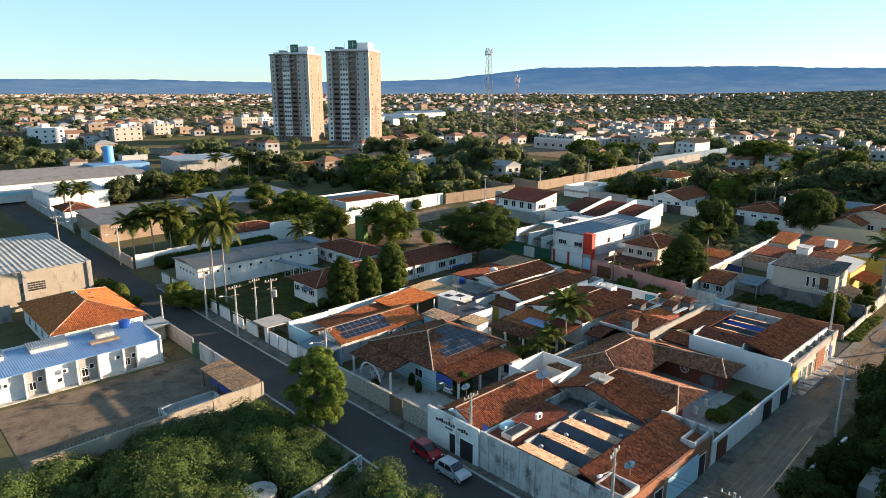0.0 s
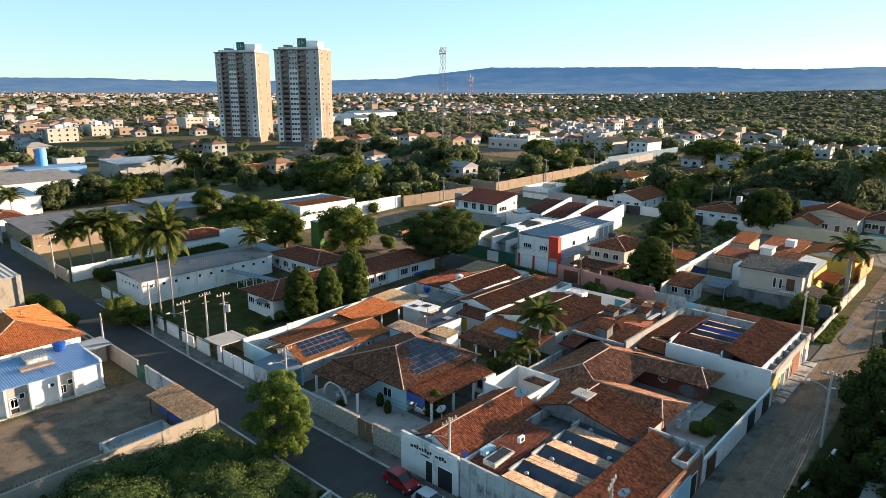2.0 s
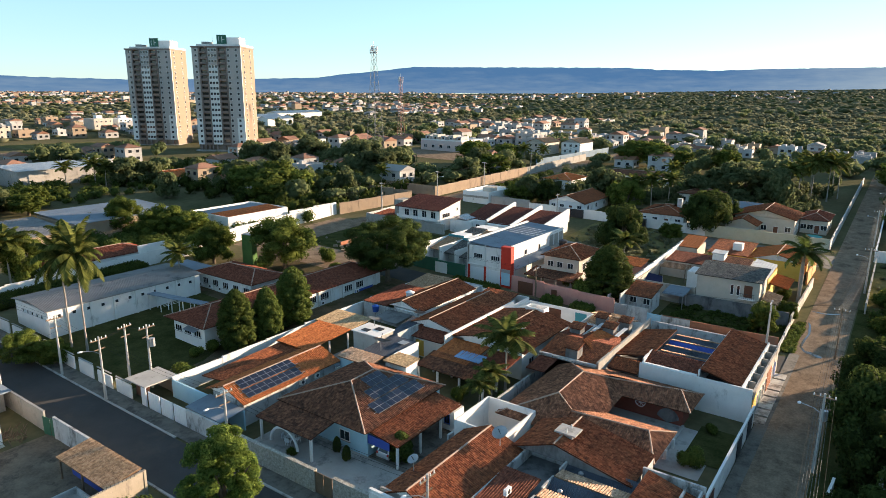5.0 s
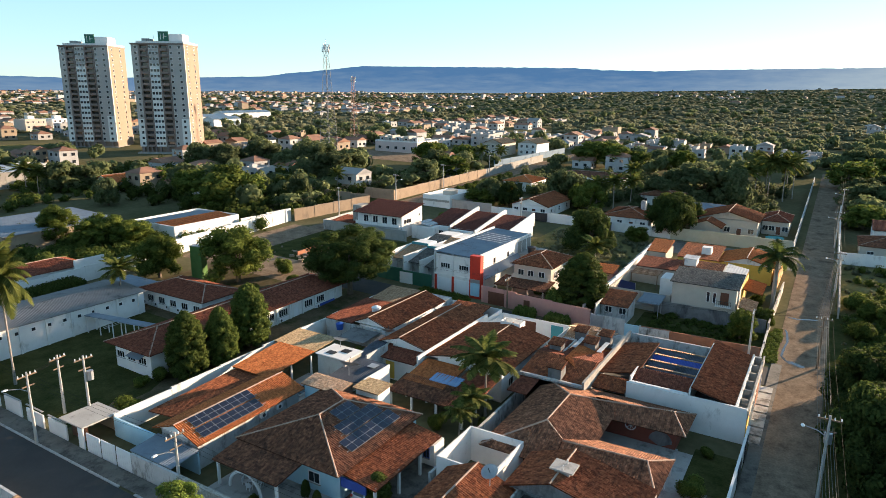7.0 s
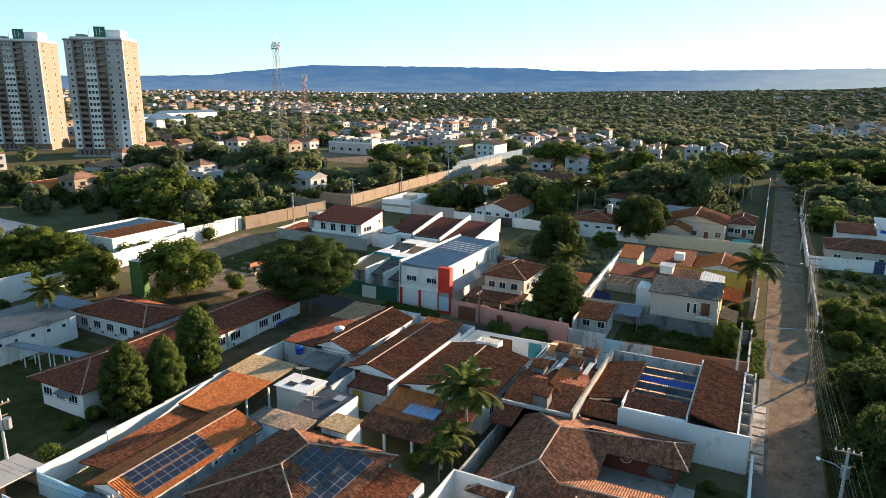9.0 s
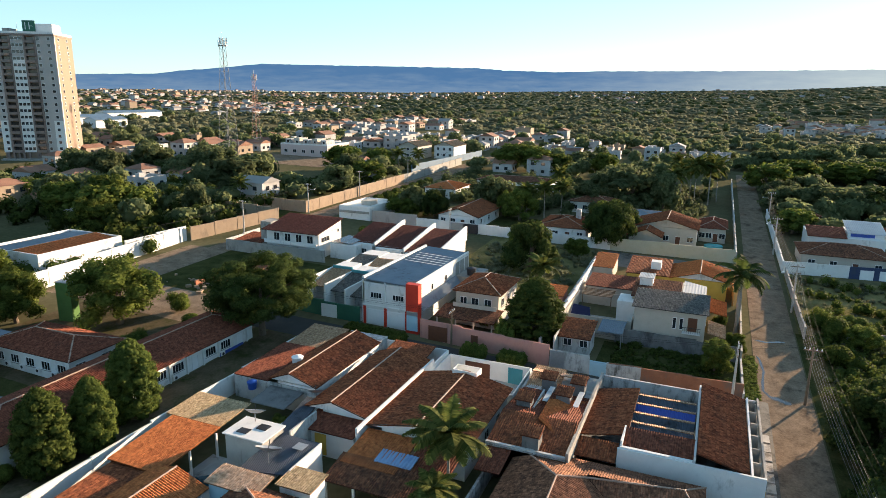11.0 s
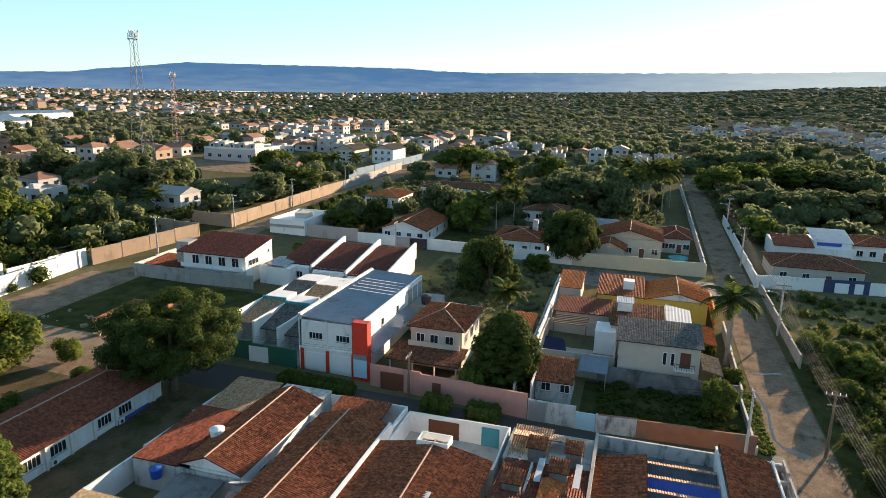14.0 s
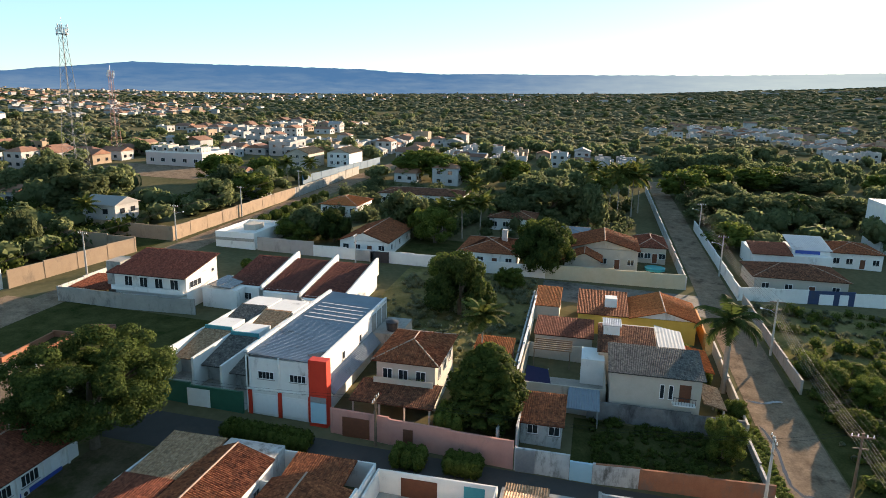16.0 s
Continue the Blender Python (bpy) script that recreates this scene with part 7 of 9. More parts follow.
strip("yard", 100, 112, 98, 131, 0.026, DIRT, "trodden earth with rubble by a school", "yard")
# house behind the pink wall
for y in (64.4, 66.6, 68.6):
    PH.opening(119.8, y, 3.4, 1.1, 1.3, "-x")
for x in (122, 125, 128):
    PH.opening(x, 62.6, 3.4, 1.2, 1.2, "-y")
PH.slope([(114.4, 71.6, 2.7), (114.4, 61.6, 2.7), (119.6, 61.6, 3.3), (119.6, 71.6, 3.3)], TILE_OLD, label="dark tiled porch roof")
for y in (62.0, 65.0, 68.0, 71.2):
    PH.post(114.8, y, 2.7, 0.1, CREAM)
part("balcony_rail", Shape().box(118.6, 118.75, 62.6, 70.0, PH.g + 3.3, PH.g + 4.0), CREAM, PH.ob)
PH.slope([(133.5, 60.5, 2.6), (133.5, 55.0, 2.6), (138.0, 55.0, 3.3), (138.0, 60.5, 3.3)], TILE_NEW, label="orange tiled outbuilding roof")
PH.block(134.0, 137.8, 55.2, 60.3, 2.6, PINK)
g_ = thing("garage_gate", "dark brown garage gate in the pink wall", "gate", (111.5, 69.6, gz(111, 70)))
part("leaf", Shape().box(111.42, 111.52, 68.0, 71.2, gz(111, 70) + 0.05, gz(111, 70) + 2.4), DOORBROWN, g_)
g_ = thing("gate", "narrow brown door in the pink wall", "gate", (111.2, 63.4, gz(111, 63)))
part("leaf", Shape().box(110.98, 111.08, 62.9, 64.0, gz(111, 63) + 0.05, gz(111, 63) + 2.3), DOORBROWN, g_)
wall_line([(113.4, 54.0), (163, 54.6)], 2.6, OLDWHITE, label="stained white wall between gardens")
# small house at the pink wall's end
SM = House("house", "small white house with brown lean-to tile roof", "house", 118, 50)
SM.block(116.0, 120.8, 47.2, 51.7, 3.0, OLDWHITE)
SM.block(113.4, 121.2, 51.8, 52.0, 3.3, OLDWHITE)
SM.slope([(115.2, 51.9, 2.9), (115.2, 46.9, 2.9), (121.2, 46.9, 4.0), (121.2, 51.9, 4.0)], TILE_MID)
for y in (48.0, 50.4):
    SM.opening(116.0, y, 1.4, 1.1, 1.0, "-x")
SM.slope([(120.9, 46.9, 2.5), (120.9, 43.1, 2.5), (126.0, 43.1, 2.8), (126.0, 46.9, 2.8)], ZINC, 0.3, label="grey sheet canopy")
for x in (121.2, 123.4):
    SM.post(x, 43.3, 2.5, 0.07, METALGREY)
wall_line([(110.6, 51.6), (110.5, 46.0)], 2.7, OLDWHITE, label="whitewashed wall with a grey metal gate")
wall_line([(110.5, 45.9), (110.5, 43.7)], 2.1, LBLUE, label="pale blue sheet gate between walls")
g_ = thing("gate", "grey sheet-metal gate with barred top", "gate", (110.4, 50, gz(110, 50)))
part("leaf", Shape().box(110.32, 110.42, 49.6, 51.6, gz(110, 50) + 0.05, gz(110, 50) + 2.6), METALGREY, g_)
# cream two-storey house with its terraces
gB = BG.g
for y in (39.0, 38.0):
    BG.opening(124.8, y - 3.0, 3.4, 0.42, 1.7, "-x", bars=0, sill=False)
BG.opening(124.8, 33.4, 3.3, 1.2, 2.0, "-x", "door", DOORBROWN, DOORBROWN, 1, False)
part("balcony", Shape().box(123.9, 124.8, 32.2, 34.8, gB + 3.0, gB + 3.15), WHITE, BG.ob)
for k in range(9):
    part("baluster", Shape().box(123.92, 123.96, 32.25 + k * 0.31, 32.29 + k * 0.31, gB + 3.15, gB + 4.0), METALDARK, BG.ob)
part("handrail", Shape().box(123.9, 123.98, 32.2, 34.8, gB + 4.0, gB + 4.06), METALDARK, BG.ob)
for y in (33.0, 34.0):
    BG.opening(124.8, y, 1.2, 0.6, 0.6, "-x", bars=0)
BG.opening(128.0, 31.6, 3.6, 0.9, 1.2, "-y")
BG.slope([(124.6, 31.2, 3.4), (131.0, 31.2, 3.4), (131.0, 28.6, 2.8), (124.6, 28.6, 2.8)], TILE_TAN, label="pale tile side canopy")
BG.post(124.8, 28.9, 2.8, 0.1, CREAM)
BG.post(130.8, 28.9, 2.8, 0.1, CREAM)
wall_line([(124.0, 44.4), (124.2, 26.6)], 2.3, DARKCONC, label="blackened retaining wall below a house")
BG.block(124.4, 133.0, 42.2, 52.6, 0.9, CONC, name="terrace")
BG.ring(126, 140, 42.4, 53.4, 3.0, CREAM, 0.2)
BG.block(132.0, 136.5, 42.6, 45.6, 4.4, WHITE)
PR = thing("pergola", "brown timber pergola on a terrace", "pergola", (139, 50, gz(139, 50)))
for k in range(6):
    part("slat", Shape().box(136.6 + 0.8 * k, 136.72 + 0.8 * k, 47.0, 52.4, gz(139, 50) + 2.6, gz(139, 50) + 2.75), TIMBER, PR)
for x in (136.6, 140.6):
    for y in (47.2, 52.2):
        part("post", Shape().obox(x + 0.05, y, gz(139, 50), gz(139, 50) + 2.6, 0.14, 0.14), TIMBER, PR)
AW = thing("sunshade", "dark blue fabric sunshade on a terrace", "sunshade", (129.0, 50.4, gz(129, 50)))
part("fabric", Shape().face(((127.4, 52.6, gz(129, 50) + 1.2), (127.4, 49.0, gz(129, 50) + 1.2), (130.6, 49.8, gz(129, 50) + 2.6), (130.6, 52.6, gz(129, 50) + 2.9))).face(((127.4, 52.6, gz(129, 50) + 1.16), (130.6, 52.6, gz(129, 50) + 2.86), (130.6, 49.8, gz(129, 50) + 2.56), (127.4, 49.0, gz(129, 50) + 1.16))), mat("navy_fabric", ((0.012, 0.015, 0.05), (0.02, 0.024, 0.07)), 0.9, 2.0), AW)
part("pole", Shape().tube([(130.6, 49.8, gz(129, 50)), (130.6, 49.8, gz(129, 50) + 2.7)], [0.05, 0.05], 6), METALGREY, AW)
MH = House("house", "cream house with brown tile roofs and roof tank", "house", 140, 38)
MH.block(134.0, 146.0, 34.0, 43.4, 4.6, CREAM)
MH.slope([(133.6, 43.6, 4.7), (133.6, 35.8, 4.7), (142.0, 35.8, 5.8), (142.0, 43.6, 5.8)], TILE_OLD)
MH.slope([(134.4, 35.6, 5.0), (134.4, 31.8, 4.4), (144.0, 31.8, 4.8), (144.0, 35.6, 5.6)], WHITESHEET, 0.5, 0.04, label="white sheet roof over a stair")
MH.block(134.2, 144.0, 31.8, 35.6, 4.2, YELLOW)
MH.slope([(134.6, 31.6, 3.4), (142.6, 31.6, 3.4), (142.6, 28.4, 2.8), (134.6, 28.4, 2.8)], TILE_NEW)
MH.block(138.6, 141.2, 40.6, 42.8, 6.8, WHITE, name="tank_box", z0=4)
MH.slope([(138.4, 43.0, 6.8), (138.4, 40.4, 6.8), (141.4, 40.4, 6.9), (141.4, 43.0, 6.9)], WHITESHEET, 0.25)
MH.opening(134.0, 38.5, 1.6, 1.2, 1.0, "-x")
MH.slope([(142.2, 52.8, 3.1), (142.2, 44.0, 3.1), (149.4, 44.0, 3.7), (149.4, 52.8, 3.7)], TILE_BROWN)
MH.block(142.4, 149.2, 44.2, 52.6, 3.0, CREAM)
YH = House("house", "ochre yellow house with brown tile roofs", "house", 157, 38)
YH.block(152.0, 162.4, 28.4, 46.6, 3.3, YELLOW)
YH.gable(152.0, 162.4, 28.2, 38.2, 3.4, 4.8, "x", TILE_NEW, over=0.5)
YH.slope([(151.6, 46.8, 3.4), (151.6, 38.6, 3.4), (162.6, 38.6, 4.3), (162.6, 46.8, 4.3)], TILE_MID)
YH.slope([(155.0, 54.0, 3.0), (155.0, 49.6, 3.0), (163.0, 49.6, 4.2), (163.0, 54.0, 4.2)], TILE_NEW, label="steep orange garage roof")
YH.block(155.2, 162.8, 49.8, 53.8, 3.0, CREAM)
YH.block(155, 157, 40.5, 42.4, 5.2, WHITE, name="tank_box", z0=3.4)
wall_line([(150.6, 27.2), (163.0, 27.0)], 2.6, ORANGEP, label="orange painted garden wall")
wall_line([(124.0, 53.6), (163.4, 54.0)], 3.0, WHITE, label="high white wall beside an empty lot")
strip("lawn", 132, 177.0, 55, 82, 0.045, DRYGRASS, "dry grass on a walled empty lot", "lawn")
strip("lawn", 112, 123.5, 26.5, 46, 0.03, GRASS, "dry weeds on an empty lot", "lawn")
strip("lawn", 111.8, 128, 24.2, 25.6, 0.06, GRASS, "green verge along the brick wall", "lawn")
# darker grass colour stands in for the shade up to x 141
strip("lawn", 44, 141, -14, 17.6, 0.03, GRASS, "rough grass coloured dark as shade beside the dirt road", "lawn")
strip("lawn", 141, 178, -14, 17.0, 0.03, DRYGRASS, "dry overgrown vacant lot", "lawn")

# ---- third block: walled houses among trees ----
def plain_house(x0, x1, y0, y1, h, zr, axis, tile, paint, label, hip=True, windows=4):
    q = House("house", label, "house", (x0 + x1) / 2, (y0 + y1) / 2)
    q.block(x0, x1, y0, y1, h, paint)
    if hip:
        q.hip(x0, x1, y0, y1, h + 0.1, zr, axis, tile)
    else:
        q.gable(x0, x1, y0, y1, h + 0.1, zr, axis, tile, over=0.5, ends=paint)
    for k in range(windows):
        y = y0 + (y1 - y0) * (k + 0.5) / windows
        if k % 3 == 1:
            q.door(x0, y, 1.1, 2.1, "-x")
        else:
            q.opening(x0, y, 1.0, 1.3, 1.2, "-x", bars=1)
    for k in range(3):
        q.opening(x0 + (x1 - x0) * (k + 0.5) / 3, y0, 1.0, 1.2, 1.1, "-y", bars=1)
    return q


R1 = plain_house(181.6, 200, 88.6, 99.6, 3.0, 5.0, "x", TILE_MID, WHITE, "white house with tiled gable roof and arched porch", False)
R2 = plain_house(182, 197, 60.4, 72.6, 3.1, 5.0, "y", TILE_MID, WHITE, "white house with hipped tile roof and blue doors")
R2.block(190.0, 191.2, 63.4, 64.6, 6.6, OLDWHITE, name="chimney", z0=3.5)
R3 = plain_house(190.6, 204, 35.2, 49.4, 4.2, 6.3, "x", TILE_MID, CREAM, "cream house with stepped tile roofs and arched windows", False, 5)
R3.gable(184.2, 190.6, 43.0, 50.6, 3.0, 4.6, "x", TILE_MID, over=0.4, mid=46.4, ends=CREAM)
R3.block(184.6, 190.6, 43.2, 50.4, 3.0, CREAM)
R4 = plain_house(199, 211, 28.6, 34.9, 3.4, 5.0, "x", TILE_BROWN, CREAM, "cream house with brown tile roof")
R0 = House("house", "low white flat-roofed house with parapets", "house", 180, 118)
R0.block(177.0, 192, 118, 127.6, 3.0, WHITE)
R0.ring(177.0, 192, 118, 127.6, 3.7, WHITE, 0.25, 3.0)
R0.block(176.7, 177.0, 118.2, 127.4, 2.4, CONC, name="grey_band", z0=1.8)
R0.block(183, 187, 121, 124, 4.3, CREAM, z0=3.0, name="tank_box")
R5 = plain_house(217, 230, 109, 119.6, 3.0, 4.8, "x", TILE_NEW, WHITE, "white house with orange tile roof behind a wall")
R6 = plain_house(240, 252, 84, 110, 3.4, 4.8, "y", TILE_OLD, WHITE, "long low house with dark veranda roof", True, 7)
R7 = plain_house(218, 228, 60, 72, 3.2, 4.8, "y", TILE_OLD, WHITE, "low house with dark tile roof among palms")
R8 = plain_house(206, 216, 46, 56, 3.0, 4.2, "x", ZINC, WHITE, "low house with pale sheet roof")
strip("lawn", 180, 202, 73, 88, 0.03, GRASS, "small front lawn behind a white wall", "lawn")
pl2 = thing("swimming_pool", "turquoise plastic garden pool", "pool", (194.0, 31.2, gz(194, 31)))
part("water", Shape().tube([(194.0, 31.2, gz(194, 31)), (194.0, 31.2, gz(194, 31) + 0.5)], [2.2, 2.2], 18), mat("turquoise_water", ((0.06, 0.4, 0.42), (0.08, 0.5, 0.5)), 0.1, 0.5, bump=0), pl2)
for y, m in ((92.5, METALGREY), (71.0, METALDARK), (89.0, METALDARK)):
    g_ = thing("garage_gate", "dark garage gate in a white street wall", "gate", (177.9, y, gz(178, y)))
    part("leaf", Shape().box(177.3, 177.55 + (0.3 if y > 90 else 0.7), y - 2, y + 2, gz(178, y) + 0.05, gz(178, y) + 2.4), m, g_)
wall_line([(181.6, 26.3), (300, 26.5)], 2.4, OLDWHITE, label="long pale wall beside the dirt road")
# ---- right of the dirt road ----
wall_line([(178.4, 17.0), (240, 17.2)], 2.6, WHITE, label="white wall beside the dirt road")
wall_line([(178.4, 17.0), (181.0, 4.0)], 2.6, WHITE, label="white garden wall")
wall_line([(181.0, 4.0), (182.4, -4.5)], 2.6, NAVY, label="navy blue wall with pale gates")
wall_line([(182.4, -4.5), (186, -30)], 2.6, WHITE, label="white garden wall")
g_ = thing("garage_gate", "pale gate in a navy blue wall", "gate", (181.4, 0.5, gz(181, 0)))
part("leaf", Shape().obox(181.45, 0.8, gz(181, 0) + 0.05, gz(181, 0) + 2.1, 0.3, 2.6, 0.16), FRAME_W, g_)
part("leaf", Shape().obox(181.95, -2.4, gz(181, 0) + 0.05, gz(181, 0) + 2.1, 0.3, 1.6, 0.16), FRAME_W, g_)
Q1 = plain_house(185, 197, -4, 13, 3.3, 5.2, "y", TILE_OLD, CREAM, "cream house with dark tile roof and solar panels")
Q2 = House("house", "white house with stepped roofs and blue panels", "house", 208, 2)
Q2.block(201, 214, -6, 10, 4.2, WHITE)
Q2.slope([(200.4, 10.4, 4.2), (200.4, 2.0, 4.2), (208, 2.0, 5.6), (208, 10.4, 5.6)], TILE_BROWN)
Q2.slope([(203.0, 1.8, 5.2), (203.0, -6.4, 5.2), (212, -6.4, 6.8), (212, 1.8, 6.8)], WHITESHEET, 0.4)
Q2.block(203.4, 211.6, -6, 1.6, 5.2, WHITE)
part("blue_panel", Shape().box(203.3, 203.4, -4, 1.0, Q2.g + 4.3, Q2.g + 5.1), BLUEP, Q2.ob)
Q3 = plain_house(212, 224, -20, -9, 3.4, 5.0, "x", TILE_MID, WHITE, "white house with tile roof beyond a wall")
Q4 = House("apartment_block", "tall plain white block with tiny windows", "building", 236, -30)
Q4.block(230, 242, -38, -26, 12.5, WHITE)
for k in range(3):
    for j in range(3):
        Q4.opening(230, -36 + 4 * k, 2.5 + 3.3 * j, 0.7, 0.6, "-x", bars=0)
Q5 = plain_house(232, 240, 4, 12, 3.0, 4.4, "x", TILE_MID, LBLUE, "pale blue house by the dirt road")
wall_line([(139, 16.5), (176.6, 16.6)], 1.9, CONC, label="grey concrete wall beside the dirt road")
wall_line([(142, 10), (146, -6)], 1.0, DARKCONC, label="low dark wall across the vacant lot")
# corner lot by the dirt road: white wall and grey roofs under trees
LR = House("house", "grey flat-roofed house with white wall under trees", "house", 68, 8)
LR.block(64.0, 78.0, 2.0, 12.0, 3.0, CONC)
wall_line([(62, 16.4), (74, 15.6)], 2.4, WHITE, label="white wall under trees by the dirt road")
# wet track along the verge
WETMUD = mat("wet_mud", ((0.05, 0.042, 0.035), (0.09, 0.074, 0.06)), 0.08, 0.6, bump=0.05, spec=0.6)


def puddle(path, w, label):
    """A thin wandering film of water on the road."""
    s, n = Shape(), len(path)
    ob = thing("puddle", label, "puddle", (*path[0], gz(*path[0])))
    pts = []
    for i in range(n - 1):
        for k in range(6):
            u = k / 6
            pts.append((path[i][0] + (path[i + 1][0] - path[i][0]) * u, path[i][1] + (path[i + 1][1] - path[i][1]) * u))
    pts.append(path[-1])
    for i in range(len(pts) - 1):
        (xa, ya), (xb, yb) = pts[i], pts[i + 1]
        d = math.hypot(xb - xa, yb - ya)
        ox, oy = -(yb - ya) / d, (xb - xa) / d
        q = [w * (0.6 + 0.8 * abs(noise.noise((xx * 0.9, yy * 0.9, 2.0)))) * min(1.0, 0.25 + i / 3, 0.25 + (len(pts) - 1 - j) / 3) for j, (xx, yy) in ((i, (xa, ya)), (i + 1, (xb, yb)))]
        z = lambda x, y: gz(x, y) + 0.05
        s.face(((xa - ox * q[0], ya - oy * q[0], z(xa, ya)), (xb - ox * q[1], yb - oy * q[1], z(xb, yb)), (xb + ox * q[1], yb + oy * q[1], z(xb, yb)), (xa + ox * q[0], ya + oy * q[0], z(xa, ya))))
    part("water", s, WETMUD, ob)


puddle([(134.8, 24.2), (134.5, 22.2), (135.6, 20.4), (135.8, 19.4)], 0.3, "thin wet runnel across the dirt road")
puddle([(128.2, 24.0), (126.8, 23.6), (122.5, 23.2), (119.0, 23.5), (115.8, 23.6), (114.0, 22.8), (113.0, 21.0)], 0.22, "thin wet runnel along the dirt road verge")
puddle([(114.2, 23.0), (113.6, 21.6), (112.8, 20.4)], 0.7, "muddy puddle on the dirt road")

# white town houses that stand out in the middle distance
PB = House("building", "long pale pink flat-roofed building", "building", 300, 210)
PB.block(284, 304, 200, 226, 5.0, mat("pale_pink_render", ((0.5, 0.4, 0.38), (0.6, 0.5, 0.47)), 0.85, 0.2))
PB.ring(284, 304, 200, 226, 5.6, WHITE, 0.3, 5.0)
for k in range(5):
    PB.block(286, 293, 201.5 + 5 * k, 204.5 + 5 * k, 7.4 + 0.5 * (k % 2), CREAM if k % 2 else OLDWHITE, z0=5.0, name="upper_room")
    PB.opening(284, 203 + 5 * k, 1.4, 1.8, 1.4, "-x", bars=1)
    PB.opening(286, 203 + 5 * k, 5.8, 1.2, 1.0, "-x", bars=0)
    PB.opening(286 + 3.6 * k, 200, 1.4, 1.6, 1.3, "-y", bars=0)
strip("yard", 255, 284, 185, 235, 0.05, DIRT, "bare red earth field by a wall", "yard")
wall_line([(262, 146), (330, 140)], 3.0, mat("faded_blue_wall", ((0.13, 0.2, 0.27), (0.19, 0.27, 0.34)), 0.85, 0.5), label="pale blue wall of a town block")
for x, y in ((308, 166), (318, 152)):
    TH = House("town_houses", "pair of white two-storey houses with orange tile roofs", "house", x, y, "twin town houses")
    TH.block(x - 8, x + 8, y - 5, y + 5, 6.0, CREAM if y > 160 else WHITE)
    TH.gable(x - 8, x + 8, y - 5, y + 5, 6.1, 8.0, "x", TILE_TAN, over=0.5, ends=CREAM)
    for k in range(3):
        TH.opening(x - 8, y - 3 + 3 * k, 1.2, 1.1, 1.2, "-x")
        TH.opening(x - 8, y - 3 + 3 * k, 4.0, 1.1, 1.2, "-x")
APTS = [(97, 437, 9), (136, 424, 8), (152, 458, 7), (168, 452, 7.5), (238, 468, 9), (256, 470, 8.5)]
for i, (x, y, h) in enumerate(APTS):
    q = House("apartment_block", "pale low apartment block with rows of windows", "building", x, y, "apartment blocks")
    w = 16 if i < 2 else 13
    q.block(x - w / 2, x + w / 2, y - 7, y + 7, h, WHITE if i in (0, 5) else CREAM)
    q.block(x - 2, x + 2, y - 2, y + 2, h + 2, WHITE, name="stair_head", z0=h)
    for k in range(4):
        for j in range(3):
            q.opening(x - w / 2 + 1.8 + k * (w - 3.6) / 3, y - 7, 0.9 + 2.8 * j, 1.1, 1.1, "-y", bars=0, sill=False)
WAREHOUSES = [(462, 520, 60, 14), (420, 560, 40, 12), (380, 470, 30, 12), (360, 430, 26, 12)]
for x, y, w, d in WAREHOUSES:
    q = House("warehouse", "long white warehouse with pale sheet roof", "warehouse", x, y, "far warehouses")
    q.block(x - w / 2, x + w / 2, y - d / 2, y + d / 2, 6, WHITE)
    q.gable(x - w / 2, x + w / 2, y - d / 2, y + d / 2, 6.1, 8, "x", WHITESHEET, over=0.5, ridge=False)


# ---- plants ----
def ico(subdivisions):
    bm = bmesh.new()
    bmesh.ops.create_icosphere(bm, subdivisions=subdivisions, radius=1.0)
    out = np.array([v.co[:] for v in bm.verts]), np.array([[v.index for v in f.verts] for f in bm.faces])
    bm.free()
    return out


ICO = {1: ico(1), 2: ico(2)}


def quads_mesh(name, centres, normals, size, material, aspect=1.0, rs=None, core=None, fill=0.86):
    """Many small leaf sprays, each a bent pair of triangles, as one mesh; core: the ellipsoids of inner foliage that they cover."""
    rs = rs or np.random.RandomState(1)
    n = len(centres)
    nrm = normals / np.maximum(np.linalg.norm(normals, axis=1, keepdims=True), 1e-6)
    ref = rs.normal(size=(n, 3))
    u = np.cross(nrm, ref)
    u /= np.maximum(np.linalg.norm(u, axis=1, keepdims=True), 1e-6)
    w = np.cross(nrm, u)
    s = (size * rs.uniform(0.6, 1.35, n))[:, None]
    bend = nrm * s * 0.25
    v = np.stack([centres - u * s * 0.5, centres + w * s * 0.4 * aspect + bend, centres + u * s * 0.5, centres - w * s * 0.4 * aspect + bend], 1).reshape(-1, 3)
    idx, start = np.arange(4 * n, dtype=np.int32), np.arange(0, 4 * n, 4, dtype=np.int32)
    if core is not None:
        A = np.array(core)
        bv, bf = ICO[2 if len(A) < 40 else 1]
        rough = fill * (1 + rs.uniform(-0.16, 0.12, (len(A), len(bv), 1)))
        cv = (A[:, None, :3] + bv[None] * A[:, None, 3:6] * rough).reshape(-1, 3)
        cf = (bf[None] + (np.arange(len(A)) * len(bv))[:, None, None] + 4 * n).reshape(-1)
        v = np.concatenate([v, cv])
        start = np.concatenate([start, 4 * n + np.arange(0, len(cf), 3)]).astype(np.int32)
        idx = np.concatenate([idx, cf]).astype(np.int32)
    me = bpy.data.meshes.new(name)
    me.vertices.add(len(v))
    me.vertices.foreach_set("co", v.ravel().astype(np.float32))
    me.loops.add(len(idx))
    me.loops.foreach_set("vertex_index", idx)
    me.polygons.add(len(start))
    me.polygons.foreach_set("loop_start", start)
    me.materials.append(material)
    me.update(calc_edges=True)
    return me


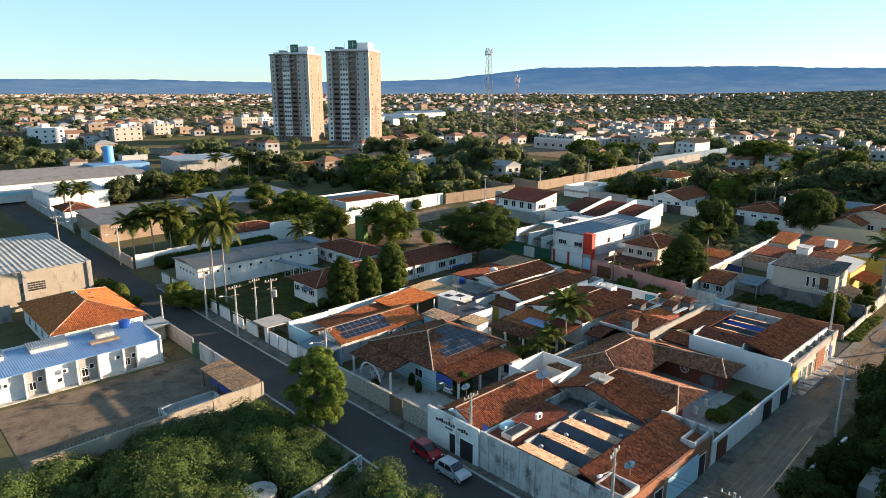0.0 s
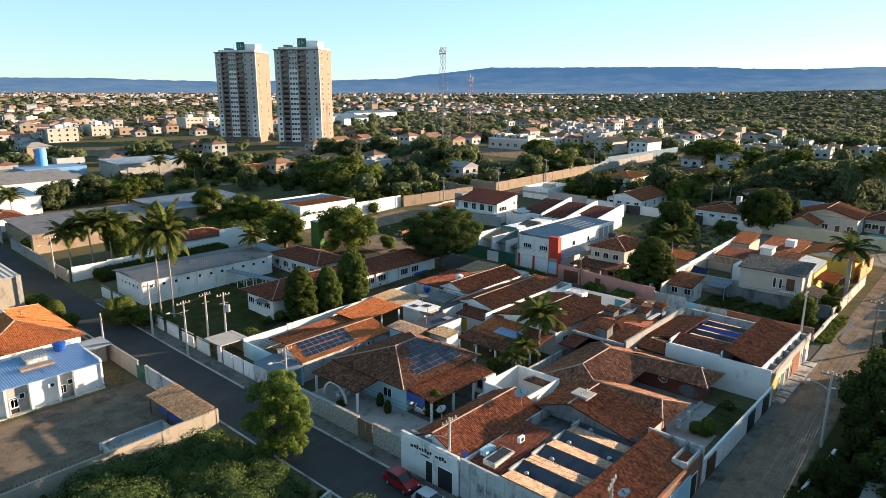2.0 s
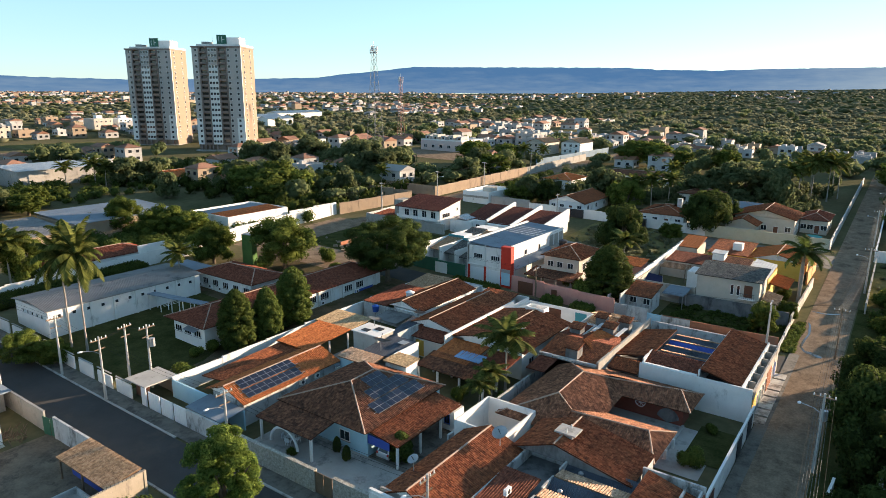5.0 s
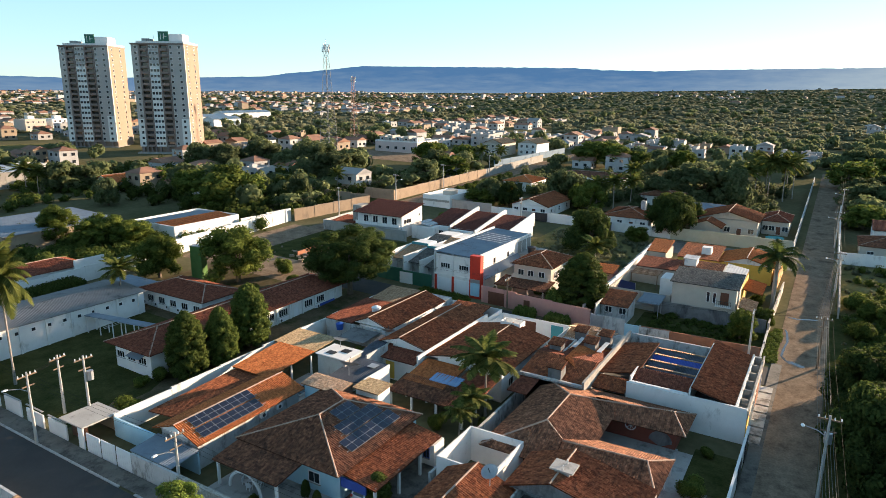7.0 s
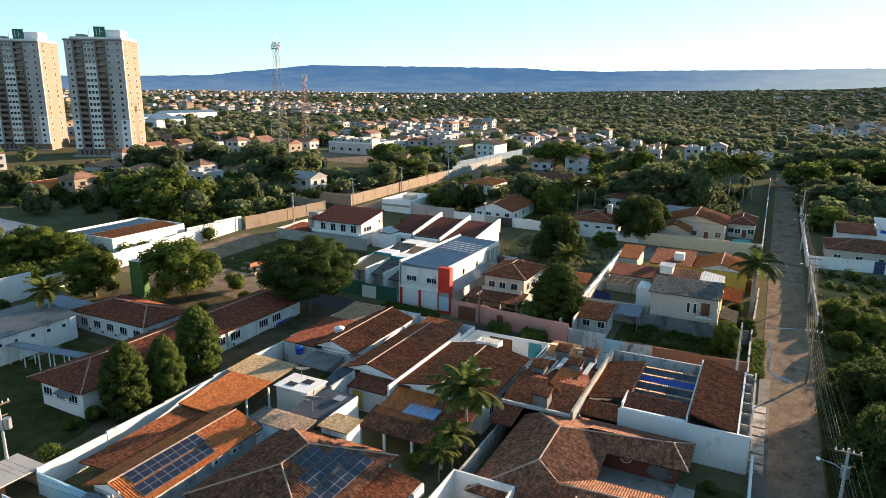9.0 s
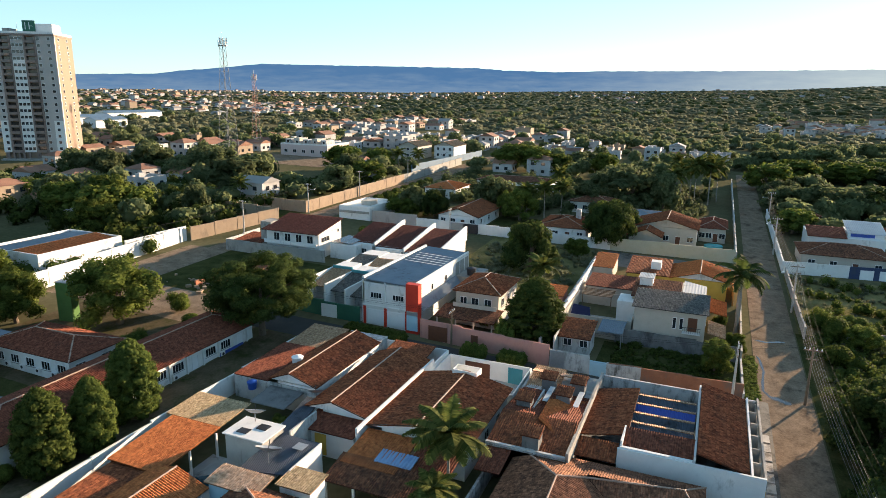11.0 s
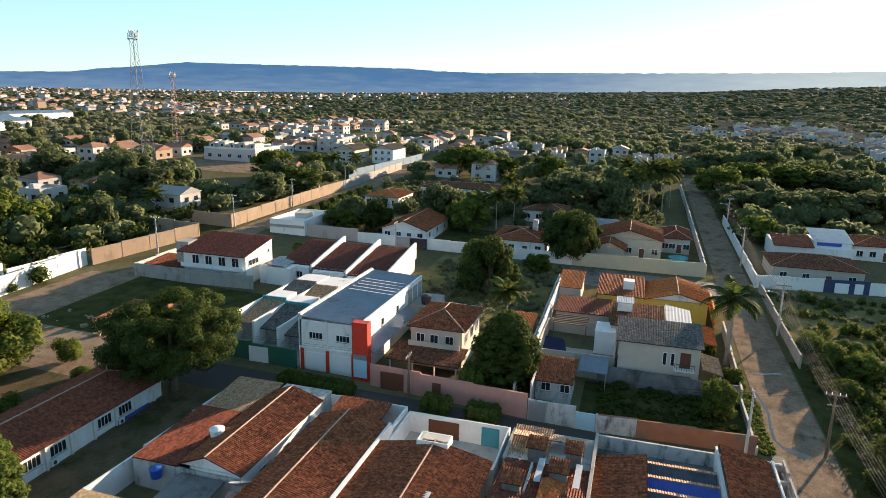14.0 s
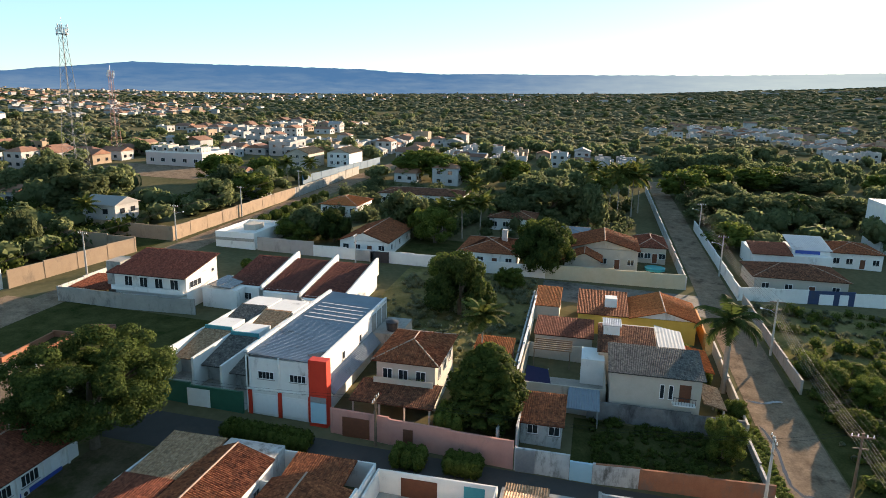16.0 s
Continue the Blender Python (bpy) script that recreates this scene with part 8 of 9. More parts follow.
def lobe_leaves(lobes, count, rs, shell=0.35):
    """Leaf places over a heap of ellipsoids, kept where they lie outside the others."""
    A = np.array(lobes)
    vol = A[:, 3] * A[:, 4] + A[:, 3] * A[:, 5]
    cs, ns, have = [], [], 0
    for _ in range(6):
        n = int(count * 1.2)
        pick = rs.choice(len(A), n, p=vol / vol.sum())
        L = A[pick]
        d = rs.normal(size=(n, 3))
        d[:, 2] = d[:, 2] * 0.9 + 0.15
        d /= np.linalg.norm(d, axis=1, keepdims=True)
        rad = 1 - shell * rs.uniform(0, 1, n) ** 2 + 0.07 * rs.normal(size=n)
        c = L[:, :3] + d * L[:, 3:6] * rad[:, None]
        nrm = d / L[:, 3:6] * L[:, 3:6].mean(1, keepdims=True) + 0.3 * rs.normal(size=(n, 3))
        near = np.full(n, 9.0)
        for k in range(len(A)):
            q = (((c - A[k, :3]) / A[k, 3:6]) ** 2).sum(1)
            near = np.where(pick == k, near, np.minimum(near, q))
        ok = near > 0.62
        cs.append(c[ok]), ns.append(nrm[ok])
        have += int(ok.sum())
        if have >= count:
            break
    return np.concatenate(cs)[:count], np.concatenate(ns)[:count]


def crown_lobes(kind, rs):
    """Ellipsoids of a crown for a tree of height 1 and crown radius 1 (x, y in radii; z in heights)."""
    out = []
    if kind == "broad":
        for i in range(46):
            a, r, z = rs.uniform(0, math.tau), rs.uniform(0.3, 0.95) ** 0.8, rs.uniform(0.22, 0.86)
            r *= math.sqrt(max(0.1, 1 - ((z - 0.42) / 0.5) ** 2))
            out.append((r * math.cos(a) * 0.84, r * math.sin(a) * 0.84, z, rs.uniform(0.16, 0.3), rs.uniform(0.16, 0.3), rs.uniform(0.12, 0.19)))
    elif kind == "oval":
        for i in range(52):
            z = rs.uniform(0.18, 0.92)
            r = rs.uniform(0.3, 0.85) * math.sqrt(max(0.08, 1 - ((z - 0.5) / 0.5) ** 2))
            a = rs.uniform(0, math.tau)
            out.append((r * math.cos(a), r * math.sin(a), z, rs.uniform(0.16, 0.3), rs.uniform(0.16, 0.3), rs.uniform(0.1, 0.16)))
    elif kind == "cone":
        for i in range(130):
            z = 0.1 + 0.87 * (i + rs.uniform(0, 1)) / 130
            env = 0.98 * math.sqrt(max(0.0, 1 - ((z - 0.3) / 0.68) ** 2)) if z > 0.3 else 0.82 + 0.16 * (z - 0.1) / 0.2
            q = 0.12 + 0.13 * env
            r, a = max(0.0, env - q) * rs.uniform(0.75, 1.0), i * 2.4 + rs.uniform(-0.3, 0.3)
            out.append((r * math.cos(a), r * math.sin(a), z, q, q, 0.06))
    elif kind == "egg":
        for i in range(170):
            z = rs.uniform(0.14, 0.95)
            r = rs.uniform(0.25, 0.86) * math.sqrt(max(0.05, 1 - ((z - 0.5) / 0.5) ** 2))
            a = rs.uniform(0, math.tau)
            out.append((r * math.cos(a), r * math.sin(a), z, rs.uniform(0.1, 0.19), rs.uniform(0.1, 0.19), rs.uniform(0.03, 0.058)))
    elif kind == "spread":
        for i in range(130):
            a, r = rs.uniform(0, math.tau), math.sqrt(rs.uniform(0.02, 0.9))
            z = 0.55 + rs.uniform(-0.36, 0.38) * math.sqrt(max(0.05, 1 - r * r))
            out.append((r * math.cos(a), r * math.sin(a), z, rs.uniform(0.12, 0.22), rs.uniform(0.12, 0.22), rs.uniform(0.045, 0.08)))
    else:
        for i in range(9):
            a, r = rs.uniform(0, math.tau), rs.uniform(0, 0.55)
            out.append((r * math.cos(a), r * math.sin(a), rs.uniform(0.3, 0.66), rs.uniform(0.34, 0.5), rs.uniform(0.34, 0.5), rs.uniform(0.26, 0.36)))
    return out


def make_tree(kind, h, r, leaves, size, material, label, seed, category="tree", name="tree"):
    """A tree at the origin: trunk, limbs and crown."""
    rs = np.random.RandomState(seed)
    ob = thing(name, label, category)
    lobes = [(a * r, b * r, c * h, d * r, e * r, f * h) for a, b, c, d, e, f in crown_lobes(kind, rs)]
    if kind != "bush":
        fork = h * (0.3 if kind in ("broad", "spread") else 0.2)
        tr = 0.035 * h if kind != "cone" else 0.02 * h
        part("trunk", Shape().tube([(0, 0, -0.4), (0.1, 0.05, fork * 0.5), (0, 0.1, fork), (0.05, 0, fork + 0.25 * h)], [tr * 1.25, tr, tr * 0.85, tr * 0.4], 8), BARK, ob)
        for l in lobes[:: max(1, len(lobes) // 6)][:6]:
            mid = Vector((l[0] * 0.45, l[1] * 0.45, fork + (l[2] - fork) * 0.6))
            part("limb", Shape().tube([(0, 0.08, fork * 0.9), mid, l[:3]], [tr * 0.55, tr * 0.35, tr * 0.12], 5), BARK, ob)
    c, nrm = lobe_leaves(lobes, leaves, rs, 0.7 if kind in ("spread", "egg") else 0.35)
    crown = new("crown", quads_mesh("crown", c, nrm, size, material, 1.1, rs, lobes, {"spread": 0.5, "cone": 0.86, "egg": 0.45}.get(kind, 0.68)))
    crown.parent = ob
    return ob


def make_palm(h, r, fronds, label, seed, trunk_r=0.16, material=None, droop=0.9, leaflets=24, bulge=0.0):
    """A palm: ringed trunk and arching fronds, each with a rib and rows of leaflets."""
    rs = np.random.RandomState(seed)
    ob = thing("palm_tree", label, "palm")
    lean = rs.uniform(-0.05, 0.05, 2) * h
    n = 14
    path = [(lean[0] * (i / n) ** 2, lean[1] * (i / n) ** 2, -0.3 + (h + 0.3) * i / n) for i in range(n + 1)]
    rad = [trunk_r * (1.5 - 0.5 * min(1, i / 3) - 0.25 * i / n + bulge * math.exp(-((i / n - 0.55) / 0.25) ** 2)) * (1.06 if i % 2 else 0.97) for i in range(n + 1)]
    part("trunk", Shape().tube(path, rad, 8), PALMBARK, ob)
    top = Vector(path[-1])
    for k in range(fronds):
        a = math.tau * (k * 0.618) + rs.uniform(-0.2, 0.2)
        up = 1.25 - 1.6 * (k / fronds) + rs.uniform(-0.12, 0.12)
        ln = r * rs.uniform(0.85, 1.1)
        pts, p, el = [], top.copy(), up
        m = 9
        for i in range(m + 1):
            pts.append(p.copy())
            p = p + Vector((math.cos(a) * math.cos(el), math.sin(a) * math.cos(el), math.sin(el))) * (ln * 1.25 / m)
            el -= droop * 1.6 / m * (0.4 + i / m)
        sh = Shape()
        sh.tube(pts, [0.045 * (1 - 0.8 * i / m) for i in range(m + 1)], 3, False)
        side = Vector((-math.sin(a), math.cos(a), 0))
        for i in range(leaflets):
            q = (i + 1) / (leaflets + 0.5)
            j = min(int(q * m), m - 1)
            b = pts[j].lerp(pts[j + 1], q * m - j)
            d = (pts[j + 1] - pts[j]).normalized()
            ll = ln * 0.34 * math.sin(math.pi * min(0.97, 0.12 + 0.85 * q)) + 0.12
            for s in (-1, 1):
                tip = b + side * s * ll * 0.85 + d * ll * 0.45 + Vector((0, 0, -0.35 * ll + rs.uniform(-0.06, 0.06)))
                wd = d * (0.12 + 0.016 * r)
                sh.face((b - wd, b + wd, tip))
        part("frond", sh, material or LEAF_P, ob)
    return ob


def plant(proto, x, y, s, turn=None, sz=None, g=None):
    m = Matrix.LocRotScale((x, y, (gz(x, y) if g is None else g)), Euler((0, 0, rng.uniform(0, 6.28) if turn is None else turn)), (s, s, sz or s))
    return copy_thing(proto, m)


def first_then_copies(protos, places, scale):
    """Uses each prototype itself for one of the places and copies for the rest."""
    used = set()
    for i, q in enumerate(places):
        k = i % len(protos)
        s, sz = scale(q)
        if k not in used:
            used.add(k)
            p = protos[k]
            p.location, p.rotation_euler, p.scale = (q[0], q[1], gz(q[0], q[1])), (0, 0, rng.uniform(0, 6.28)), (s, s, sz)
        else:
            o = protos[k]
            m = Matrix.LocRotScale((q[0], q[1], gz(q[0], q[1])), Euler((0, 0, rng.uniform(0, 6.28))), (s / o.scale[0], s / o.scale[0], sz / o.scale[2]))
            copy_thing(o, m)


# place and size of the single trees: x, y, height, crown radius
LIGHT_1 = [(42.1, 112.4, 4.7, 3.0), (44.4, 109.2, 3.7, 2.7), (56.8, 147.0, 10.3, 4.2), (84.6, 210.7, 5.9, 5.0), (90.1, 219.3, 6.2, 4.7), (90.2, 172.4, 8.8, 5.2),
           (93.5, 160.2, 7.7, 5.9), (97.6, 154.2, 6.5, 4.9), (88.1, 132.3, 8.6, 4.9), (91.3, 137.7, 6.3, 4.4), (94.9, 117.9, 10.4, 7.0), (149.6, 213.8, 7.1, 4.1)]
LIGHT_2 = [(147.6, 179.7, 11.1, 6.1), (148.3, 171.2, 8.9, 6.0), (134.5, 169.8, 8.5, 5.7), (229.0, 148.2, 8.3, 7.2), (253.7, 173.5, 9.6, 8.1), (256.4, 157.4, 9.2, 6.6),
           (191.2, 115.6, 5.7, 3.9), (142.3, 190.3, 9.1, 5.9), (140.0, 175.0, 9.9, 8.4), (120.6, 64.7, 3.8, 2.4), (118.6, 29.8, 5.0, 2.5), (126.9, 27.2, 3.4, 1.8)]
LIGHT_3 = [(200.0, 85.8, 7.8, 3.1), (291.8, 111.8, 10.8, 9.7), (288.9, 101.4, 10.3, 8.1), (290.7, 92.4, 8.4, 5.8), (288.4, 73.9, 9.9, 5.7), (220.4, 11.7, 6.8, 5.9),
           (291.4, 13.3, 10.3, 9.2), (312.4, 2.9, 9.9, 8.7), (325.5, -16.9, 8.9, 10.5),
           (333.7, -10.8, 6.9, 7.6), (339.4, -66.7, 7.8, 8.2), (342.0, -27.7, 8.1, 6.6), (144.3, 9.0, 3.0, 3.0), (137.6, 8.5, 3.8, 2.8)]
BROAD_1 = [(65.4, 216.4, 7.4, 4.5), (70.2, 220.0, 7.8, 5.0), (78.2, 218.9, 8.8, 6.1), (126.8, 235.5, 9.8, 7.0), (134.0, 232.7, 8.1, 5.9), (87.7, 181.3, 4.6, 4.4),
           (145.9, 198.8, 10.1, 5.8), (122.7, 203.5, 8.1, 4.2), (188.7, 244.1, 10.2, 6.9), (189.8, 231.7, 10.5, 7.9), (195.8, 231.5, 8.8, 4.8), (158.9, 161.5, 8.6, 4.2)]
BROAD_2 = [(209.9, 229.8, 10.6, 8.2), (203.5, 207.9, 8.7, 7.6), (210.8, 200.9, 11.7, 9.2), (211.8, 185.0, 9.9, 7.2), (223.5, 212.3, 10.3, 7.9), (212.1, 150.0, 8.8, 7.5),
           (188.9, 111.0, 8.6, 4.8), (189.9, 104.5, 8.0, 4.4), (239.6, 160.9, 9.0, 6.3), (62.3, 356.1, 11.5, 9.5), (65.7, 315.2, 9.4, 7.0), (151.0, 185.4, 9.9, 8.0)]
BROAD_3 = [(195.8, 179.2, 10.6, 10.0), (153.0, 66.4, 10.8, 6.2), (181.8, 54.5, 11.4, 6.1), (193.8, 51.7, 7.8, 3.6), (204.9, 91.4, 10.8, 6.4), (236.9, 56.3, 12.3, 10.8),
           (232.0, 46.3, 11.9, 5.8), (307.0, 86.3, 8.3, 8.6), (250.3, 10.1, 8.7, 8.7), (251.8, -0.9, 9.5, 10.4), (263.1, -13.8, 8.9, 10.4), (267.0, -27.9, 8.8, 9.5)]
BROAD_4 = [(355.4, 12.0, 9.0, 8.5), (272.0, 11.3, 7.5, 6.2), (353.8, -8.3, 11.8, 11.4), (327.5, -33.1, 7.7, 12.0), (101.8, 13.0, 8.2, 5.2), (103.7, 7.1, 7.7, 5.5),
           (93.1, 11.8, 7.4, 5.3), (86.2, 12.6, 9.9, 5.2), (60.2, 14.3, 4.7, 3.2), (253.0, -40.7, 9.1, 10.1), (286.8, 3.5, 7.1, 7.8), (291.0, -48.1, 9.4, 6.8), (310.4, 10.0, 8.6, 6.9)]
# four trees at x 52-83, y 3-5 are unseen, added to shade the road
BROAD_5 = [(317.3, 0.7, 8.8, 8.3), (341.9, -42.6, 6.9, 9.4), (376.6, 8.7, 8.5, 8.6), (417.0, -19.1, 8.2, 9.8), (430.0, -42.6, 9.0, 10.2), (483.7, -113.5, 8.2, 10.1),
           (89.4, 15.0, 5.1, 3.2), (66.5, 14.4, 5.0, 3.0), (61.0, 5.0, 10.5, 5.2), (71.0, 3.0, 11.5, 6.0), (52.0, 3.0, 9.5, 4.6), (83.0, 4.0, 10.5, 5.5), (78.0, 11.0, 8.6, 5.0), (70.0, 9.0, 7.0, 4.6), (110.5, 10.5, 6.2, 4.2), (96.0, 4.0, 8.5, 5.5), (245.0, 66.0, 9.0, 7.0), (255.0, 62.0, 9.5, 7.5), (226.0, 68.0, 8.0, 6.0)]
LIGHTS_4 = [(198.5, 82.0, 9.0, 5.2), (186, 112, 5.5, 4.6), (192, 107, 6.0, 4.8), (196, 113, 5.0, 4.2), (188.5, 55.5, 9.8, 5.6), (170, 60, 4.0, 3.0), (168, 72, 6.5, 4.5)]
CONES = [(63.1, 92.0, 9.4, 2.9), (68.1, 91.2, 8.6, 2.5), (74.7, 92.6, 9.9, 3.2), (118.0, 55.9, 10.3, 4.8), (54.8, 53.9, 3.4, 1.4), (51.4, 58.6, 1.8, 0.5), (52.0, 60.6, 1.9, 0.5)]
SHRUBS_1 = [(36.0, 123.7, 3.0, 2.4), (35.6, 131.0, 2.5, 2.4), (35.9, 117.0, 2.4, 2.0), (52.2, 89.2, 2.3, 2.4), (45.6, 171.4, 3.5, 2.6), (56.5, 172.2, 4.5, 3.6), (52.0, 77.4, 1.8, 1.3), (79.4, 75.4, 2.2, 1.3), (78.2, 74.4, 1.6, 1.0), (69.8, 56.4, 2.2, 1.2), (72.2, 51.6, 2.0, 1.2), (103.2, 113.6, 3.2, 2.2),
            (99.6, 107.7, 2.0, 2.3), (88.8, 108.4, 2.7, 2.6), (164.0, 112.5, 2.2, 2.4)]
SHRUBS_2 = [(146.2, 30.7, 2.5, 1.6), (129.6, 13.4, 3.2, 3.0), (145.5, 13.9, 3.1, 2.6), (141.3, 11.8, 3.5, 3.4),
            (72.3, 28.4, 1.7, 1.7), (80.4, 28.2, 1.2, 1.0), (137.1, 29.3, 2.6, 1.5), (60.5, 94.6, 2.0, 1.6), (58.0, 95.0, 1.6, 1.2), (64.5, 52.6, 1.3, 0.9), (48.6, 64.0, 1.0, 0.7)]
COCOS = [(48.9, 112.9, 14.2, 3.4), (49.5, 109.4, 15.0, 3.4), (74.0, 123.1, 7.2, 2.9), (47.4, 149.7, 8.3, 3.8), (51.1, 148.0, 9.3, 4.0), (54.4, 146.7, 9.6, 4.0), (53.0, 208.0, 7.2, 3.4), (75.4, 216.9, 5.4, 2.8),
         (112.7, 249.0, 7.0, 3.6), (118.2, 239.8, 8.0, 4.2), (120.6, 237.5, 7.0, 3.5), (135.8, 59.6, 7.0, 3.2), (204.8, 76.6, 8.7, 3.9), (210.5, 73.1, 8.4, 3.6), (202.0, 81.0, 8.0, 3.6)]
COCOS_2 = [(234.5, 79.1, 8.6, 3.2), (254.4, 42.7, 10.1, 4.0), (246.7, 38.1, 13.1, 4.0), (251.0, 33.9, 12.1, 4.4), (289.3, 46.2, 9.0, 3.6), (75.8, 53.2, 7.6, 3.6), (72.0, 53.0, 4.0, 2.2), (69.3, 53.2, 3.4, 1.8),
           (262.0, 40.0, 11.0, 4.0), (268.0, 34.0, 10.5, 4.0), (258.0, 31.5, 12.0, 4.0), (242.0, 44.0, 10.0, 4.0), (50.0, 214.0, 6.8, 2.8), (176.0, 160.8, 6.8, 2.8), (262.0, 152.0, 7.5, 3.4), (268.0, 146.0, 7.0, 3.2)]

near = lambda q: math.hypot(q[0] - 25, q[1] - 25) < 185
BROADS, LIGHTS = BROAD_1 + BROAD_2 + BROAD_3 + BROAD_4 + BROAD_5, LIGHT_1 + LIGHT_2 + LIGHT_3 + LIGHTS_4
broads = [make_tree("broad", 9, 6, 9000, 0.37, LEAF_D, "broad dense dark green mango tree", 11 + k) for k in range(3)]
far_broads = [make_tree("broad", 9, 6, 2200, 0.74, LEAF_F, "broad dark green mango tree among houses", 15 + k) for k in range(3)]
lights = [make_tree("oval", 9, 5, 8500, 0.31, LEAF_L, "leafy bright green garden tree", 31 + k) for k in range(3)]
far_lights = [make_tree("oval", 9, 5, 2000, 0.62, LEAF_L, "bright green tree among houses", 35 + k) for k in range(3)]
shrubs = [make_tree("bush", 2.4, 2.2, 2200, 0.2, LEAF_L, "rounded clipped green shrub", 51 + k, "shrub", "shrub") for k in range(2)]
cones = [make_tree("cone", 8, 3.2, 11000, 0.24, LEAF, "dense conical green tree", 61 + k) for k in range(2)]
first_then_copies(broads, [q for q in BROADS if near(q)], lambda q: (q[3] / 5.6, q[2] / 9))
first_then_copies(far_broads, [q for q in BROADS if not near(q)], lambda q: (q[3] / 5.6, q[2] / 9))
first_then_copies(lights, [q for q in LIGHTS if near(q)], lambda q: (q[3] / 4.6, q[2] / 9))
first_then_copies(far_lights, [q for q in LIGHTS if not near(q)], lambda q: (q[3] / 4.6, q[2] / 9))
first_then_copies(shrubs, SHRUBS_1 + SHRUBS_2, lambda q: (q[3] / 2.1, q[2] / 2.3))
first_then_copies(cones, CONES, lambda q: (q[3] / 2.9, q[2] / 8))
palms = [make_palm(9, 3.6, 26, "coconut palm with arching green fronds", 71 + k) for k in range(3)]
first_then_copies(palms, COCOS + COCOS_2, lambda q: (q[3] / 3.6, q[2] / 9))
royals = [make_palm(10.2, 4.2, 18, "thick-trunked royal palm with drooping fronds", 81, 0.3, LEAF_D, 1.25, 20, 0.35)]
first_then_copies(royals, [(136.4, 26.8, 12.2, 4.4), (252.6, -12.4, 10.0, 4.0)], lambda q: (q[3] / 4.2, q[2] / 12.4))
street_tree = make_tree("egg", 9.9, 4.0, 42000, 0.17, leaf_mat("street_tree_leaves", (0.05, 0.085, 0.018), (0.19, 0.25, 0.055), 0.48), "tall oval light green street tree", 91)
street_tree.location = (37.0, 59.6, 0)
big_tree = make_tree("spread", 13.6, 8.2, 60000, 0.25, LEAF_D, "wide spreading dark green feathery tree", 92)
big_tree.location = (101.6, 95.2, gz(101.6, 95.2))


def thicket(name, x0, x1, y0, y1, count, hmin, hmax, leaves, material, label, category="thicket", seed=5, size=0.34, ground=None):
    """Undergrowth over a patch of ground, too dense to count."""
    rs = np.random.RandomState(seed)
    lobes = []
    for i in range(count):
        x, y = rs.uniform(x0, x1), rs.uniform(y0, y1)
        if math.hypot(x - 24.7, y - 50.8) < 2.6 or (24 < x < 36 and 0 < 47.3 + (x - 24.5) * 0.17 - y < 3.0):
            continue
        k = 0.5 + 0.5 * noise.noise((x * 0.13, y * 0.13, seed))
        h = hmin + (hmax - hmin) * k * rs.uniform(0.5, 1.1)
        w = min(h * rs.uniform(0.4, 0.7) + 0.15, 2.2)
        lobes.append((x, y, gz(x, y) + h * 0.45, w, w, h * 0.55))
    c, nrm = lobe_leaves(lobes, leaves, rs, 0.55)
    ok = c[:, 2] > 0.02
    return tagged(new(name, quads_mesh(name, c[ok], nrm[ok], size, material, 1.1, rs, lobes, 0.72)), label, category, kind="stuff")


thicket("thicket", 4, 34.5, 34, 68, 520, 0.6, 5.4, 110000, LEAF_T, "dense sunlit thicket of bushes on a vacant lot", seed=5, size=0.19)
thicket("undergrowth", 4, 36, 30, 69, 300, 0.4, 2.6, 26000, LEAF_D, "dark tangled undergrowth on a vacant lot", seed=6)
thicket("weeds", 112.4, 123.6, 27, 44, 260, 0.2, 1.3, 12000, LEAF, "weeds and dry grass on an empty lot", "weeds", 7, 0.22)
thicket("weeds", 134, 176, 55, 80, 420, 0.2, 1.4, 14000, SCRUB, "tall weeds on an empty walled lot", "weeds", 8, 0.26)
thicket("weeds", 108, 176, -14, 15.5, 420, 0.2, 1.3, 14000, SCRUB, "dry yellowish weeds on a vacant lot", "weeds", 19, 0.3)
thicket("weeds", 108, 176, -14, 13.5, 190, 0.4, 3.2, 18000, LEAF_L, "overgrown vacant lot of bushes and dry weeds", "weeds", 9, 0.34)
thicket("weeds", 112.2, 127, 24.2, 26.0, 160, 0.08, 0.5, 4000, LEAF_L, "green weeds growing along a brick wall", "weeds", 10, 0.2)
thicket("undergrowth", 108, 142, -6, 15.5, 260, 0.3, 2.4, 14000, LEAF, "tangled scrub and creepers on a road verge", seed=18, size=0.3)
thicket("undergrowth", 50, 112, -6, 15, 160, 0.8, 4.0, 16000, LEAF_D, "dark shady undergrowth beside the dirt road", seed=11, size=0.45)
thicket("undergrowth", 76, 128, 144, 170, 200, 1.0, 5.0, 20000, LEAF, "dense green garden growth behind the school wall", seed=12, size=0.45)
thicket("undergrowth", 130, 215, 150, 262, 380, 1.2, 7.5, 34000, LEAF, "mixed trees and bushes behind the tan wall", seed=13, size=0.75)
thicket("undergrowth", 56, 140, 216, 262, 200, 1.0, 5.0, 16000, LEAF, "garden trees between warehouses", seed=14, size=0.6)
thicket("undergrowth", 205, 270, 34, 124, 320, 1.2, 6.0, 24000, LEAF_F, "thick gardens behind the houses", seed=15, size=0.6)


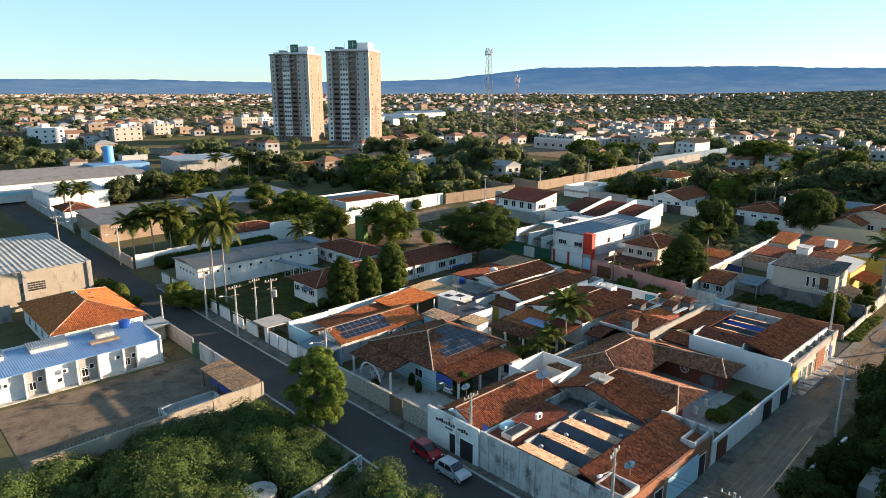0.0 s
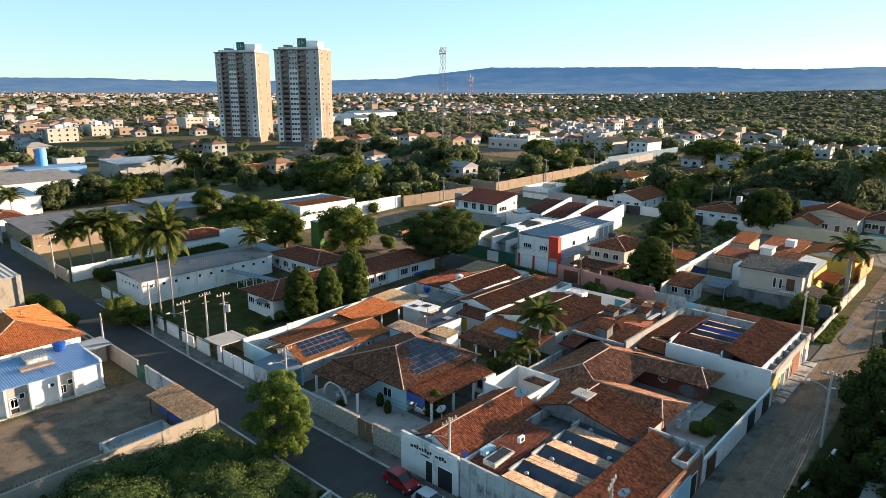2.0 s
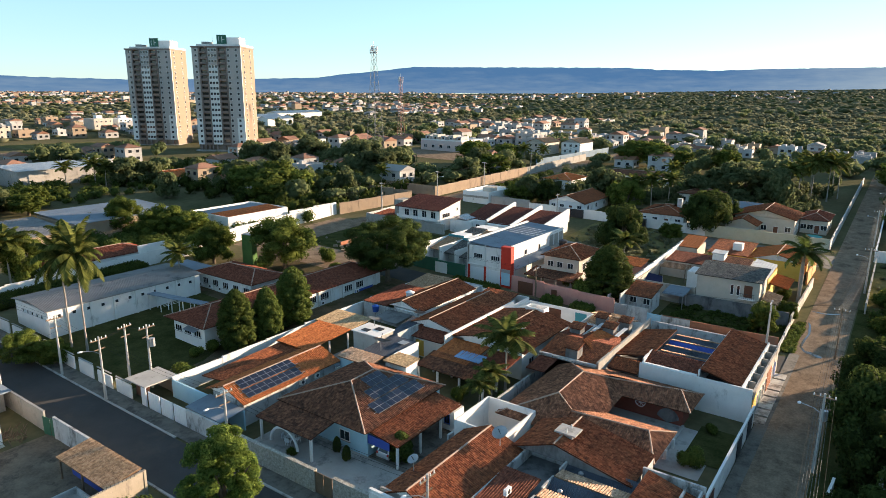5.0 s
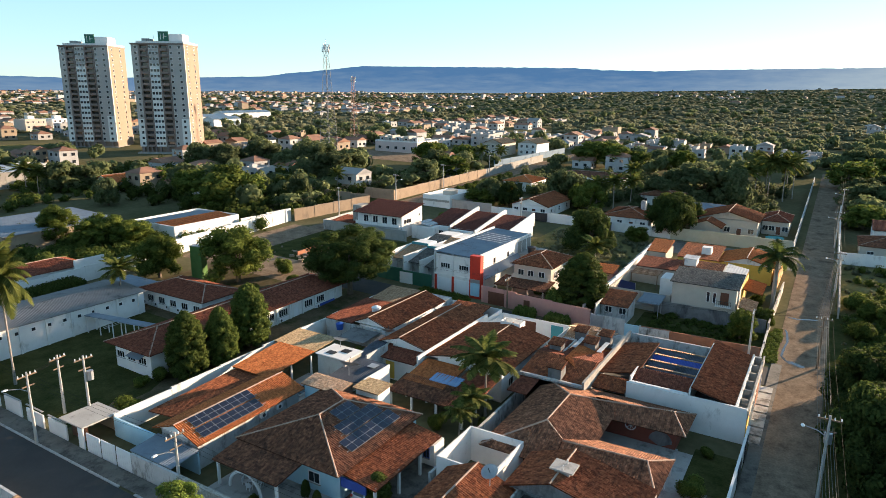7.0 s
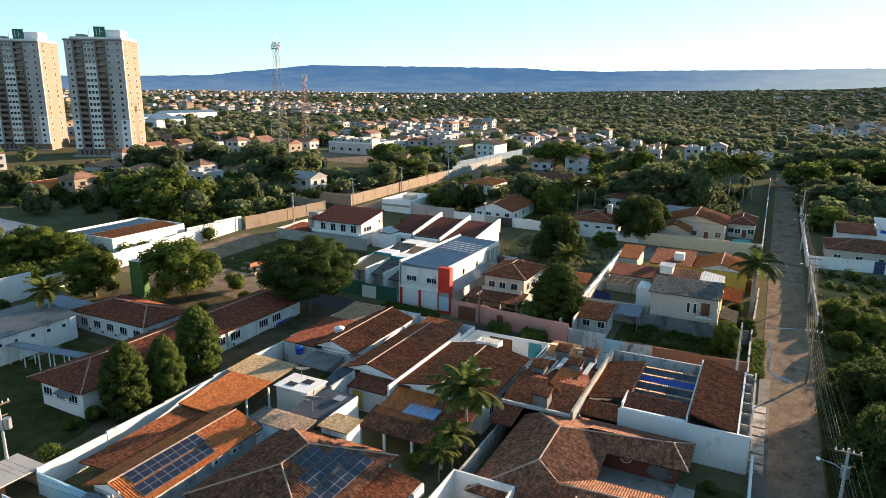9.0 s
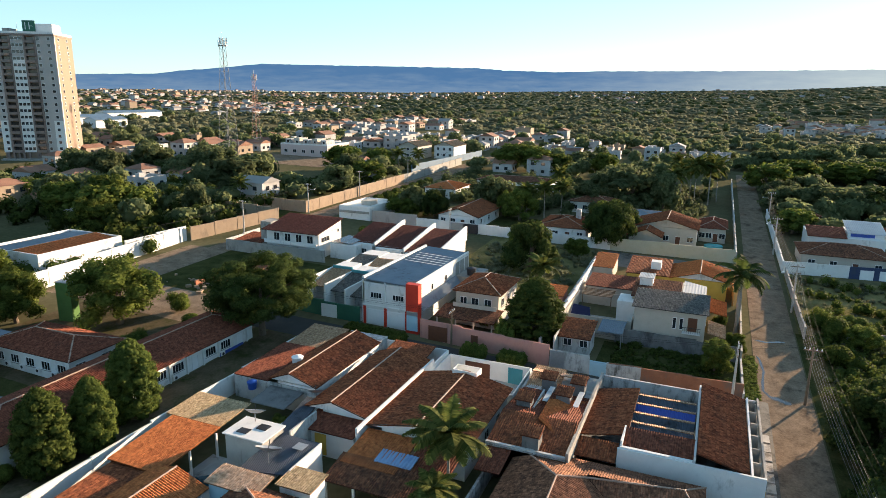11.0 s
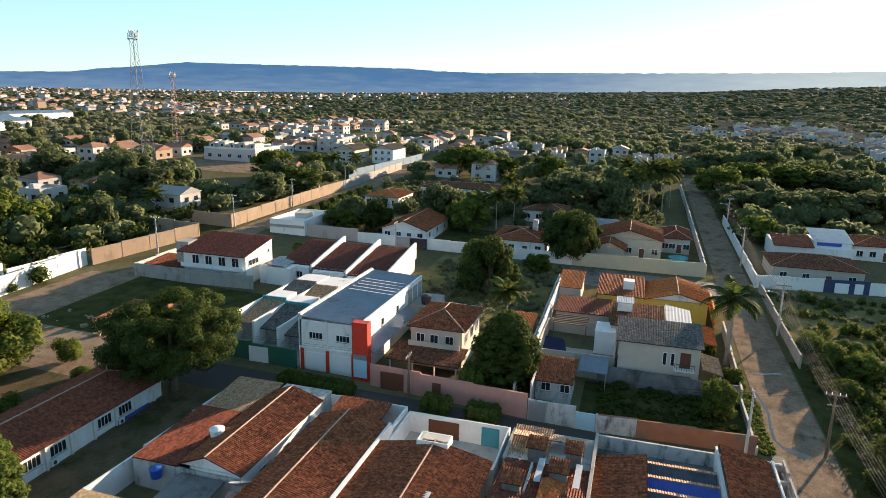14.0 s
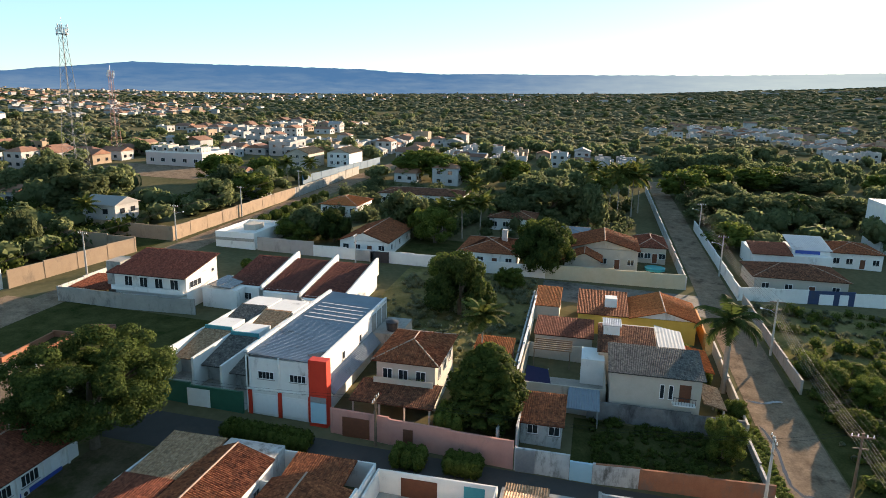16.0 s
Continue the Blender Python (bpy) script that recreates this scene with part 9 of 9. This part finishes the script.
def hedge(x0, x1, y0, y1, h, label, seed, material=None):
    """A clipped box hedge."""
    rs = np.random.RandomState(seed)
    nx, ny = max(2, int((x1 - x0) / 0.9)), max(2, int((y1 - y0) / 0.9))
    lobes = []
    for i in range(nx):
        for j in range(ny):
            x, y = x0 + (x1 - x0) * (i + 0.5) / nx, y0 + (y1 - y0) * (j + 0.5) / ny
            lobes.append((x, y, gz(x, y) + h * 0.5 + rs.uniform(-0.06, 0.06), 0.75, 0.75, h * 0.52))
    c, nrm = lobe_leaves(lobes, int(420 * (x1 - x0) * (y1 - y0) ** 0.5) + 1500, rs, 0.2)
    ob = thing("hedge", label, "hedge", (x0, y0, gz(x0, y0)))
    b = new("foliage", quads_mesh("foliage", c - np.array(ob.location), nrm, 0.24, material or LEAF_L, 1.1, rs, np.array(lobes) - np.array([*ob.location, 0, 0, 0]), 0.9))
    b.parent = ob
    return ob


hedge(106.6, 109.0, 73.6, 83.6, 1.9, "long clipped green box hedge by the street", 101)
hedge(106.8, 109.4, 60.8, 64.2, 2.1, "square clipped green hedge by a pink wall", 102)
hedge(107.2, 109.8, 55.0, 58.6, 1.9, "clipped light green hedge by a pink wall", 103)
hedge(33.9, 36.2, 116.0, 132.0, 2.2, "clipped green hedge along the pavement", 104)
hedge(48.5, 76.0, 137.0, 141.2, 2.2, "dense green hedge behind the school wing", 105, LEAF)
hedge(114.0, 117.2, 58.2, 61.2, 3.4, "large round clipped bush behind a pink wall", 106)
hedge(165.0, 168.0, 98.0, 112.0, 1.0, "low spreading green bush by a wall", 107)
for k in range(8):
    hedge(193.0 + 6.4 * k, 196.4 + 6.4 * k, 127.4, 129.6, 2.3, "round clipped street bush by the sandy street", 110 + k, LEAF)


# ---- the town and scrub in the distance ----
def polar(a, r):
    return 20 + r * math.cos(radians(a)), 20 + r * math.sin(radians(a))


# blocks of town houses: x0, x1, y0, y1, pitch of the plots, white cubes (1) or tiled houses (0)
BLOCKS = [(345, 364, 76, 112, 9, 1), (384, 404, 94, 116, 10, 1), (354, 384, 26, 72, 10, 1), (334, 372, 186, 232, 13, 1), (388, 418, 205, 250, 13, 1), (415, 545, 228, 360, 24, 0),
          (604, 642, -40, 6, 15, 1), (456, 486, -112, -72, 14, 1), (596, 640, -152, -116, 15, 1), (278, 300, 92, 122, 15, 0), (318, 332, 180, 200, 14, 0), (420, 446, 150, 182, 15, 0),
          (352, 400, 128, 168, 16, 0), (270, 300, 240, 290, 15, 0)]


def busy(x, y):
    """True over places that are built or planted singly."""
    return (-25 < x < 215 and -30 < y < 150) or (y < 128 and 190 < x < 275 and y > 28) or (28 < x < 48 and y < 430) or (185 < x < 235 and 262 < y < 372) or (
        40 < x < 330 and 15 < y < 28) or (110 < x < 430 and 127 < y < 143) or (28 < x < 140 and 140 < y < 300) or (108 < x < 208 and 332 < y < 420) or (226 < x < 318 and 172 < y < 238) or (
        270 < x < 330 and 138 < y < 176) or any(b[0] - 5 < x < b[1] + 3 and b[2] - 3 < y < b[3] + 3 for b in BLOCKS)


def town(a, r):
    """How built-up the plain is, 0 to 1, by bearing and distance."""
    x, y = polar(a, r)
    n = noise.noise((x / 210, y / 210, 2.0)) * 0.5 + noise.noise((x / 700, y / 700, 8.0)) * 0.55
    base = np.interp(a, [-40, -5, 12, 24, 32, 44, 60, 100], [0.5, 0.44, 0.3, 0.3, 0.5, 0.66, 0.8, 0.85])
    band = np.interp(r, [150, 330, 480, 620, 900, 1500, 2600, 4300], [0.05, 0.3, 0.25, 0.02, 0.0, 0.12, 0.2, 0.16])
    for cx, cy, rx, ry, k in ((620, 340, 120, 80, 0.4), (560, -118, 70, 50, 0.5), (800, -60, 160, 80, 0.35), (860, 560, 300, 120, 0.3)):
        base += k * math.exp(-((x - cx) / rx) ** 2 - ((y - cy) / ry) ** 2)
    return base + n + band - 0.18


def lumps(name, lobes, material, label, rs, fine):
    """Far bushes as small rough domes in one mesh."""
    bv, bf = ICO[2 if fine else 1]
    L = np.array(lobes)
    n, k = len(L), len(bv)
    rough = 1 + rs.uniform(-0.3, 0.3, (n, k, 1))
    v = (L[:, None, :3] + bv[None] * L[:, None, 3:6] * rough).reshape(-1, 3)
    f = (bf[None] + (np.arange(n) * k)[:, None, None]).reshape(-1, 3)
    me = bpy.data.meshes.new(name)
    me.vertices.add(len(v))
    me.vertices.foreach_set("co", v.ravel().astype(np.float32))
    me.loops.add(f.size)
    me.loops.foreach_set("vertex_index", f.ravel().astype(np.int32))
    me.polygons.add(len(f))
    me.polygons.foreach_set("loop_start", np.arange(0, f.size, 3, dtype=np.int32))
    me.materials.append(material)
    me.update(calc_edges=True)
    return tagged(new(name, me), label, "woods", kind="stuff")


def far_lobes(r0, r1, count, size, tall, rs, dense):
    lobes = []
    while len(lobes) < count:
        a, r = rs.uniform(-42, 104), math.sqrt(rs.uniform(r0 * r0, r1 * r1))
        x, y = polar(a, r)
        if busy(x, y) or (town(a, r) > 0.72 and rs.uniform() < 0.4) or noise.noise((x / 130, y / 130, 5.0)) < -0.28 - dense:
            continue
        h = tall * rs.uniform(0.45, 1.15)
        w = size * rs.uniform(0.6, 1.4)
        lobes.append((x, y, far_z(x, y) + h * 0.35, w, w, h * 0.62))
    return lobes


def far_trees(name, r0, r1, count, size, tall, leaves, quad, material, label, seed, dense=0.0):
    rs = np.random.RandomState(seed)
    lobes = []
    for x, y, z, w, _, h in far_lobes(r0, r1, count, size, tall, rs, dense):
        for k in range(4):
            o = rs.uniform(-0.55, 0.55, 3)
            lobes.append((x + o[0] * w, y + o[1] * w, z + 0.4 * h + o[2] * h * 0.7, w * 0.62, w * 0.62, h * 0.6))
    A = np.array(lobes)
    pick = rs.choice(len(A), leaves)
    d = rs.normal(size=(leaves, 3))
    d /= np.linalg.norm(d, axis=1, keepdims=True)
    d[:, 2] = np.abs(d[:, 2]) * rs.choice([1, 1, 1, -0.6], leaves)
    c = A[pick, :3] + d * A[pick, 3:6]
    nrm = d + 0.35 * rs.normal(size=(leaves, 3))
    tagged(new(name, quads_mesh(name, c, nrm, quad, material, 1.2, rs, lobes, 0.92)), label, "woods", kind="stuff")


def far_scrub(r0, r1, count, size, tall, fine, material, label, seed):
    rs = np.random.RandomState(seed)
    lumps("scrub", far_lobes(r0, r1, count, size, tall, rs, 0.2), material, label, rs, fine)


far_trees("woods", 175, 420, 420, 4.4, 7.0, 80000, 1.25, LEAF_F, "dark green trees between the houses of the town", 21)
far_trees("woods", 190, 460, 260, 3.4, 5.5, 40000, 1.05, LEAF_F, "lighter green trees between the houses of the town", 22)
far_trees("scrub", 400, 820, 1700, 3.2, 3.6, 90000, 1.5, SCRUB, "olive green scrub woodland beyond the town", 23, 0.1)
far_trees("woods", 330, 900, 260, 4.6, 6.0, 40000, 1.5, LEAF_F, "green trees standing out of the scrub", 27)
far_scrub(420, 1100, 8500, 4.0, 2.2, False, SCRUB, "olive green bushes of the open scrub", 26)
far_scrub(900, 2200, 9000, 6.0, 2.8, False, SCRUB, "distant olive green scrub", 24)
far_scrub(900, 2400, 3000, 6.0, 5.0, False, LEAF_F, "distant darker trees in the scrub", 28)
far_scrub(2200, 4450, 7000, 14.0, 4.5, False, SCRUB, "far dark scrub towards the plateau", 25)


def little_house(shape_w, shape_r, x, y, z, w, d, h, turn, roof, flip):
    c, s = math.cos(turn), math.sin(turn)
    at = lambda u, v, k: (x + u * c - v * s, y + u * s + v * c, z + k)
    shape_w.obox(x, y, z - 1.5, z + h, w, d, turn)
    if roof == "flat":
        t = 0.2
        for u, v, lx, ly in ((0, d / 2 - t / 2, w, t), (0, -d / 2 + t / 2, w, t), (w / 2 - t / 2, 0, t, d), (-w / 2 + t / 2, 0, t, d)):
            p = at(u, v, 0)
            shape_w.obox(p[0], p[1], z + h, z + h + 0.6, lx, ly, turn)
        p = at(w * 0.2, d * 0.15, 0)
        shape_w.obox(p[0], p[1], z + h, z + h + 1.4, w * 0.25, d * 0.25, turn)
    else:
        rise, o = 0.16 * min(w, d) + 0.4, 0.4
        a, b, e, f = at(-w / 2 - o, -d / 2 - o, h), at(w / 2 + o, -d / 2 - o, h), at(w / 2 + o, d / 2 + o, h), at(-w / 2 - o, d / 2 + o, h)
        i = d / 2 if roof == "hip" else -0.01
        r0, r1 = at(-w / 2 - o + max(i, 0), 0, h + rise), at(w / 2 + o - max(i, 0), 0, h + rise)
        for q in ((a, b, r1, r0), (e, f, r0, r1), (f, a, r0), (b, e, r1)):
            shape_r.face(q)


FARW = mat("distant_painted_walls", ((0.28, 0.275, 0.27), (0.48, 0.475, 0.47)), 0.85, 0.05, spread=0.1, bump=0)
FARR = mat("distant_clay_roofs", ((0.17, 0.085, 0.06), (0.33, 0.17, 0.11)), 0.9, 0.05, spread=0.1, bump=0)
FARG = mat("distant_grey_roofs", ((0.2, 0.2, 0.2), (0.34, 0.33, 0.32)), 0.85, 0.05, bump=0)
FARC = mat("distant_cream_walls", ((0.24, 0.18, 0.13), (0.36, 0.28, 0.2)), 0.85, 0.05, bump=0)


def town_house(rs, x, y, cube, wmax=14):
    z = far_z(x, y)
    white = cube or rs.uniform() < 0.65
    tint = "white" if white else "cream"
    kind = ("flat" if rs.uniform() < 0.75 else "gable") if cube else rs.choice(["hip", "gable", "gable", "flat"])
    ob = thing("house", f"{tint} plastered town house with " + ("a flat walled roof" if kind == "flat" else "a tiled roof"), "house", (x, y, z), "houses of the town")
    w, d, h = rs.uniform(0.6, 0.95) * wmax, rs.uniform(0.5, 0.8) * wmax, rs.choice([3.2, 3.4, 3.8, 6.2])
    turn = rs.choice([0, math.pi / 2]) + rs.uniform(-0.05, 0.05)
    sw, sr = Shape(), Shape()
    little_house(sw, sr, x, y, z, w, d, h, turn, kind, 0)
    wall = part("wall", sw, FARW if white else FARC, ob)
    if sr.f:
        part("roof", sr, FARR if rs.uniform() < 0.8 else FARG, ob)
    c, s = math.cos(turn), math.sin(turn)
    sides = ((-w / 2, 0.2 * d, 0), (-w / 2, -0.25 * d, 0), (0.25 * w, -d / 2, 1), (-0.2 * w, -d / 2, 1)) if abs(turn) < 1 else ((-w / 2, 0.2 * d, 0), (-w / 2, -0.25 * d, 0), (0.25 * w, d / 2, 1), (-0.2 * w, d / 2, 1))
    for u, v, a in sides:
        for zz in ((1.0,) if h < 5 else (1.0, 4.0)):
            part("window", Shape().obox(x + u * c - v * s, y + u * s + v * c, z + zz, z + zz + 1.2, *((1.4, 0.16) if a else (0.16, 1.4)), turn), GLASS, wall)


def mid_town():
    """The houses of the nearer town, each a thing of its own."""
    rs = np.random.RandomState(77)
    done, grid = 0, set()
    for x0, x1, y0, y1, pitch, cube in BLOCKS:
        for i in range(max(1, int((x1 - x0) / pitch))):
            for j in range(max(1, int((y1 - y0) / pitch))):
                if rs.uniform() < 0.9:
                    town_house(rs, x0 + pitch * (i + 0.5) + rs.uniform(-1, 1), y0 + pitch * (j + 0.5) + rs.uniform(-0.8, 0.8), cube, min(pitch, 13))
                    done += 1
    while done < 300:
        a, r = rs.uniform(-30, 96), math.sqrt(rs.uniform(190 ** 2, 640 ** 2))
        x, y = polar(a, r)
        key = (int(x // 15), int(y // 13))
        if busy(x, y) or key in grid or town(a, r) + (0.25 if r < 420 and a > 20 else 0) < 0.6:
            continue
        grid.add(key)
        town_house(rs, x, y, False, 11.5)
        done += 1


mid_town()


def far_town(name, r0, r1, count, big, seed, label):
    rs = np.random.RandomState(seed)
    sw, sc, sr, sg = Shape(), Shape(), Shape(), Shape()
    done = 0
    while done < count:
        a, r = rs.uniform(-40, 102), math.sqrt(rs.uniform(r0 * r0, r1 * r1))
        x, y = polar(a, r)
        if busy(x, y) or town(a, r) < 0.6 + rs.uniform(-0.12, 0.1):
            continue
        w, d = rs.uniform(8, 15) * big, rs.uniform(6, 10) * big
        h = rs.choice([3.0, 3.4, 4.0, 6.0, 9.0], p=[0.35, 0.3, 0.2, 0.12, 0.03]) * (0.5 + 0.5 * big)
        little_house(sw if rs.uniform() < 0.65 else sc, sr if rs.uniform() < 0.8 else sg, x, y, far_z(x, y), w, d, h, rs.uniform(-0.15, 0.15) + rs.choice([0, math.pi / 2]), rs.choice(["hip", "gable", "gable", "flat"]), 0)
        done += 1
    me = bpy.data.meshes.new(name)
    v, f, mi = [], [], []
    for i, s in enumerate((sw, sc, sr, sg)):
        k = len(v)
        v += s.v
        f += [tuple(j + k for j in q) for q in s.f]
        mi += [i] * len(s.f)
    me.from_pydata(v, [], f)
    for m in (FARW, FARC, FARR, FARG):
        me.materials.append(m)
    me.polygons.foreach_set("material_index", mi)
    tagged(new(name, me), label, "houses", kind="stuff")


def dense_quarter(name, spots, seed, label):
    """Quarters of small white and tiled houses, wall to wall: x0, x1, y0, y1, pitch, share of white cubes."""
    rs = np.random.RandomState(seed)
    shapes = [Shape() for _ in range(5)]
    for x0, x1, y0, y1, pitch, cubes in spots:
        for i in range(int((x1 - x0) / pitch)):
            for j in range(int((y1 - y0) / pitch)):
                x, y = x0 + pitch * (i + 0.5) + rs.uniform(-2, 2), y0 + pitch * (j + 0.5) + rs.uniform(-2, 2)
                if rs.uniform() < 0.28 or busy(x, y):
                    continue
                cube = rs.uniform() < cubes
                z, h = far_z(x, y), rs.choice([2.8, 3.2, 3.6, 5.8], p=[0.3, 0.35, 0.2, 0.15])
                w, d, turn = pitch * rs.uniform(0.5, 0.9), pitch * rs.uniform(0.45, 0.8), rs.uniform(-0.06, 0.06)
                little_house(shapes[0] if rs.uniform() < 0.75 else shapes[1], shapes[2] if rs.uniform() < 0.75 else shapes[3], x, y, z, w, d, h, turn, "flat" if cube else rs.choice(["gable", "hip"]), 0)
                for k in (-0.25, 0.2):
                    shapes[4].obox(x - w / 2, y + k * d, z + 1.0, z + 2.1, 0.14, 1.2, turn)
                    shapes[4].obox(x + k * w, y - d / 2, z + 1.0, z + 2.1, 1.2, 0.14, turn)
    me = bpy.data.meshes.new(name)
    v, f, mi = [], [], []
    for i, q in enumerate(shapes):
        k = len(v)
        v += q.v
        f += [tuple(j + k for j in c) for c in q.f]
        mi += [i] * len(q.f)
    me.from_pydata(v, [], f)
    for m in (FARW, FARC, FARR, FARG, GLASS):
        me.materials.append(m)
    me.polygons.foreach_set("material_index", mi)
    tagged(new(name, me), label, "houses", kind="stuff")


dense_quarter("town_quarter", [(318, 420, 168, 262, 12, 0.7), (420, 640, 250, 345, 15, 0.6), (340, 400, 80, 120, 10, 0.8),
                               (400, 470, 120, 180, 14, 0.6), (345, 395, 28, 78, 10, 0.6), (540, 640, -150, -90, 14, 0.6), (640, 760, -120, -40, 16, 0.5)], 41, "crowded quarter of small white and tiled houses")
far_town("distant_houses", 560, 1300, 800, 0.85, 31, "white and cream houses of the town with tiled roofs")
far_town("distant_houses", 1300, 4300, 2600, 1.2, 32, "far pale houses scattered to the horizon")
